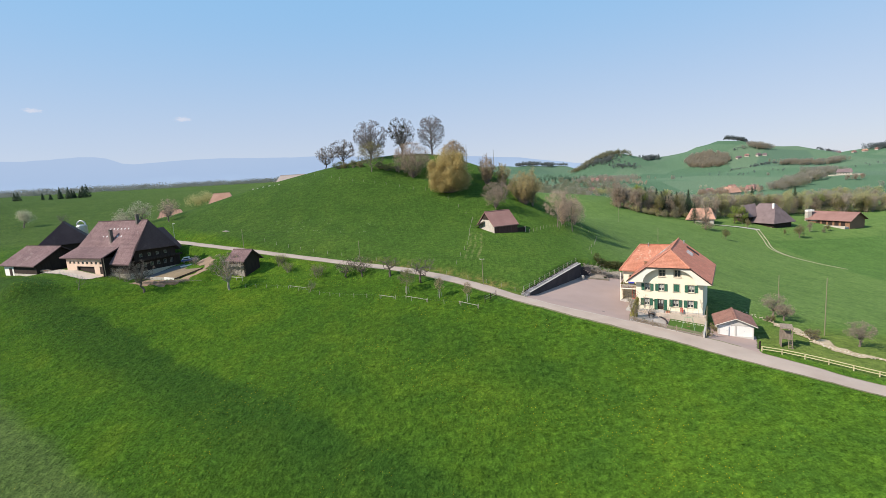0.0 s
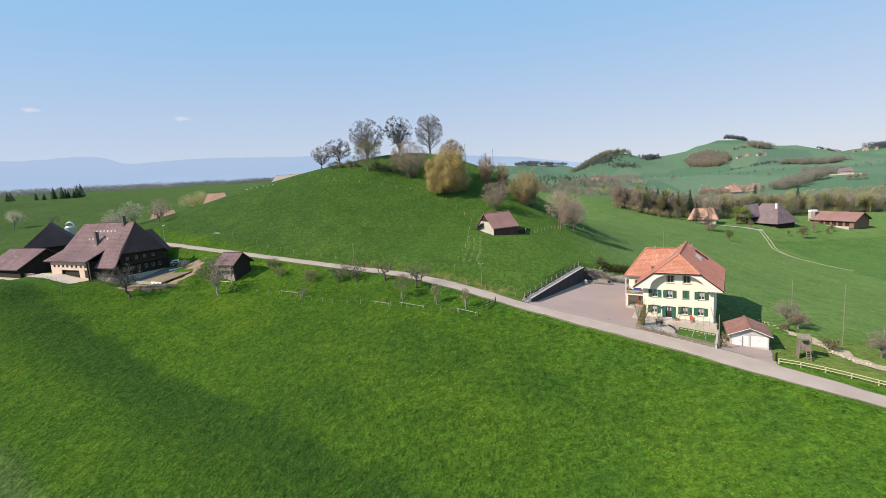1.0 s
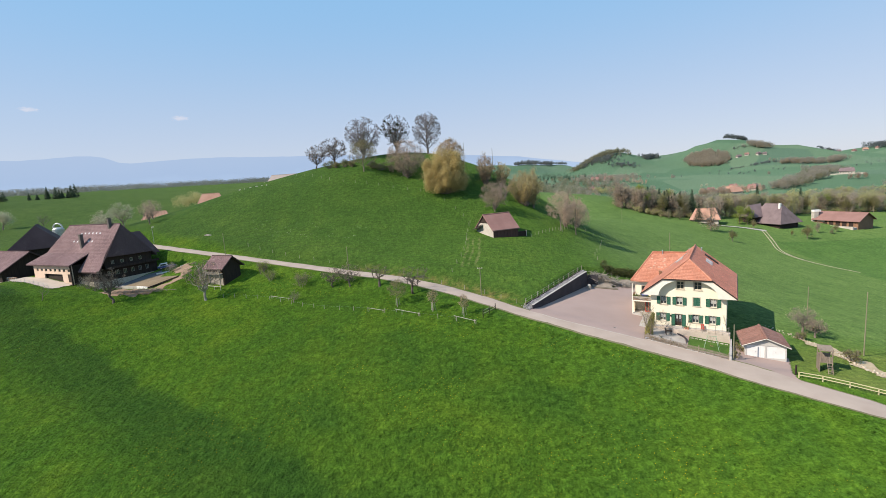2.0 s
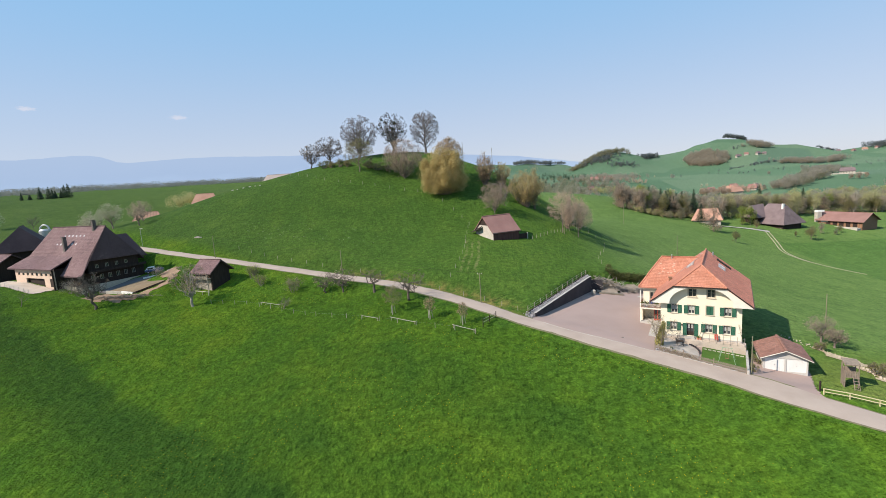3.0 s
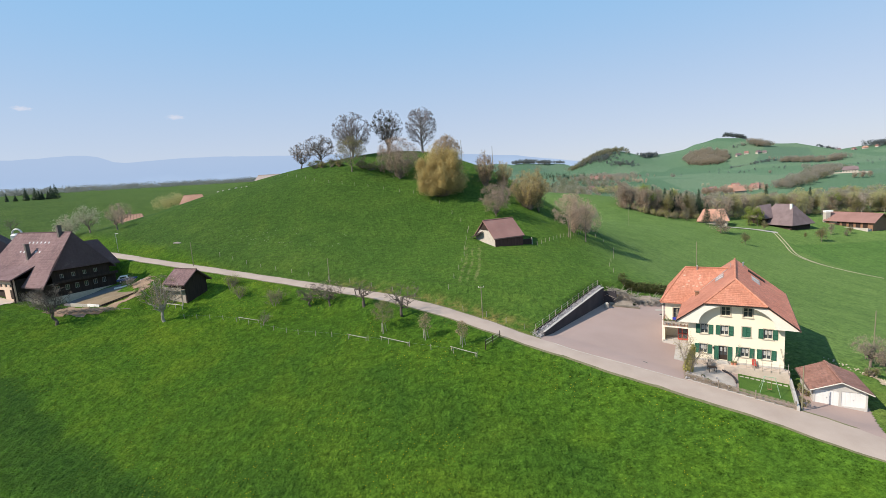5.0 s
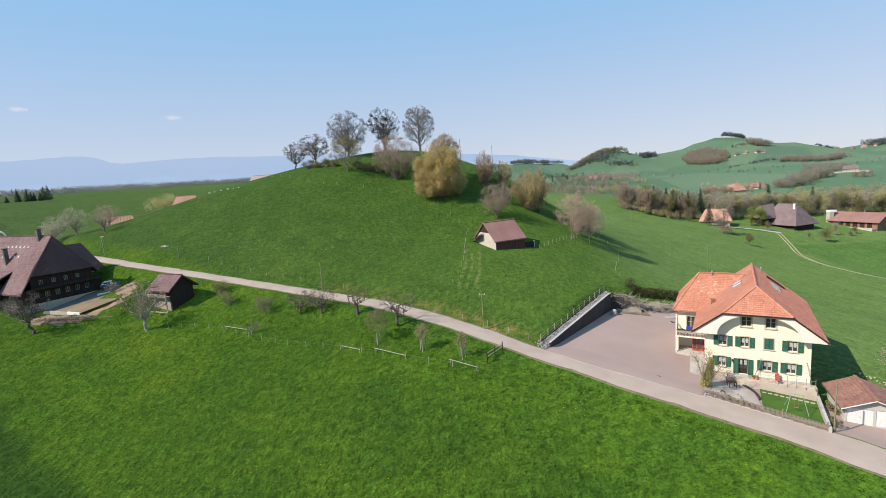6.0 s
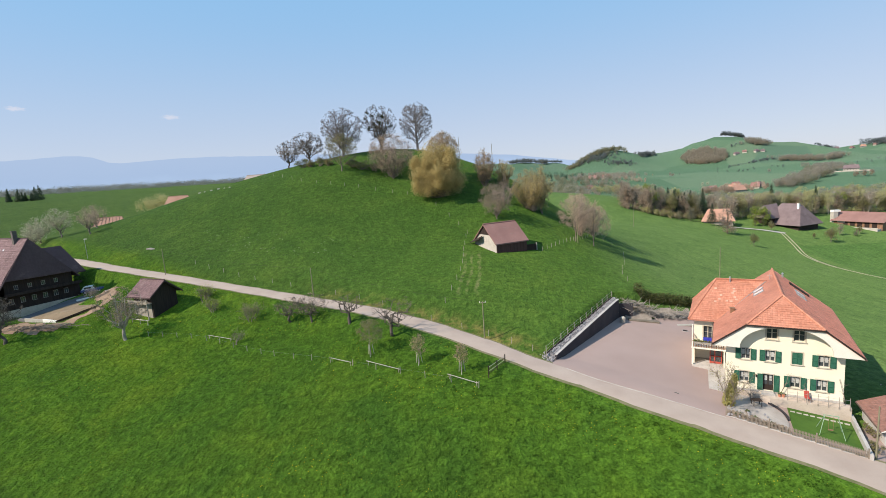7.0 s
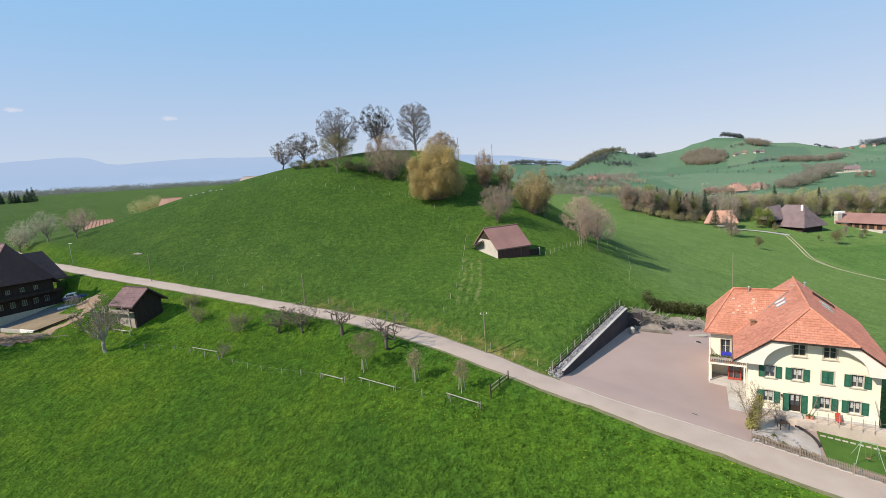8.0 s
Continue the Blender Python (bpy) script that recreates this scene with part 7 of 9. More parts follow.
def crown_tree(name, x, y, label, seed, high, wide, foot, r, limbs=15, subs=11, twigs=8, fine=4, spread_up=0.0, leader=False, bark=None, leaf=None, leaves=0, leaf_size=0.2, scatter=0.3,
               group="", category="tree", least=0.02, lean=(0, 0), sway=0.05, flat=1.0, twig_mat=None):
    """A broad leafless crown filling an egg: limbs reach its shell, side branches and twigs fill it. foot: where the crown begins, as a share of the height."""
    rng = random.Random(seed)
    wood, twig, ends = ([], []), ([], []), []
    z0 = high * foot
    mid, rad = Vector((lean[0] * high, lean[1] * high, (high + z0) / 2)), Vector((wide / 2, wide / 2, (high - z0) / 2))

    def shell(d, q):
        return mid + Vector((d.x * rad.x, d.y * rad.y, d.z * rad.z)) * q

    def inward(v):
        d = Vector(((v.x - mid.x) / rad.x, (v.y - mid.y) / rad.y, (v.z - mid.z) / rad.z))
        return v if d.length < 1.02 else shell(d.normalized(), rng.uniform(0.93, 1.04))

    fork = Vector((lean[0] * z0, lean[1] * z0, z0 * 1.15 if not leader else high * 0.96))
    stem = bend(wood, rng, Vector((0, 0, -0.4)), fork, 0, r, r * (0.72 if not leader else 0.12), 6 if leader else 4, 8, 0.02 if leader else sway)
    for k in range(limbs):
        h = (k + 0.5) / limbs
        dz = (-0.45 + 1.45 * h ** 0.8) * flat + spread_up
        dz = max(-0.75, min(0.99, dz))
        w = 2.4 * k + rng.uniform(-0.4, 0.4)
        d = Vector((math.cos(w) * math.sqrt(1 - dz * dz), math.sin(w) * math.sqrt(1 - dz * dz), dz))
        tip = shell(d, rng.uniform(0.86, 1.0))
        if leader:
            t = max(0.12, min(0.97, (tip.z - 0.18 * high) / high))
            start = stem[min(len(stem) - 2, int(t * (len(stem) - 1)))].lerp(stem[min(len(stem) - 1, int(t * (len(stem) - 1)) + 1)], (t * (len(stem) - 1)) % 1)
            rl = r * (1 - 0.8 * t) * 0.42
        else:
            start = stem[-1].lerp(stem[-2], rng.random() * 0.9)
            rl = r * rng.uniform(0.3, 0.5)
        rl = max(rl, least * 1.5)
        path = bend(wood, rng, start, tip, (tip - start).length * 0.10, rl, least, 6, 5, sway)
        for j in range(subs):
            t = 0.25 + 0.75 * (j + rng.random()) / subs
            i = min(len(path) - 2, int(t * (len(path) - 1)))
            at, way = path[i].lerp(path[i + 1], (t * (len(path) - 1)) % 1), (path[i + 1] - path[i]).normalized()
            out = (way * 0.7 + Vector((rng.gauss(0, 0.6), rng.gauss(0, 0.6), rng.gauss(0.15, 0.5)))).normalized()
            end = inward(at + out * wide * rng.uniform(0.10, 0.24))
            sub = bend(twig, rng, at, end, 0.1, max(rl * (1 - t) * 0.6, least), least * 0.8, 3, 4, sway)
            for _ in range(twigs):
                q = sub[1].lerp(sub[-1], rng.random())
                o = ((end - at).normalized() * 0.6 + Vector((rng.gauss(0, 0.6), rng.gauss(0, 0.6), rng.gauss(0.1, 0.5)))).normalized()
                e = inward(q + o * wide * rng.uniform(0.05, 0.11))
                tube(twig[0], twig[1], q, e, least * 0.9, least * 0.6, 3)
                ends.append(e)
                for _ in range(fine):
                    q2 = q.lerp(e, rng.uniform(0.3, 1))
                    o2 = (o * 0.6 + Vector((rng.gauss(0, 0.6), rng.gauss(0, 0.6), rng.gauss(0, 0.5)))).normalized()
                    tube(twig[0], twig[1], q2, inward(q2 + o2 * wide * rng.uniform(0.02, 0.05)), least * 0.7, least * 0.45, 3)
    t = thing(name, pose(x, y, ground_at(x, y)), label, category, group=group)
    raw_part("trunk", wood[0], wood[1], bark or BARK, t)
    tagged(raw_part("twig_crown", twig[0], twig[1], twig_mat or bark or BARK, t), "fine spreading twigs", kind="stuff")
    if leaf:
        verts, faces = [], []
        for _ in range(leaves):
            e = rng.choice(ends)
            leaf_cloud(rng, 1, e + Vector((rng.gauss(0, scatter), rng.gauss(0, scatter), rng.gauss(0, scatter))), (0.05, 0.05, 0.05), leaf_size, verts, faces, 0.2)
        raw_part("crown", verts, faces, leaf, t)
    return t


# three old limes on the hilltop
LIME_BARK = surface("lime_bark", (0.135, 0.118, 0.118), (0.235, 0.21, 0.21), 0.8, 9, 0.9, 0.03)
crown_tree("lime_tree", -32.3, 203.0, "broad leafless lime tree on the hilltop", 11, 16.6, 14.8, 0.12, 0.55, limbs=22, subs=11, twigs=8, spread_up=0.0, sway=0.07, bark=LIME_BARK, group="hilltop limes", least=0.026)
lime2 = crown_tree("lime_tree", -19.3, 204.6, "leafless lime tree with dark mistletoe balls on the hilltop", 25, 16.4, 12.4, 0.16, 0.55, limbs=18, subs=9, twigs=7, sway=0.10, spread_up=0.04, bark=surface("dark_lime_bark", (0.08, 0.07, 0.065), (0.16, 0.14, 0.13), 0.8, 9, 0.9, 0.03), group="hilltop limes", least=0.03)
mrng = random.Random(6)
mv, mf = [], []
for k in range(15):
    cx, cy, cz = mrng.uniform(-4.6, 5.0), mrng.uniform(-2, 2), mrng.uniform(6, 14)
    rr = mrng.uniform(0.35, 0.75)
    leaf_cloud(mrng, 90, (cx, cy, cz), (rr, rr, rr), 0.28, mv, mf, hollow=0.3)
raw_part("mistletoe", mv, mf, MISTLETOE, lime2, "dark round mistletoe clumps")
crown_tree("lime_tree", -6.5, 205.8, "tall oval leafless lime tree on the hilltop", 37, 16.8, 11.8, 0.10, 0.48, limbs=36, subs=9, twigs=6, leader=True, spread_up=-0.14, bark=LIME_BARK, group="hilltop limes", least=0.026)
# fruit trees and shrubs on the crest
FRUIT = ((9, 1.35, 58, 0.45), (6, 0.6, 42, 0.25), (5, 0.55, 42, 0.2), (4, 0.5, 45, 0.2))
crown_tree("fruit_tree", -43.8, 199.5, "spreading bare fruit tree on the crest", 3, 11.0, 12.0, 0.2, 0.34, limbs=14, subs=9, twigs=7, fine=3, sway=0.13, leaf=PINK_LEAF, leaves=500, leaf_size=0.18, group="crest fruit trees", bark=ORCHARD_BARK, least=0.03)
crown_tree("fruit_tree", -52.0, 203.2, "smaller bare fruit tree on the crest", 5, 9.6, 9.6, 0.16, 0.28, limbs=12, subs=9, twigs=7, fine=3, sway=0.13, leaf=PINK_LEAF, leaves=900, leaf_size=0.18, group="crest fruit trees", bark=ORCHARD_BARK, least=0.028)
crown_tree("budding_tree", -29.3, 184.4, "slim budding tree below the limes", 14, 11.6, 10.5, 0.06, 0.22, limbs=20, subs=9, twigs=6, fine=2, leader=True, spread_up=-0.12, leaf=OLIVE_LEAF, leaves=4600, leaf_size=0.2)
crown_tree("budding_tree", -13.4, 184.6, "wide many-stemmed brownish budding tree", 17, 13.6, 15.0, 0.02, 0.26, limbs=26, subs=10, twigs=7, fine=3, sway=0.09, leaf=PINK_LEAF, leaves=15000, leaf_size=0.16)


def bush(name, x, y, label, seed, size, leaf, count, leaf_size, group="", lobes=9, stem=None, lift=0.45, droop=0.3, category="shrub"):
    """A dense bush: upright stems and many small leaves gathered in uneven lobes."""
    rng = random.Random(seed)
    t = thing(name, pose(x, y, ground_at(x, y)), label, category, group=group)
    sv, sf, lv, lf = [], [], [], []
    rx, ry, rz = size
    spots = []
    for k in range(lobes):
        w, q = rng.uniform(0, 2 * math.pi), rng.random() ** 0.6
        h = rng.uniform(lift - 0.12, 1.45)
        shrink = math.sqrt(max(0.12, 1 - ((h - 0.75) / 0.85) ** 2))
        spots.append(Vector((rx * 0.72 * q * math.cos(w) * shrink, ry * 0.72 * q * math.sin(w) * shrink, rz * h * 0.62)))
    for c in spots:
        base = Vector((c.x * 0.22, c.y * 0.22, -0.2))
        mid = base.lerp(c, 0.5) + Vector((rng.gauss(0, 0.2), rng.gauss(0, 0.2), 0))
        tube(sv, sf, base, mid, 0.10, 0.07, 5)
        tube(sv, sf, mid, c, 0.07, 0.03, 4)
        for _ in range(14):
            d = Vector((rng.gauss(0, 1), rng.gauss(0, 1), abs(rng.gauss(0.6, 0.6)))).normalized() * rx * rng.uniform(0.18, 0.42)
            tube(sv, sf, c - d * 0.3, c + d, 0.03, 0.012, 3)
        f = rng.uniform(0.26, 0.42)
        leaf_cloud(rng, count // lobes, c, (rx * f, ry * f, rz * f * 0.62), leaf_size, lv, lf, droop, hollow=0.15)
    tagged(raw_part("undergrowth", sv, sf, stem or BARK, t), "thin upright stems", kind="stuff")
    raw_part("crown", lv, lf, leaf, t)
    return t


def fan_tree(name, x, y, label, seed, high, wide, leaf, leaves, leaf_size, stems=16, bark=None, group="", scatter=0.22):
    """Many stems fanning up from one foot, feathered with upright twigs and fine buds."""
    rng = random.Random(seed)
    wood, twig, ends = ([], []), ([], []), []
    for k in range(stems):
        q, w = math.sqrt((k + 0.3) / stems), 2.4 * k + rng.uniform(-0.4, 0.4)
        top = Vector((math.cos(w) * wide * 0.5 * q, math.sin(w) * wide * 0.5 * q, high * (1 - 0.5 * q ** 2.2) * rng.uniform(0.86, 1.02)))
        run = bend(wood, rng, Vector((top.x * 0.1, top.y * 0.1, -0.3)), top, 0.04 * high, 0.10, 0.025, 6, 5, 0.05)
        for j in range(13):
            t = 0.12 + 0.86 * (j + rng.random()) / 13
            i = min(len(run) - 2, int(t * (len(run) - 1)))
            at = run[i].lerp(run[i + 1], (t * (len(run) - 1)) % 1)
            out = Vector((rng.gauss(0, 0.5), rng.gauss(0, 0.5), rng.uniform(0.25, 1.0))).normalized() * high * rng.uniform(0.08, 0.17) * (1.15 - 0.6 * t)
            tube(twig[0], twig[1], at, at + out, 0.026, 0.016, 3)
            for _ in range(5):
                p = at + out * rng.uniform(0.2, 1)
                e = p + (out.normalized() * 0.5 + Vector((rng.gauss(0, 0.5), rng.gauss(0, 0.5), rng.gauss(0.35, 0.4)))) * high * rng.uniform(0.03, 0.07)
                tube(twig[0], twig[1], p, e, 0.018, 0.011, 3)
                ends += [e, p.lerp(e, 0.5)]
    t = thing(name, pose(x, y, ground_at(x, y)), label, "tree", group=group)
    raw_part("trunk", wood[0], wood[1], bark or BARK, t)
    tagged(raw_part("twig_crown", twig[0], twig[1], bark or BARK, t), "fine upright twigs", kind="stuff")
    verts, faces = [], []
    for _ in range(leaves):
        e = rng.choice(ends)
        leaf_cloud(rng, 1, e + Vector((rng.gauss(0, scatter), rng.gauss(0, scatter), rng.gauss(0, scatter))), (0.05, 0.05, 0.05), leaf_size, verts, faces, 0.2)
    raw_part("crown", verts, faces, leaf, t)
    return t


def willow(name, x, y, label, seed, lobes, count, leaf=0.5):
    """A dense willow: upright stems and thin hanging strands over uneven lobes (x, y, z, rx, ry, rz)."""
    rng, prng = np.random.default_rng(seed), random.Random(seed)
    t = thing(name, pose(x, y, ground_at(x, y)), label, "tree")
    tufts = []
    for _ in range(34):  # ragged tufts that break the outline
        c, w, up = prng.choice(lobes), prng.uniform(0, 6.283), prng.uniform(-0.5, 0.95)
        out, r = math.sqrt(1 - up * up), prng.uniform(0.9, 1.7)
        tufts.append((c[0] + 0.97 * c[3] * out * math.cos(w), c[1] + 0.97 * c[4] * out * math.sin(w), max(1.0, c[2] + 0.97 * c[5] * up), r, r, r * 1.25))
    lobes = tuple(lobes) + tuple(tufts)
    v = leaf_shell(rng, lobes, count, leaf, 0.45, 0.75, hang=0.6, slim=0.22, uneven=0.22)
    v = v[np.repeat(v.reshape(-1, 4, 3)[:, :, 2].min(1) > 0.05, 4)]
    sv, sf = [], []
    for k in range(60):
        c = lobes[k % len(lobes)]
        d = Vector((prng.gauss(0, 1), prng.gauss(0, 1), prng.gauss(0.3, 1))).normalized() * 0.9
        q = Vector((c[0] + d.x * c[3], c[1] + d.y * c[4], max(1.2, c[2] + d.z * c[5])))
        b = Vector((q.x * 0.25, q.y * 0.25, -0.2))
        m = b.lerp(q, 0.5) + Vector((prng.gauss(0, 0.3), prng.gauss(0, 0.3), 0.3))
        tube(sv, sf, b, m, 0.08, 0.06, 5)
        tube(sv, sf, m, q, 0.06, 0.03, 4)
    tagged(raw_part("undergrowth", sv, sf, BARK, t), "thin upright stems", kind="stuff")
    quad_part("crown", v, GOLD_LEAF, t)


willow("golden_willow", 0.9, 170.5, "large golden-yellow willow bush on the slope", 2, tuple(tuple(0.93 * v for v in lobe) for lobe in ((0, 0, 5.4, 7.0, 6.6, 5.4), (-1.4, 0, 11.6, 4.2, 4.0, 4.8), (3.2, 0.5, 10.0, 4.0, 4.0, 4.2), (-4.2, -0.6, 7.0, 4.0, 3.8, 4.4), (4.8, 0, 5.0, 3.8, 3.8, 4.2), (-3.4, -1.5, 3.0, 4.0, 3.6, 3.0), (1.2, -3.2, 6.4, 3.6, 3.2, 4.2))), 46000, 0.56)
fan_tree("golden_willow", 27.4, 172.8, "golden-tan willow bush of upright shoots", 4, 12.0, 13.5, GOLD_LEAF, 15000, 0.24, stems=40, scatter=0.3)
fan_tree("spire_tree", 30.4, 174.0, "slender tan tree rising from the willow", 19, 14.6, 3.4, GOLD_LEAF, 3200, 0.24, stems=9)
crown_tree("budding_tree", 2.6, 177.6, "pale tan budding tree behind the willow", 27, 15.2, 10.0, 0.10, 0.24, limbs=24, subs=9, twigs=6, fine=2, leader=True, leaf=TAN_LEAF, leaves=9500, leaf_size=0.24)
fan_tree("budding_tree", 14.6, 178.8, "slender pinkish-tan budding tree on the slope", 23, 11.0, 7.5, TAN_LEAF, 9000, 0.2, stems=22)
fan_tree("budding_tree", 20.4, 180.4, "rounded golden-tan budding tree on the slope", 29, 8.8, 7.0, GOLD_LEAF, 7000, 0.2, stems=20)
tree("bare_tree", 19.6, 170.5, "dark bare twiggy tree beneath the tan trees", 31, 9.0, 5.0, 0.2, ((9, 0.6, 46, 0.12), (5, 0.55, 42, 0.2), (4, 0.5, 40, 0.2)), stems=2)
crown_tree("bare_tree", 16.0, 160.0, "greyish-pink twiggy tree behind the field shed", 41, 9.4, 9.0, 0.06, 0.2, limbs=18, subs=9, twigs=6, fine=3, leaf=PINK_LEAF, leaves=6000, leaf_size=0.14)
PINK_TWIG = surface("pinkish_twig_bark", (0.28, 0.215, 0.175), (0.42, 0.335, 0.28), 0.8, 9, 0.9, 0.02)
for x, y, hgt, wid, seed in ((36.0, 158.6, 12.4, 8.6, 43), (41.6, 161.5, 10.6, 8.8, 48)):
    crown_tree("pink_budding_tree", x, y, "round pinkish budding tree by the pasture fence", seed, hgt, wid, 0.12, 0.17, limbs=17, subs=7, twigs=5, fine=1, leader=True, leaf=PINK_LEAF, leaves=6500, leaf_size=0.16, scatter=0.3, twig_mat=PINK_TWIG, group="budding trees by the fence")
for x, y, hgt, wid, seed in ((45.6, 176.0, 11.4, 6.6, 47), (39.6, 167.5, 9.0, 6.0, 53), (44.0, 181.5, 10.6, 6.0, 59)):
    fan_tree("pink_budding_tree", x, y, "slim pinkish budding tree by the pasture fence", seed, hgt, wid, PINK_LEAF, 5200, 0.18, stems=11, group="budding trees by the fence")
# orchard below the lane
GNARL = ((8, 1.5, 66, 0.5), (6, 0.6, 48, 0.25), (4, 0.5, 48, 0.2), (3, 0.5, 45, 0.2))
ORCHARD = "bare gnarled orchard tree with pruned limbs"
crown_tree("apple_tree", -56.0, 116.6, "old bare apple tree with pale blossom buds", 61, 9.6, 8.5, 0.24, 0.32, limbs=13, subs=9, twigs=6, fine=3, sway=0.12, leaf=TAN_LEAF, leaves=1700, leaf_size=0.14, scatter=0.2, group="orchard trees", bark=PALE_BARK, twig_mat=BARK)
crown_tree("apple_tree", -78.8, 116.7, "old bare apple tree below the farm", 67, 8.6, 8.0, 0.26, 0.30, limbs=12, subs=9, twigs=6, fine=3, sway=0.12, group="orchard trees", lean=(-0.05, 0), bark=ORCHARD_BARK)
crown_tree("apple_tree", -13.6, 110.9, ORCHARD, 71, 5.2, 5.5, 0.34, 0.24, limbs=8, subs=5, twigs=4, fine=1, sway=0.22, group="orchard trees", flat=0.8, bark=ORCHARD_BARK)
crown_tree("apple_tree", -5.8, 105.3, ORCHARD, 73, 6.4, 7.6, 0.26, 0.28, limbs=9, subs=5, twigs=4, fine=1, sway=0.22, group="orchard trees", lean=(0.06, 0), flat=0.8, bark=ORCHARD_BARK)
crown_tree("apple_tree", -21.3, 114.9, ORCHARD, 79, 5.2, 6.6, 0.26, 0.22, limbs=10, subs=6, twigs=5, fine=2, sway=0.18, leaf=PINK_LEAF, leaves=350, leaf_size=0.13, scatter=0.15, group="orchard trees", bark=ORCHARD_BARK)
crown_tree("apple_tree", -25.5, 116.5, ORCHARD, 80, 4.6, 5.8, 0.26, 0.2, limbs=9, subs=6, twigs=5, fine=2, sway=0.18, leaf=PINK_LEAF, leaves=300, leaf_size=0.13, scatter=0.15, group="orchard trees", bark=ORCHARD_BARK)
tree("apple_tree", -33.4, 111.6, "small leaning bare apple tree", 83, 3.1, 1.7, 0.17, GNARL, wander=0.32, lean=(0.55, 0), group="orchard trees")
SHRUBBY = ((7, 0.8, 40, 0.15), (5, 0.55, 40, 0.2), (4, 0.5, 42, 0.2))
tree("shrub", -42.7, 122.6, "low budding shrub beside the lane", 89, 3.2, 2.0, 0.06, SHRUBBY, stems=5, leaf=FRESH_LEAF, leaves=900, leaf_size=0.13, scatter=0.25, category="shrub", group="lane shrubs")
tree("shrub", -33.6, 118.6, "low budding shrub beside the lane", 97, 3.6, 2.2, 0.06, SHRUBBY, stems=5, leaf=OLIVE_LEAF, leaves=900, leaf_size=0.13, scatter=0.25, category="shrub", group="lane shrubs")
tree("shrub", -46.5, 127.0, "low budding shrub beside the lane", 98, 3.4, 2.2, 0.06, SHRUBBY, stems=6, leaf=FRESH_LEAF, leaves=1000, leaf_size=0.16, scatter=0.3, category="shrub", group="lane shrubs")
for x, y, seed, hgt, buds in ((-8.6, 101.6, 101, 5.4, 2600), (-1.3, 98.2, 103, 4.2, 900), (4.6, 95.5, 107, 4.0, 900)):
    crown_tree("young_tree", x, y, "young orchard tree in a fine haze of buds" if buds > 1000 else "young staked orchard tree with a few buds", seed, hgt, hgt * (0.72 if buds > 1000 else 0.5), 0.18, 0.07, limbs=12, subs=7, twigs=5, fine=2, leader=True, leaf=OLIVE_LEAF if buds > 1000 else TAN_LEAF, leaves=buds, leaf_size=0.12, scatter=0.16, least=0.010, group="young orchard trees")
    st = thing("tree_stakes", pose(x, y, ground_at(x, y)), "tripod of pale stakes round a young tree", "stakes", group="tree stakes")
    for w in (0.4, 2.5, 4.6):
        tubes("stake", [((0.5 * math.cos(w), 0.5 * math.sin(w), -0.2), (0.28 * math.cos(w), 0.28 * math.sin(w), 1.6), 0.05, 0.045)], PALE_RAIL, st, 5)
# farm and garden greenery
tree("shrub", -91.0, 125.0, "bare lilac shrub at the farmhouse corner", 109, 4.0, 2.6, 0.06, SHRUBBY, stems=6, leaf=OLIVE_LEAF, leaves=120, leaf_size=0.13, category="shrub", group="farm shrubs", twig_mat=WOOD_GREY)
tree("shrub", -88.0, 123.6, "bare lilac shrub at the farmhouse corner", 110, 3.4, 2.2, 0.05, SHRUBBY, stems=6, category="shrub", group="farm shrubs", twig_mat=WOOD_GREY)
tree("young_tree", -95.9, 116.4, "thin bare sapling on the bank", 113, 3.6, 2.4, 0.06, ((6, 0.45, 38, 0.3), (4, 0.5, 40, 0.2)))
tree("shrub", -73.0, 131.5, "bare shrub beside the farm drive", 115, 3.0, 2.0, 0.05, SHRUBBY, stems=5, category="shrub", group="farm shrubs", twig_mat=WOOD_GREY)
for x, y, hgt, seed, mat in ((-124.8, 187.2, 9.6, 127, BLOSSOM), (-134.5, 190.0, 8.5, 131, BLOSSOM), (-133.0, 186.0, 7.5, 133, BLOSSOM), (-110.5, 181.5, 8.0, 137, PINK_LEAF), (-115.0, 190.5, 8.0, 139, PINK_LEAF)):
    crown_tree("blossom_tree", x, y, "fruit tree in pale blossom beyond the farm" if mat is BLOSSOM else "pinkish budding fruit tree beyond the farm", seed, hgt, hgt * 0.95, 0.2, 0.25, limbs=11, subs=7, twigs=5, fine=1, sway=0.12, leaf=mat, leaves=2000 if mat is BLOSSOM else 800, leaf_size=0.24, scatter=0.4, group="farm fruit trees")
tree("blossom_tree", -224, 238, "fruit tree in pale blossom on the west meadow", 149, 8.5, 4.4, 0.3, ((8, 0.75, 46, 0.3), (5, 0.6, 42, 0.2), (4, 0.5, 42, 0.2)), leaf=BLOSSOM, leaves=2600, leaf_size=0.4, scatter=0.9, group="farm fruit trees")
tree("blossom_tree", -204, 240, "small bare fruit tree on the west meadow", 151, 7, 3, 0.2, FRUIT, group="farm fruit trees")
for x, y, hgt, seed in ((65.1, 93.8, 4.7, 157), (65.9, 91.8, 3.3, 163), (69.9, 79.2, 4.4, 167)):
    crown_tree("apple_tree", x, y, "bare spreading apple tree on the lower meadow", seed, hgt, hgt * 1.05, 0.25, 0.2, limbs=11, subs=8, twigs=6, fine=3, sway=0.14, leaf=PINK_LEAF, leaves=1300, leaf_size=0.1, scatter=0.2, least=0.014, group="lower apple trees")
bush("shrub", 63.4, 80.8, "low green-brown evergreen shrub by the earth bank", 169, (1.7, 1.5, 2.2), OLIVE_LEAF, 700, 0.2, lobes=10)
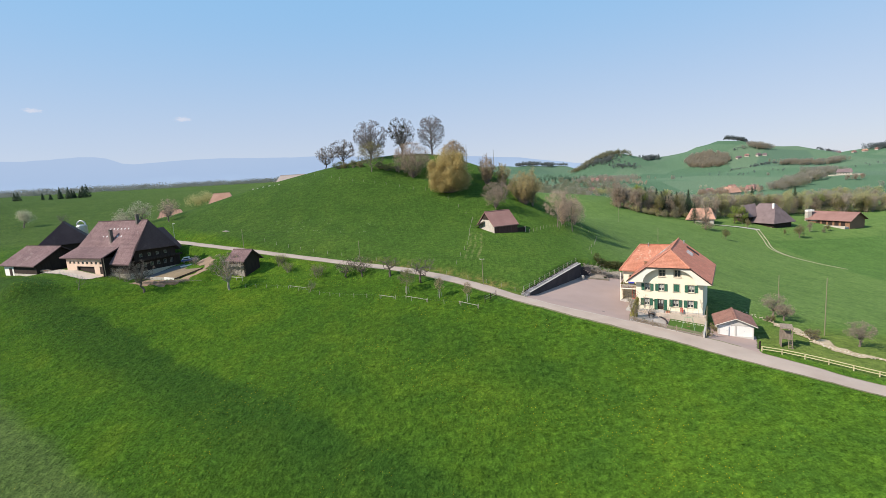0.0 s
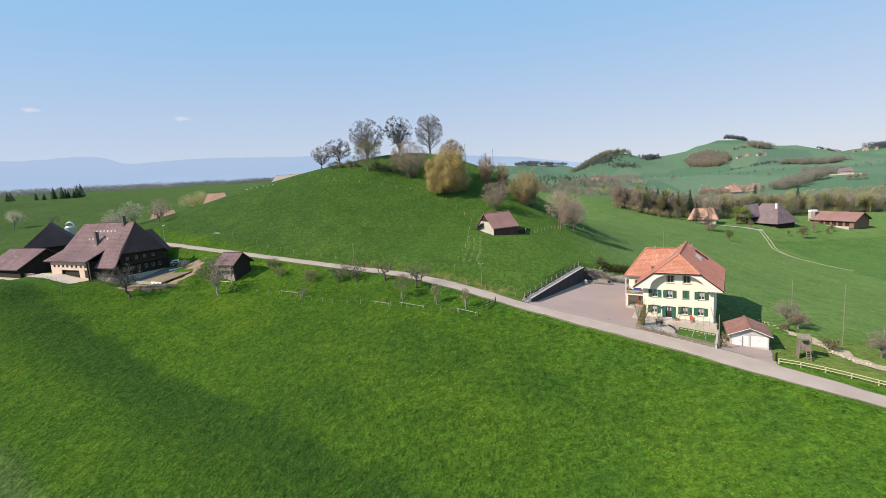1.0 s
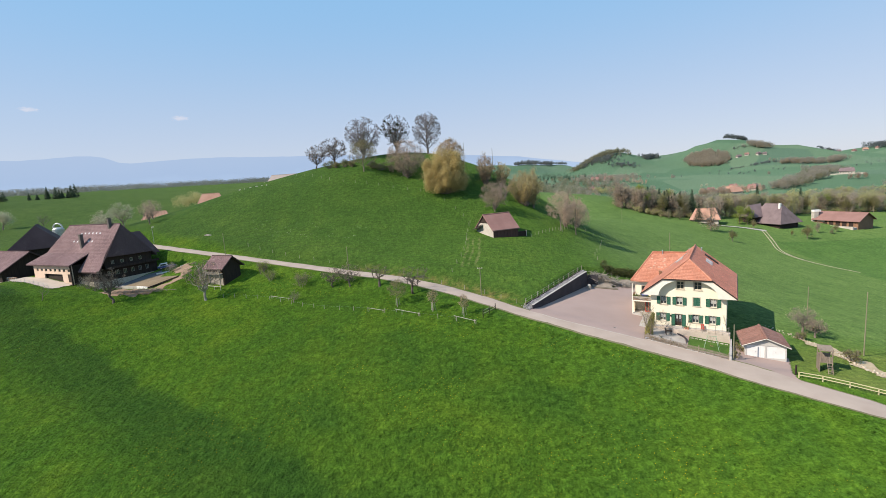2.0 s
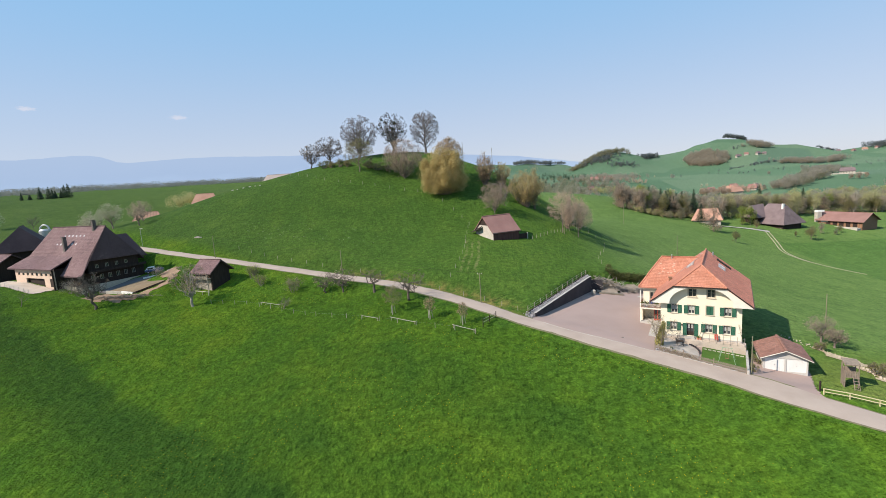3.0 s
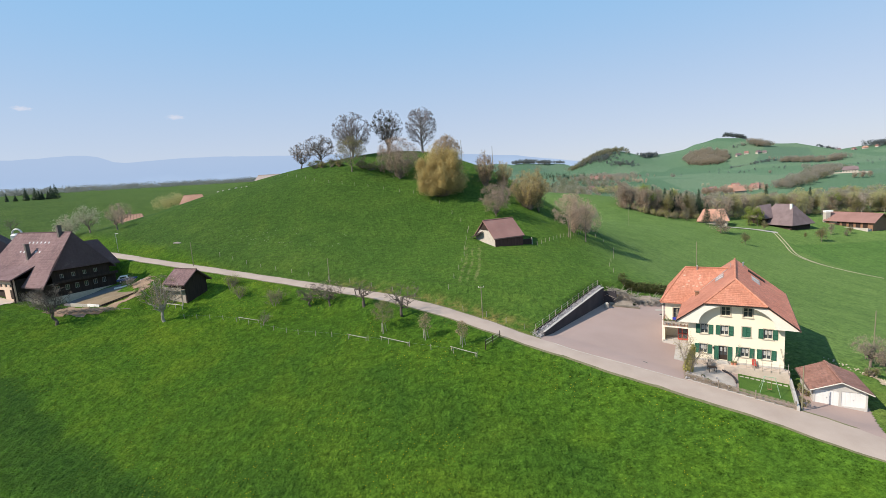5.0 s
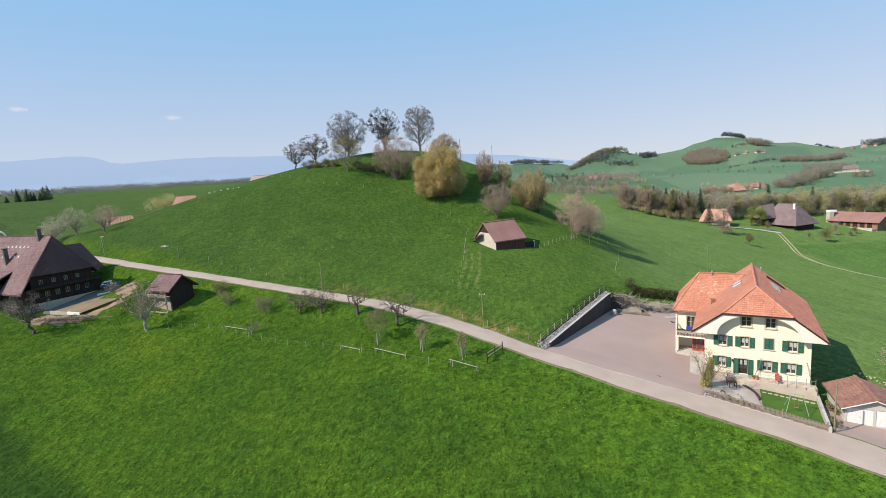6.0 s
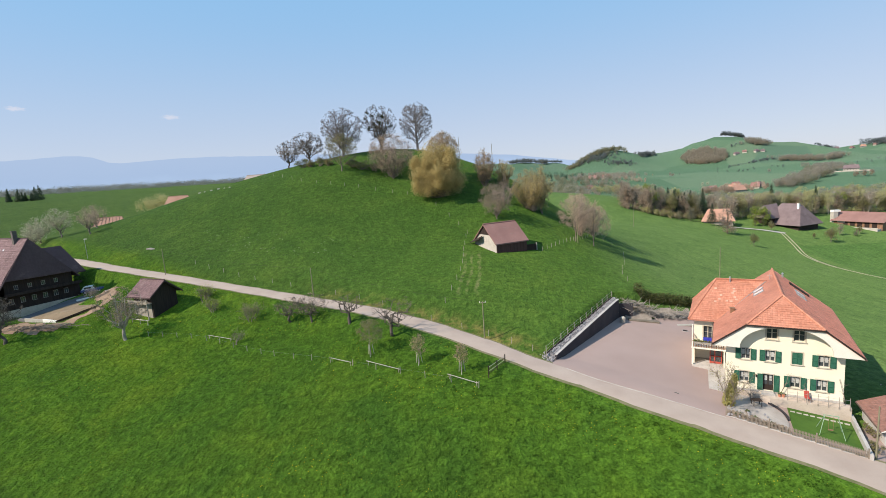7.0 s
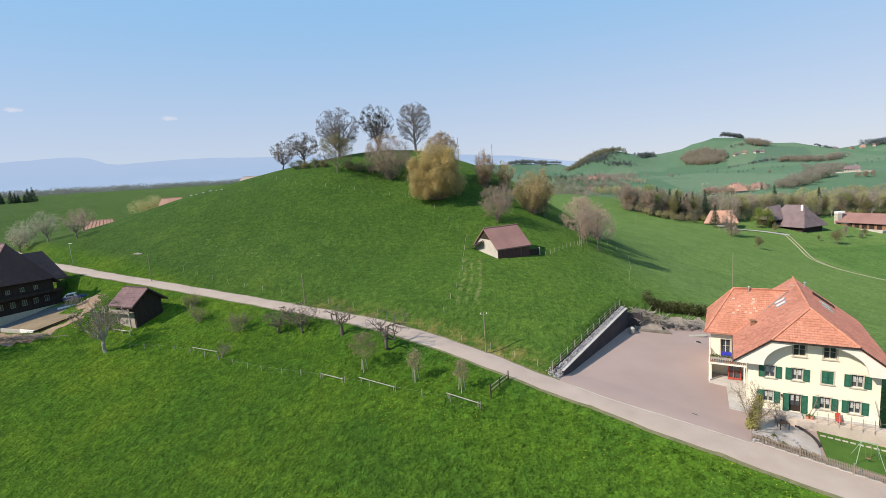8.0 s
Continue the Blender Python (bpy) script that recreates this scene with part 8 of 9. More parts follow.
bush("shrub", 62.0, 90.0, "low grey-green shrub among the boulders", 170, (1.4, 1.2, 1.8), OLIVE_LEAF, 500, 0.18, lobes=8)
# shrubs on the hill crest
SHRUB_GREEN = leaf_material("dull_shrub_leaves", (0.10, 0.14, 0.04), (0.22, 0.27, 0.09), 0.5)
for x, y, size, seed, mat in ((-44.5, 195.6, 2.6, 171, SHRUB_GREEN), (-41.4, 193.8, 2.2, 172, OLIVE_LEAF), (-38.2, 192.4, 2.8, 173, SHRUB_GREEN), (-35.0, 191.0, 2.2, 174, OLIVE_LEAF), (-26.6, 188.8, 2.4, 177, SHRUB_GREEN), (-23.6, 187.8, 2.8, 178, OLIVE_LEAF),
                              (-20.4, 188.2, 2.2, 179, SHRUB_GREEN)):
    bush("crest_shrub", x, y, "low tangled shrub on the hill crest", seed, (size * 1.3, size, size), mat, 1500, 0.17, lobes=12, group="crest shrubs")
# climber and bush at the garden corner, rose stems by the wall
gx1, gy1 = from_house(-5.5, -4.6)
shrub = tree("garden_shrub", gx1, gy1, "tall upright yellow-olive shrub at the garden corner", 181, 5.6, 4.8, 0.05, ((9, 0.28, 22, 0.2), (5, 0.45, 32, 0.2), (4, 0.5, 42, 0.2)), stems=5, leaf=OLIVE_LEAF, leaves=1100, leaf_size=0.11, scatter=0.3, category="shrub")
quad_part("lower_leaves", leaf_shell(np.random.default_rng(8), [(0.1 * k, 0.12 * (k % 3) - 0.1, 0.5 + 0.42 * k, 0.75 - 0.05 * k, 0.7 - 0.05 * k, 0.6) for k in range(8)], 5200, 0.15, 0.2, 1.0), STRAW_GREEN, shrub, "dense yellow-olive leaves")
gx1, gy1 = from_house(-3.2, -2.0)
tree("garden_tree", gx1, gy1, "low bare flat-crowned garden tree", 183, 2.2, 1.3, 0.09, ((8, 1.2, 62, 0.5), (5, 0.6, 45, 0.2), (4, 0.5, 45, 0.2)), rise=0.02)
for hx, hy, seed in ((-0.2, -0.35, 185), (2.6, -0.3, 187), (6.0, -0.3, 189)):
    wx, wy = from_house(hx, hy)
    tree("climbing_rose", wx, wy, "thin climbing rose stems trained up the wall", seed, 3.2, 2.6, 0.035, ((5, 0.4, 26, 0.3), (3, 0.5, 34, 0.3)), z=-0.12, category="climber", group="climbing roses", wander=0.12)
for hx, hy, seed in ((-4.4, -7.0, 191), (-2.9, -7.2, 193), (-1.2, -7.0, 195), (-3.6, -5.4, 196)):
    wx, wy = from_house(hx, hy)
    bush("garden_plant", wx, wy, "small green perennial in the garden bed", seed, (0.45, 0.45, 0.6), GREEN_LEAF, 160, 0.13, lobes=5, group="garden plants")
for k in range(15):
    wx, wy = from_house(-5.4 + 0.38 * k + 0.1 * (k % 3), -7.25 - 0.05 * k + 0.45 * (k % 2))
    bush("dry_perennial", wx, wy, "dry rust-brown perennial stalks behind the picket fence", 300 + k, (0.34, 0.34, 0.55), STRAW if k % 3 else FAR_TWIG, 130, 0.12, lobes=4, group="dry perennials")
gx1, gy1 = from_house(7.3, -7.2)
bush("garden_hedge", gx1, gy1, "low sparse shrub between garden wall and garage", 197, (0.6, 1.0, 1.3), OLIVE_LEAF, 420, 0.14, lobes=9)
gx1, gy1 = from_house(7.6, -3.0)
bush("garden_hedge", gx1, gy1, "low sparse shrub between garden wall and garage", 198, (0.6, 1.6, 1.2), OLIVE_LEAF, 420, 0.14, lobes=9)


# ---------------------------------------------------------------- the next farms
def far_windows(b, n, x0, dx, z, y):
    for k in range(n):
        part("window", boxes((x0 + k * dx, x0 + k * dx + 1.1, y - 0.08, y, z, z + 1.4)), GLASS, b)


FAR_ROOF = surface("grey_brown_roof", (0.115, 0.083, 0.087), (0.20, 0.15, 0.154), 0.25, 2.5, 0.85, 0.05, stain=(0.21, 0.165, 0.165))
FADED_ORANGE = surface("faded_orange_roof", (0.34, 0.18, 0.13), (0.46, 0.27, 0.20), 0.2, 2, 0.85, 0.02)
FAR_RED = surface("dull_red_roof", (0.19, 0.10, 0.085), (0.275, 0.155, 0.135), 0.15, 2, 0.8, 0.02)
east_farm = barn_house("east_farmhouse", pose(224.5, 349.5, -20.2, 0, 0, -70), "large dark farmhouse with a grey-brown hipped roof", 23, 17, 5.4, 10.4, 2.0, WOOD_DARK, FAR_ROOF, "farmhouse", hip=7.5, base=5)
part("wing_roof", slabs(0.3, [(-9.5, 0.0, 16.0), (-9.5, -12.6, 15.4), (-2.0, -14.0, 7.4), (-2.0, -5.0, 7.4)], [(-9.5, 0.0, 16.0), (-9.5, -12.6, 15.4), (-17.5, -14.0, 7.4), (-17.5, 0.0, 7.4)], [(-9.5, -12.6, 15.4), (-2.0, -14.0, 7.4), (-17.5, -14.0, 7.4)]), FAR_ROOF, east_farm, "grey-brown roof of the long wing")
part("wing_wall", boxes((-16.0, -4.2, -12.6, -6.0, -5.0, 8.0)), WOOD_DARK, east_farm, "dark boarded wing under deep eaves")
part("chimney", boxes((5.6, 6.8, -2.6, -1.4, 9.5, 16.4)), WHITE, east_farm, "white plastered chimney")
part("stone_base", boxes((-10.6, 10.6, -8.65, -8.5, -4.0, 0.3), (10.5, 10.65, -8.5, 8.5, -4.0, 0.3)), DULL_WHITE, east_farm, "pale stone base")
for k in range(4):
    part("window", boxes((10.5, 10.6, -6 + k * 3.4, -4.9 + k * 3.4, 0.6, 1.9)), GLASS, east_farm)
east_house = barn_house("east_house", pose(178, 350.0, -14.4, 0, 0, -30), "small farmhouse with an orange tiled roof", 16.5, 11, 3.8, 5.8, 1.4, DULL_WHITE, FADED_ORANGE, "house", hip=3.5, base=3)
far_windows(east_house, 4, -5, 2.6, 1.2, -5)
long_barn = barn_house("long_barn", pose(275.5, 353, ground_at(270, 347) + 0.3, 0, 0, -66), "long low barn with a dull red roof", 27, 17, 4.4, 4.6, 1.5, TIMBER, FAR_RED, "barn", base=4)
part("white_board", boxes((-11.5, -7, -8.7, -8.55, 2.6, 3.8)), WHITE, long_barn, "pale board on the barn wall")
part("low_wall", boxes((-14, 13, -13.0, -12.4, -2.5, 0.5)), DULL_WHITE, long_barn, "pale low yard wall")
part("yard_slab", boxes((-14, 13, -12.4, -8.5, -3.0, -0.3)), CONCRETE, long_barn, "pale concrete barn yard")
for k in range(5):
    part("doorway", boxes((-8 + k * 4.0, -5.4 + k * 4.0, -8.62, -8.52, 0, 3.2)), WOOD_DARK, long_barn)
tower = thing("feed_silo", pose(263.5, 363.5, -22.0), "pale square feed silo beside the barn", "silo")
part("shaft", boxes((-1.5, 1.5, -1.5, 1.5, 0, 8.6)), DULL_WHITE, tower)
part("head", boxes((-1.6, 3.2, -1.5, 1.5, 8.6, 9.8)), WHITE, tower, "white head house")

TRACK = surface("dusty_track", (0.24, 0.22, 0.13), (0.37, 0.34, 0.23), 0.4, 8, 0.95, 0.02, stain=(0.12, 0.15, 0.05))
# gravel drive and wheel tracks over the east meadow
drive = glide([(206, 331, 0), (201, 319.5, 0), (190.4, 296, 0), (179.8, 273, 0), (177.8, 256, 0), (183.4, 245.5, 0), (193, 236.5, 0)], 3.0)
for off in (-0.95, 0.95):
    run = drive.copy()
    way = np.gradient(run[:, :2], axis=0)
    way /= np.linalg.norm(way, axis=1)[:, None]
    run[:, 0] += way[:, 1] * off
    run[:, 1] -= way[:, 0] * off
    run[:, 2] = ground_height(run[:, 0], run[:, 1]) + 0.16
    road_sheet("farm_track", run, 0.6, TRACK, "pale gravel wheel track over the meadow", 0.02, 0.0)
lane = glide([(172, 335, 0), (182, 337, 0), (196, 334, 0), (206, 327, 0)], 3.0)
lane[:, 2] = ground_height(lane[:, 0], lane[:, 1]) + 0.2
road_sheet("farm_lane", lane, 5.0, CONCRETE, "pale gravel lane before the east farm", 0.03, 0.0)

# roofs that look over the hill
barn_house("hidden_farmhouse", pose(-137.6, 279, 20.6, 0, 0, 20), "farmhouse with a tan tiled roof behind the hill", 13, 10, 3.0, 5.6, 1.0, DULL_WHITE, FADED_ORANGE, "farmhouse", hip=3, base=5)
barn_house("hidden_barn", pose(-99, 294, 25.5, 0, 0, 8), "broad barn with a faded pinkish roof behind the hill", 22, 18, 3.5, 8.5, 1.5, WOOD_DARK, surface("faded_pink_roof", (0.29, 0.235, 0.215), (0.40, 0.335, 0.31), 0.1, 1.5, 0.85, 0.02), "barn", hip=5, base=6)
low_barn = barn_house("low_barn", pose(-138.6, 229.0, ground_at(-138.6, 229.0) - 1.2, 0, 0, 24), "low field barn with a ribbed tan roof", 10.5, 8, 1.0, 3.4, 0.8, WOOD_DARK, FADED_ORANGE, "barn", hip=1.8, base=2.5)
for k in range(9):
    x = -5.6 + k * 1.4
    tubes("roof_batten", [((x, -4.7, 0.65), (x * 0.82, -0.2, 4.55), 0.09, 0.09)], EARTH, low_barn, 4)
for k, (x, y) in enumerate(((-80.5, 197.8), (-77.6, 196.8), (-74.5, 195.6), (-72.0, 194.6), (-69.6, 193.4), (-83.0, 199.0))):
    s = thing("limestone_block", pose(x, y, ground_at(x, y), 0, 0, 30 * k), "white limestone block lying on the crest", "boulder", group="crest boulders")
    bm = bmesh.new()
    bmesh.ops.create_icosphere(bm, subdivisions=2, radius=1)
    for v in bm.verts:
        v.co = Vector((v.co.x * 1.3, v.co.y, v.co.z * 0.7 + 0.2)) * (0.26 + 0.08 * (k % 3)) * (1 + 0.35 * noise.noise(v.co * 1.6 + Vector((k, 2, 0))))
    part("stone", bm, PALE_RAIL, s)

# haze over the far woods is mixed into these lighter, greyer leaf colours
FAR_OLIVE = leaf_material("hazed_olive_wood", (0.28, 0.27, 0.17), (0.38, 0.36, 0.235), 0.75, 0.16)
FAR_GREY = leaf_material("hazed_bare_wood", (0.40, 0.345, 0.265), (0.52, 0.455, 0.36), 0.75, 0.16)
FAR_WOOD = leaf_material("hazed_wood", (0.19, 0.205, 0.195), (0.255, 0.27, 0.255), 0.75, 0.16)
FAR_RUST = leaf_material("hazed_rusty_buds", (0.40, 0.30, 0.22), (0.53, 0.41, 0.31), 0.75, 0.28)
EDGE_BROWN = leaf_material("hazed_brown_twigs", (0.35, 0.275, 0.205), (0.47, 0.385, 0.295), 0.5, 0.5)
BELT_LEAF = leaf_material("hazed_olive_buds", (0.37, 0.345, 0.155), (0.51, 0.48, 0.235), 0.55, 0.5)
# ---------------------------------------------------------------- woods
def crown_lobes(rng, x, y, z, h, w, pointed):
    """Eggs that make up one tree's crown, h high and w wide from its middle."""
    if pointed:
        return [(x, y, z + h * f, w * (1.05 - f), w * (1.05 - f), h * 0.16) for f in (0.2, 0.38, 0.56, 0.74, 0.9)]
    out = [(x, y, z + h * 0.56, w * 0.8, w * 0.8, h * 0.42)]
    for _ in range(5):
        a, q = rng.uniform(0, 6.283), rng.uniform(0.3, 0.62)
        out.append((x + w * q * math.cos(a), y + w * q * math.sin(a), z + h * rng.uniform(0.36, 0.82), w * 0.46, w * 0.46, h * 0.2))
    return out


def wood(name, label, places, high, seed, material, quads=90, pointed=False, spread=0.42, bold=1.0):
    """A wood as a mass of crowns, each of many leaf clumps turned outwards."""
    rng = np.random.default_rng(seed)
    P = np.array(places, float)
    Z = ground_height(P[:, 0], P[:, 1])
    runs = []
    for (x, y), z in zip(P, Z):
        h = high * rng.uniform(0.65, 1.25)
        runs.append(leaf_shell(rng, crown_lobes(rng, x, y, z - h * 0.08, h, h * spread * rng.uniform(0.8, 1.2), pointed), int(quads * 1.35), high * 0.086 * bold, 0.55, 0.45))
    return tagged(quad_part(name, np.concatenate(runs), material, None), label, "woodland", kind="stuff")


def along(points, count, wide, seed):
    rng = random.Random(seed)
    run = glide([(x, y, 0) for x, y in points], 5.0)
    return [(p[0] + rng.gauss(0, wide), p[1] + rng.gauss(0, wide)) for p in (run[rng.randrange(len(run))] for _ in range(count))]


def inside_egg(cx, cy, rx, ry, count, seed):
    rng, out = random.Random(seed), []
    while len(out) < count:
        a, b = rng.uniform(-1, 1), rng.uniform(-1, 1)
        if a * a + b * b < 1:
            out.append((cx + a * rx, cy + b * ry))
    return out


def turned_egg(cx, cy, rx, ry, turn, count, seed):
    c, s = math.cos(radians(turn)), math.sin(radians(turn))
    return [(cx + c * x - s * y, cy + s * x + c * y) for x, y in inside_egg(0, 0, rx, ry, count, seed)]


# the wood's edge behind the east farms: trees one by one
def edge_proto(seed, leaf, label, kind="round", bark=None, count=2600):
    rng, prng = np.random.default_rng(seed), random.Random(seed)
    t = thing("woodland_tree", pose(0, 0, 0), label, "tree", group="woodland edge trees")
    lobes = []
    if kind == "pointed":
        lobes = crown_lobes(rng, 0, 0, 0.4, 12.4, 3.6, True)
    elif kind == "tall":
        for k in range(17):
            z = prng.uniform(2.0, 11.2)
            r = 0.9 + 1.1 * math.sin((z - 0.8) / 11.4 * 3.0)
            a, q = prng.uniform(0, 6.283), prng.uniform(0.4, 1.7)
            lobes.append((q * math.cos(a), q * math.sin(a), z, r, r, r * 1.15))
    else:
        for k in range(20):
            a, q, z = prng.uniform(0, 6.283), prng.uniform(0.3, 2.9), prng.uniform(1.7, 10.2)
            q *= math.sqrt(max(0.1, 1 - ((z - 5.2) / 5.6) ** 2))
            r = prng.uniform(1.2, 2.0)
            lobes.append((q * math.cos(a), q * math.sin(a), z, r, r, r * 0.95))
    sticks = [((0, 0, -0.5), (prng.uniform(-0.3, 0.3), prng.uniform(-0.3, 0.3), 9.5), 0.26, 0.08)]
    if kind != "pointed":
        sticks += [((0, 0, prng.uniform(2.0, 5.5)), (c[0], c[1], c[2] + 0.4), 0.11, 0.04) for c in lobes]
        for c in lobes:
            for _ in range(5):
                d = Vector((prng.gauss(0, 1), prng.gauss(0, 1), abs(prng.gauss(0.4, 0.8)))).normalized() * c[3] * prng.uniform(0.8, 1.15)
                sticks.append((Vector(c[:3]) - Vector((0, 0, 0.4)), Vector(c[:3]) + d, 0.035, 0.015))
    tubes("trunk", sticks, bark or BARK, t, 3)
    quad_part("crown", leaf_shell(rng, lobes, int(count * 0.62), 0.52, 0.3, 0.9, slim=0.38), leaf, t)
    return t


PROTOS = [edge_proto(1, EDGE_BROWN, "bare grey-brown tree at the wood's edge", count=1500), edge_proto(2, OLIVE_LEAF, "olive budding tree at the wood's edge"),
          edge_proto(3, FRESH_LEAF, "fresh green tree at the wood's edge", count=3400), edge_proto(4, CONIFER, "dark conifer at the wood's edge", "pointed", count=3400),
          edge_proto(5, FAR_RUST, "rusty brown budding tree at the wood's edge", count=2400), edge_proto(6, BELT_LEAF, "tall pale-stemmed budding tree in the wood", "tall", PALE_BARK, 1500),
          edge_proto(7, EDGE_BROWN, "tall bare pale-stemmed tree in the wood", "tall", PALE_BARK, 900), edge_proto(8, FAR_OLIVE, "dark olive tree at the wood's edge", count=2800)]
erng = random.Random(77)
spots = []
for x, y in along([(124, 363), (132, 361), (144, 359), (156, 361), (170, 370)], 34, 2.6, 5) + along([(132, 386), (146, 382), (162, 380), (182, 378)], 40, 5, 4):
    kinds = (8, 0.5, 0.3, 0, 6, 0, 0, 0) if x < 137 else (2, 3, 6, 0.4, 2, 0, 0, 1) if x < 147 else (1.5, 4, 0.6, 1.6, 0.6, 0, 0, 6)
    spots.append((x, y, erng.choices(range(8), kinds)[0], erng.uniform(1.05, 1.5)))
for x, y in along([(196, 374), (214, 380), (236, 388), (270, 402), (320, 420), (400, 446)], 125, 5.0, 6):
    spots.append((x, y, erng.choices(range(8), (1.2, 2, 1, 0.25, 0.8, 8, 4, 0.6))[0], erng.uniform(1.2, 1.65)))
spots += [(x, y, p, s) for x, y, p, s in ((190, 362, 0, 1.2), (197, 368, 0, 1.25), (186, 371, 0, 1.3), (204, 372, 1, 1.2), (176, 366, 3, 1.3), (170, 364, 7, 1.25), (161, 352, 7, 0.85), (152, 349, 7, 0.6), (146, 347, 1, 0.5),
                                         (168, 339, 3, 1.15), (200, 347, 2, 1.25), (205.5, 346.5, 2, 1.1), (200, 331, 1, 0.6), (155.4, 276, 1, 0.62), (220, 309.5, 1, 0.9), (238, 326, 0, 0.7), (246, 324, 7, 0.4),
                                         (253, 330, 1, 0.5), (228, 320, 0, 0.4), (215, 316, 1, 0.35))]
spots += [(160, 307.5, 4, 1.45)]
used = set()
for k, (x, y, pick, s) in enumerate(spots):
    m = pose(x, y, ground_at(x, y), 0, 0, erng.uniform(0, 360)) @ Matrix.Diagonal((s, s, s * erng.uniform(0.9, 1.1), 1))
    if pick in used:
        copy_thing(PROTOS[pick], m).matrix_basis = m
    else:
        used.add(pick)
        PROTOS[pick].matrix_basis = m

wood("understorey", "brown undergrowth at the wood's edge", along([(122, 359), (134, 357), (146, 355), (158, 358), (170, 366)], 60, 1.8, 81), 4.6, 82, EDGE_BROWN, 60)
wood("understorey", "olive undergrowth at the wood's edge", along([(128, 358), (146, 355), (166, 362), (196, 370), (236, 384), (270, 398), (320, 416), (400, 442)], 190, 2.4, 83), 5.4, 84, BELT_LEAF, 60)
wood("understorey", "brown undergrowth at the wood's edge", along([(196, 371), (236, 385), (270, 399), (320, 417), (400, 443)], 130, 2.4, 85), 5.2, 86, EDGE_BROWN, 60)
wood("valley_wood", "bare brown woodland in the valley", along([(190, 470), (260, 500), (340, 520), (460, 560)], 150, 26, 8), 12, 9, FAR_GREY, 110)
wood("valley_wood", "olive budding woodland in the valley", along([(180, 480), (260, 505), (340, 530), (470, 560)], 120, 28, 10), 12, 11, BELT_LEAF, 110)
wood("valley_wood", "dark mixed woodland in the valley", along([(60, 560), (120, 700), (190, 800), (250, 1000)], 210, 34, 12), 13, 13, FAR_OLIVE, 110)
wood("valley_wood", "grey woodland in the valley", along([(90, 620), (160, 760), (260, 900), (380, 1150), (430, 1350)], 230, 34, 56), 13, 57, FAR_GREY, 110)
wood("valley_wood", "olive trees before the distant village", inside_egg(262, 790, 40, 30, 46, 58), 12, 59, BELT_LEAF, 120)
wood("valley_wood", "bluish conifers across the valley", along([(40, 640), (130, 880), (240, 1100), (330, 1400)], 90, 45, 14), 14, 15, CONIFER, 70, True, 0.3)
wood("hill_wood", "wooded crest of the far knoll", along([(440, 1790), (500, 1775), (545, 1760), (600, 1745)], 190, 13, 16), 19, 17, FAR_OLIVE, 110)
wood("hill_wood", "dark trees along the far knoll", along([(470, 1760), (520, 1720), (545, 1700)], 70, 13, 18), 17, 19, FAR_WOOD, 110)
wood("hill_wood", "clump below the far knoll", along([(540, 1650), (590, 1622)], 34, 8, 60), 14, 61, FAR_WOOD, 110)
wood("hill_wood", "leafless copse on the far slope", turned_egg(773, 1518, 34, 98, 6, 260, 20), 22, 21, FAR_GREY, 120, spread=0.34)
wood("hill_wood", "small wood on the far summit", along([(886, 1612), (910, 1600), (928, 1588)], 70, 6, 22), 15, 23, FAR_WOOD, 110)
wood("hill_wood", "leafless clump below the far summit", along([(884, 1475), (902, 1462), (918, 1462)], 55, 9, 62), 18, 63, FAR_GREY, 110)
wood("hill_wood", "low bushes below the far summit", along([(838, 1492), (852, 1486), (870, 1480)], 16, 4, 64), 7, 65, FAR_WOOD, 90)
wood("hill_wood", "wood along the far ridge", along([(655, 1720), (690, 1745), (715, 1750)], 80, 8, 24), 15, 25, FAR_WOOD, 110)
wood("hill_wood", "leafless wood climbing a far gully", along([(446, 688), (492, 716), (548, 760), (610, 830), (680, 905)], 230, 9, 26), 14, 27, FAR_GREY, 110)
wood("hill_wood", "olive trees in the far gully", along([(470, 694), (540, 752), (640, 860), (690, 915)], 70, 10, 66), 13, 67, FAR_OLIVE, 110)
wood("hill_wood", "hedge wood across the far fields", along([(868, 1296), (895, 1272), (925, 1250)], 95, 9, 28), 16, 29, FAR_GREY, 110)
wood("hill_wood", "hedge wood across the far fields", along([(945, 1255), (975, 1272), (1006, 1288)], 60, 7, 68), 16, 69, FAR_GREY, 110)
wood("hill_wood", "thin hedge over the far slope", along([(800, 1331), (830, 1328), (858, 1322)], 40, 3, 70), 8, 71, FAR_WOOD, 90)
wood("hill_wood", "thin hedge over the far slope", along([(749, 1342), (768, 1336), (780, 1330)], 18, 3, 72), 6, 73, FAR_WOOD, 90)
wood("hill_wood", "single trees on the far slope", [(755, 1078), (760, 1084), (766, 1080), (772, 1088), (640, 1010), (520, 1180), (850, 1335), (856, 1328)], 13, 74, FAR_GREY, 120)
wood("hill_wood", "far copse on the ridge", inside_egg(325, 2190, 62, 36, 110, 30), 20, 31, FAR_WOOD, 100)
wood("hill_wood", "far copse on the ridge", inside_egg(408, 2170, 26, 26, 44, 32), 20, 33, FAR_WOOD, 100)
wood("hill_wood", "far copse on the ridge", inside_egg(465, 2185, 30, 24, 30, 75), 15, 76, FAR_WOOD, 100)
wood("hill_wood", "far trees along the eastern ridge", along([(1085, 1490), (1130, 1478)], 36, 5, 34), 9, 35, FAR_WOOD, 100)
wood("hill_wood", "dark wood on the eastern ridge", along([(1250, 1490), (1300, 1470), (1380, 1470), (1460, 1480)], 240, 16, 36), 19, 37, FAR_WOOD, 100)
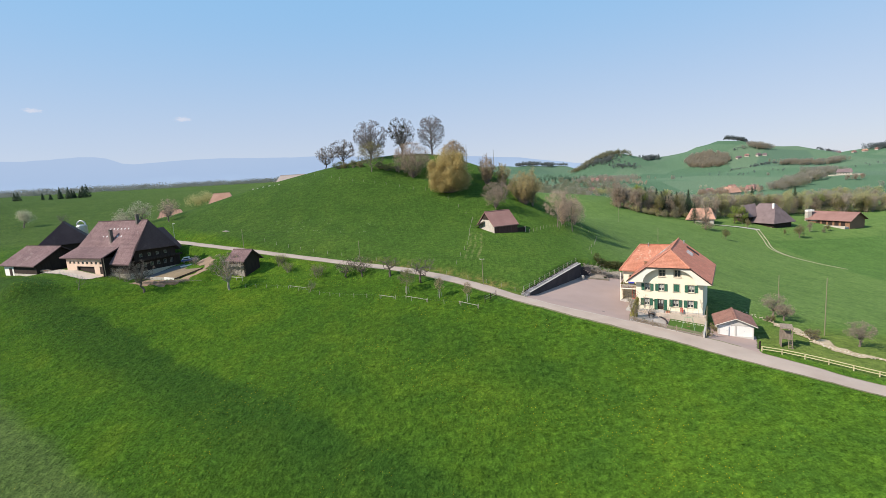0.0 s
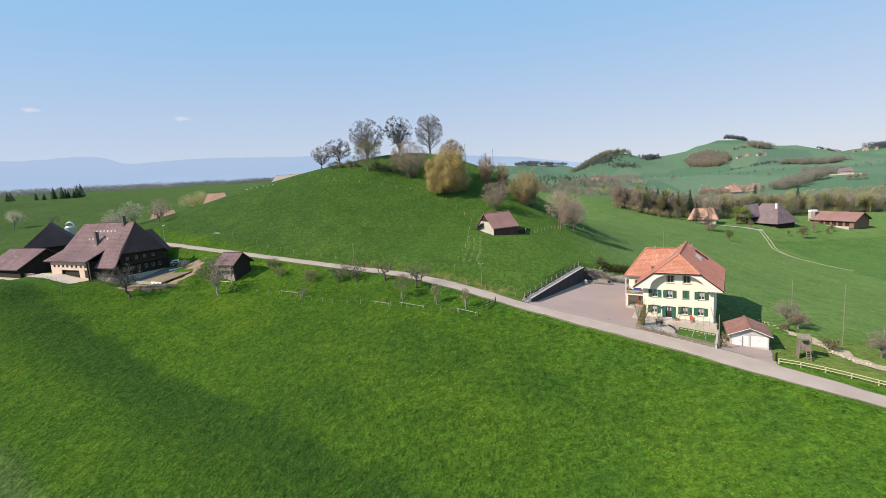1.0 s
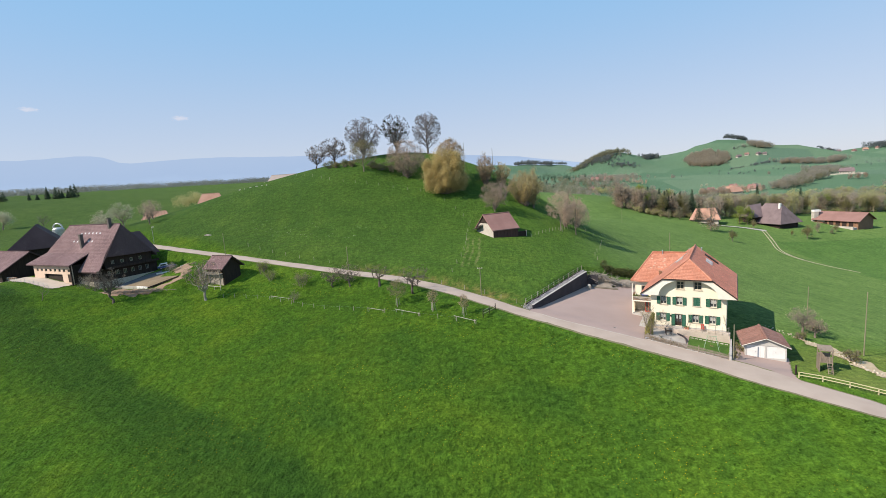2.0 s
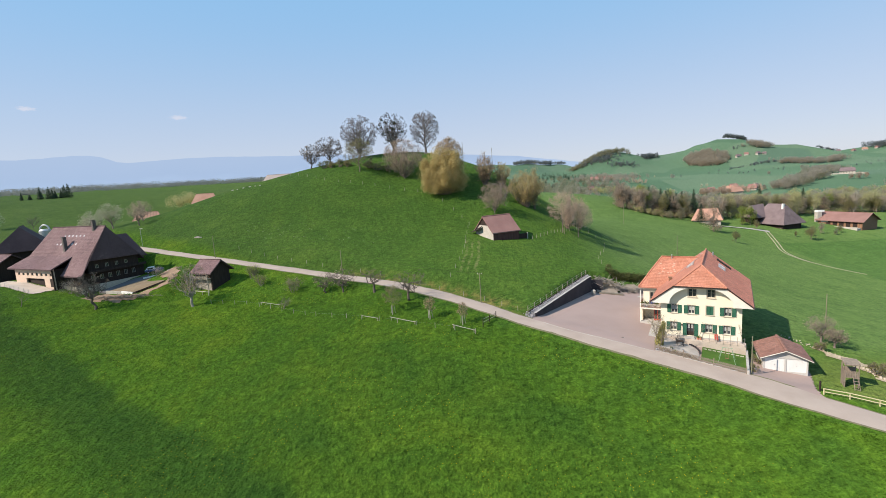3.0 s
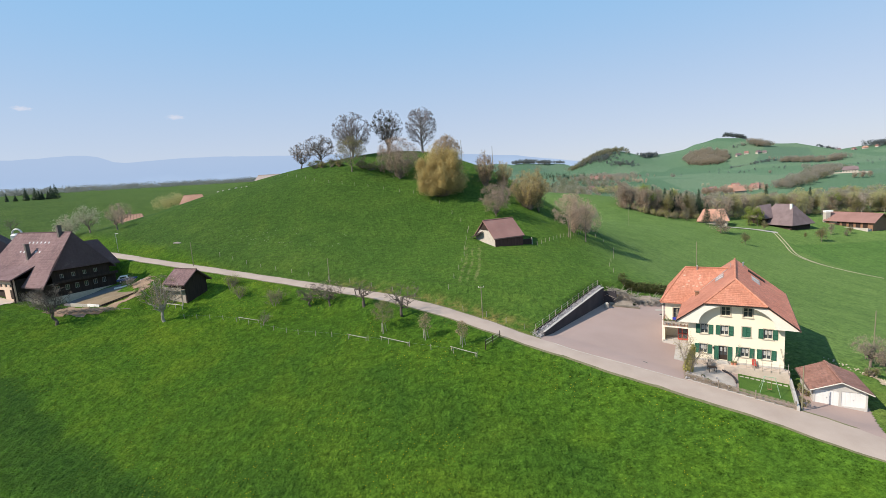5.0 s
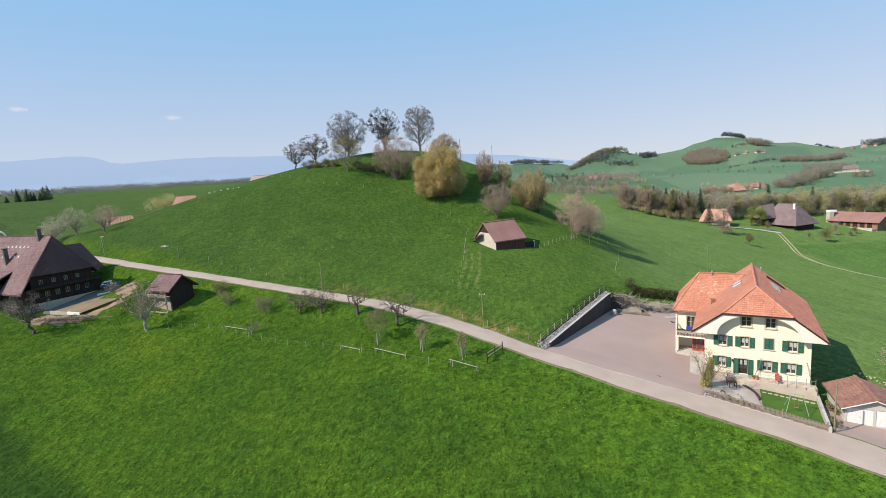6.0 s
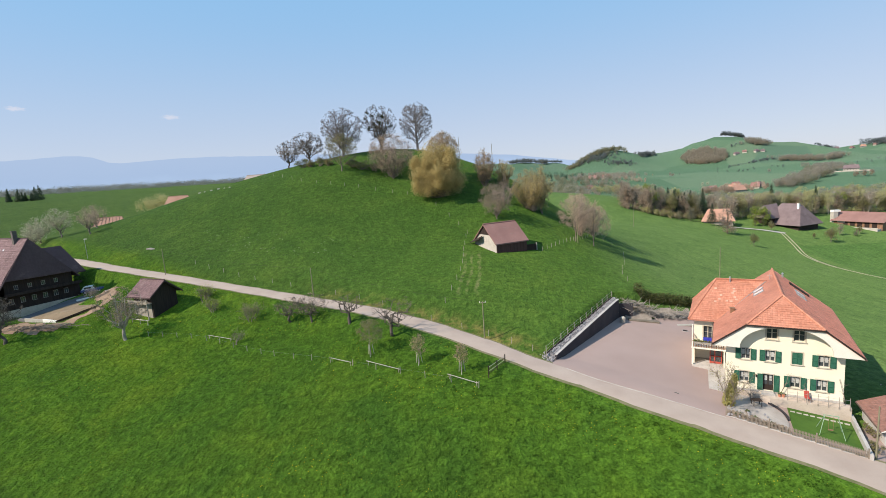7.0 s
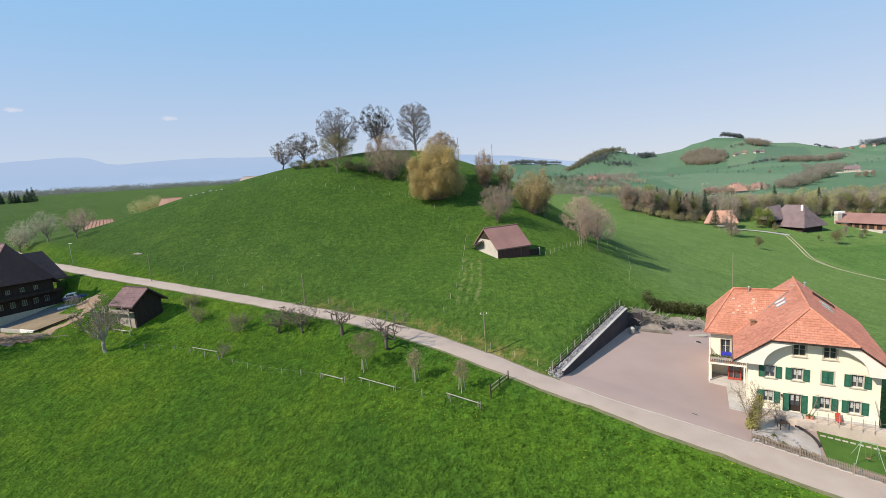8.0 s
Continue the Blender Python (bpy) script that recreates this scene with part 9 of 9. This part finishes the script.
wood("west_wood", "dark distant forest belt", along([(-1500, 1250), (-1050, 1180), (-880, 1300), (-700, 1500), (-480, 1700)], 560, 46, 38), 19, 39, FAR_WOOD, quads=48, spread=0.75, bold=1.5)
wood("west_wood", "brownish distant forest belt", along([(-1250, 1000), (-900, 1150), (-650, 1350), (-430, 1500)], 240, 50, 40), 12, 41, FAR_WOOD, quads=48, spread=0.8, bold=1.5)
wood("conifer_clump", "clump of dark conifers on the west field edge", [(-327, 383), (-324, 388), (-323, 393), (-321, 388), (-318, 393), (-316, 398), (-315, 393)], 10, 43, CONIFER, 500, True, 0.34, 0.8)
wood("conifer_clump", "single dark conifers on the west field edge", [(-348, 364), (-346, 365), (-335, 375), (-332, 379)], 7, 45, CONIFER, 500, True, 0.34, 0.8)
wood("hidden_trees", "budding trees round the hidden farm", inside_egg(-152, 282, 7, 5, 10, 46), 9, 47, BELT_LEAF, 420, bold=0.45)
wood("hidden_trees", "brown twiggy trees behind the hill", along([(-120, 320), (-95, 325), (-70, 330)], 16, 5, 48), 9, 49, FAR_GREY, 400, bold=0.45)

# ---------------------------------------------------------------- villages


def village_house(x, y, turn, lx, ly, roof_mat, label, storey=3.4, steep=0.5):
    """A small distant house with its windows and chimney."""
    shrink = 0.66 if y > 1200 else 0.85
    lx, ly = lx * shrink, ly * shrink
    b = barn_house("village_house", pose(x, y, ground_at(x, y), 0, 0, turn), label, lx, ly, storey, ly * steep, 1.0, DULL_WHITE, roof_mat, "house", hip=ly * 0.18, base=4, group="village houses")
    n = max(2, int(lx / 3.5))
    far_windows(b, n, -lx / 2 + 1.2, (lx - 2.2) / n, 1.2, -ly / 2)
    part("chimney", boxes((lx * 0.2, lx * 0.2 + 0.9, -0.2, 0.7, storey + ly * steep - 1.2, storey + ly * steep + 1.3)), DULL_WHITE, b)
    return b


ORANGE_LABEL, BROWN_LABEL = "distant village house with a faded orange roof", "distant village house with a brown roof"
for x, y, turn, lx, ly, mat, label in ((396, 700, 12, 21, 13, FADED_ORANGE, ORANGE_LABEL), (404, 726, -25, 13, 10, FADED_ORANGE, ORANGE_LABEL), (418, 742, 20, 15, 10, FADED_ORANGE, ORANGE_LABEL), (430, 716, -40, 13, 11, FAR_RED, BROWN_LABEL),
                                       (441, 728, 15, 12, 9, FAR_ROOF, BROWN_LABEL), (426, 756, -10, 13, 10, FAR_RED, BROWN_LABEL), (374, 722, 30, 11, 9, FAR_ROOF, BROWN_LABEL), (384, 740, -20, 12, 9, FAR_RED, BROWN_LABEL),
                                       (275, 965, -15, 19, 12, FAR_RED, BROWN_LABEL), (303, 970, 10, 20, 12, FAR_RED, BROWN_LABEL), (292, 990, 35, 13, 10, FADED_ORANGE, ORANGE_LABEL), (234, 842, 25, 15, 11, FAR_RED, BROWN_LABEL),
                                       (822, 1432, 10, 22, 12, FAR_ROOF, BROWN_LABEL), (840, 1425, -30, 16, 11, FAR_RED, BROWN_LABEL), (863, 1408, 20, 18, 12, FAR_ROOF, BROWN_LABEL), (875, 1400, -20, 14, 10, FAR_ROOF, BROWN_LABEL),
                                       (1120, 1490, 15, 16, 12, FAR_RED, BROWN_LABEL), (1145, 1486, -20, 15, 12, FAR_ROOF, BROWN_LABEL), (1185, 1480, 25, 18, 12, FAR_RED, BROWN_LABEL), (1212, 1474, -10, 18, 12, FADED_ORANGE, ORANGE_LABEL),
                                       (1240, 1466, 30, 16, 12, FAR_RED, BROWN_LABEL), (1270, 1460, 0, 15, 12, FAR_ROOF, BROWN_LABEL)):
    village_house(x, y, turn, lx, ly, mat, label)
far_barn = village_house(612, 778, -38, 22, 12, FAR_ROOF, "distant long barn with whitewashed walls and a grey-brown roof", 4.6, 0.42)
part("low_wall", boxes((-20, 22, -14, -13.4, -2, 1.0)), DULL_WHITE, far_barn, "pale yard wall")
wood("village_trees", "blossoming and bare trees between village houses", inside_egg(408, 716, 52, 30, 56, 50), 9, 51, PINK_LEAF, 120)
wood("village_trees", "brown bare trees before the village", inside_egg(372, 700, 22, 16, 26, 77), 11, 78, FAR_RUST, 120)
wood("village_trees", "bare trees between distant houses", inside_egg(280, 975, 50, 26, 46, 52), 10, 53, FAR_GREY, 120)
wood("village_trees", "grey blossoming trees beside the valley village", along([(320, 950), (345, 930), (350, 900)], 18, 7, 79), 8, 80, PINK_LEAF, 120)
wood("field_trees", "white-blossoming bushes on the far fields", [(336, 925), (353, 936), (340, 940), (518, 1275), (411, 822), (418, 818), (540, 735), (640, 840)], 7, 81, BLOSSOM, 160)
wood("field_trees", "rusty tree clump beside the far barn", [(566, 700), (572, 706), (562, 708), (578, 702)], 11, 82, FAR_RUST, 200)
wood("field_trees", "single trees dotted over the far fields", inside_egg(760, 1190, 240, 150, 26, 54), 7, 55, FAR_WOOD, 100)

# ---------------------------------------------------------------- the distant mountain chain and thin clouds
def far_backdrop():
    m, nt, b, where = start_material("haze_glow_mountains", 1.0, 0, 0)
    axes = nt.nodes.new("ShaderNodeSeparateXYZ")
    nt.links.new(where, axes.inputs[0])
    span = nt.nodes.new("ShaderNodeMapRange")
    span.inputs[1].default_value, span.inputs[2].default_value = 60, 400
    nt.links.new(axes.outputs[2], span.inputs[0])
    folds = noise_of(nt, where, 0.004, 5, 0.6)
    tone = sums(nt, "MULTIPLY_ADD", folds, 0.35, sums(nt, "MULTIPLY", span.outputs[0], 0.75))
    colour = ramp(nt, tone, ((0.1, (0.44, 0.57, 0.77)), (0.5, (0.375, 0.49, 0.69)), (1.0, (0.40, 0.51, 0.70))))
    # haze and daylight on the chain are put into this blue glow
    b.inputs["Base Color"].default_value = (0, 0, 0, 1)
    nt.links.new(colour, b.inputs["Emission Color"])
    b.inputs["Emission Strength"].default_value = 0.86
    crest = glide([(-4300, 2000, 400), (-3650, 2700, 385), (-3203, 3317, 372), (-2825, 3646, 389), (-2626, 3793, 327), (-2190, 4062, 353), (-1800, 4250, 342), (-1277, 4437, 326), (-600, 4560, 290), (0, 4600, 250), (511, 4592, 207), (860, 4540, 150), (1143, 4477, 101), (1500, 4350, 60)], 60)
    verts, faces = [], []
    for k, (x, y, z) in enumerate(crest):
        z += 9 * noise.noise(Vector((x * 0.004, y * 0.004, 0))) + 4 * noise.noise(Vector((x * 0.015, y * 0.015, 3)))
        verts += [(x, y, -120), (x * 0.985, y * 0.985, z * 0.5), (x, y, z)]
    for k in range(len(crest) - 1):
        a = 3 * k
        faces += [(a, a + 3, a + 4, a + 1), (a + 1, a + 4, a + 5, a + 2)]
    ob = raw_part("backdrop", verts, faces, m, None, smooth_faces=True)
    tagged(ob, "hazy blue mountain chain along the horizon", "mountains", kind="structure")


far_backdrop()


def cloud(x, y, z, w, h, seed):
    """A thin far wisp of cloud, ragged and see-through towards its rim."""
    m, nt, b, where = start_material("glow_cloud", 1.0, 0, 0)
    b.inputs["Base Color"].default_value = (0.0, 0.0, 0.0, 1)
    # an even glow stands in for sunlight on the wisp
    b.inputs["Emission Color"].default_value, b.inputs["Emission Strength"].default_value = (0.72, 0.66, 0.68, 1), 1.0
    size = nt.nodes.new("ShaderNodeMapping")
    size.inputs["Scale"].default_value = (1 / w, 0, 1 / h)
    nt.links.new(where, size.inputs["Vector"])
    length = nt.nodes.new("ShaderNodeVectorMath")
    length.operation = "LENGTH"
    nt.links.new(size.outputs[0], length.inputs[0])
    rim = sums(nt, "SUBTRACT", 1.0, length.outputs["Value"])
    rag = noise_of(nt, size.outputs[0], 2.2 + 0.3 * seed, 5, 0.65, 0.5)
    thin = sums(nt, "MULTIPLY_ADD", rim, 0.9, sums(nt, "MULTIPLY_ADD", rag, 1.3, -0.95))
    limit = nt.nodes.new("ShaderNodeClamp")
    limit.inputs["Max"].default_value = 0.42
    nt.links.new(thin, limit.inputs["Value"])
    nt.links.new(limit.outputs[0], b.inputs["Alpha"])
    ring = [(w * math.cos(2 * math.pi * k / 32), 0, h * math.sin(2 * math.pi * k / 32)) for k in range(32)]
    ob = raw_part("cloud", [(0, -h * 0.3, 0)] + ring, [(0, k + 1, (k + 1) % 32 + 1) for k in range(32)], m, None, smooth_faces=True)
    ob.matrix_basis = pose(x, y, z, 0, 0, math.degrees(math.atan2(-x, y)))
    return tagged(ob, "thin white wisp of cloud above the mountains", "cloud", group="thin clouds", kind="structure")


cloud(-2990, 3350, 714, 90, 30, 3)
cloud(-3180, 3160, 700, 130, 32, 5)
cloud(-2220, 3890, 664, 100, 34, 4)
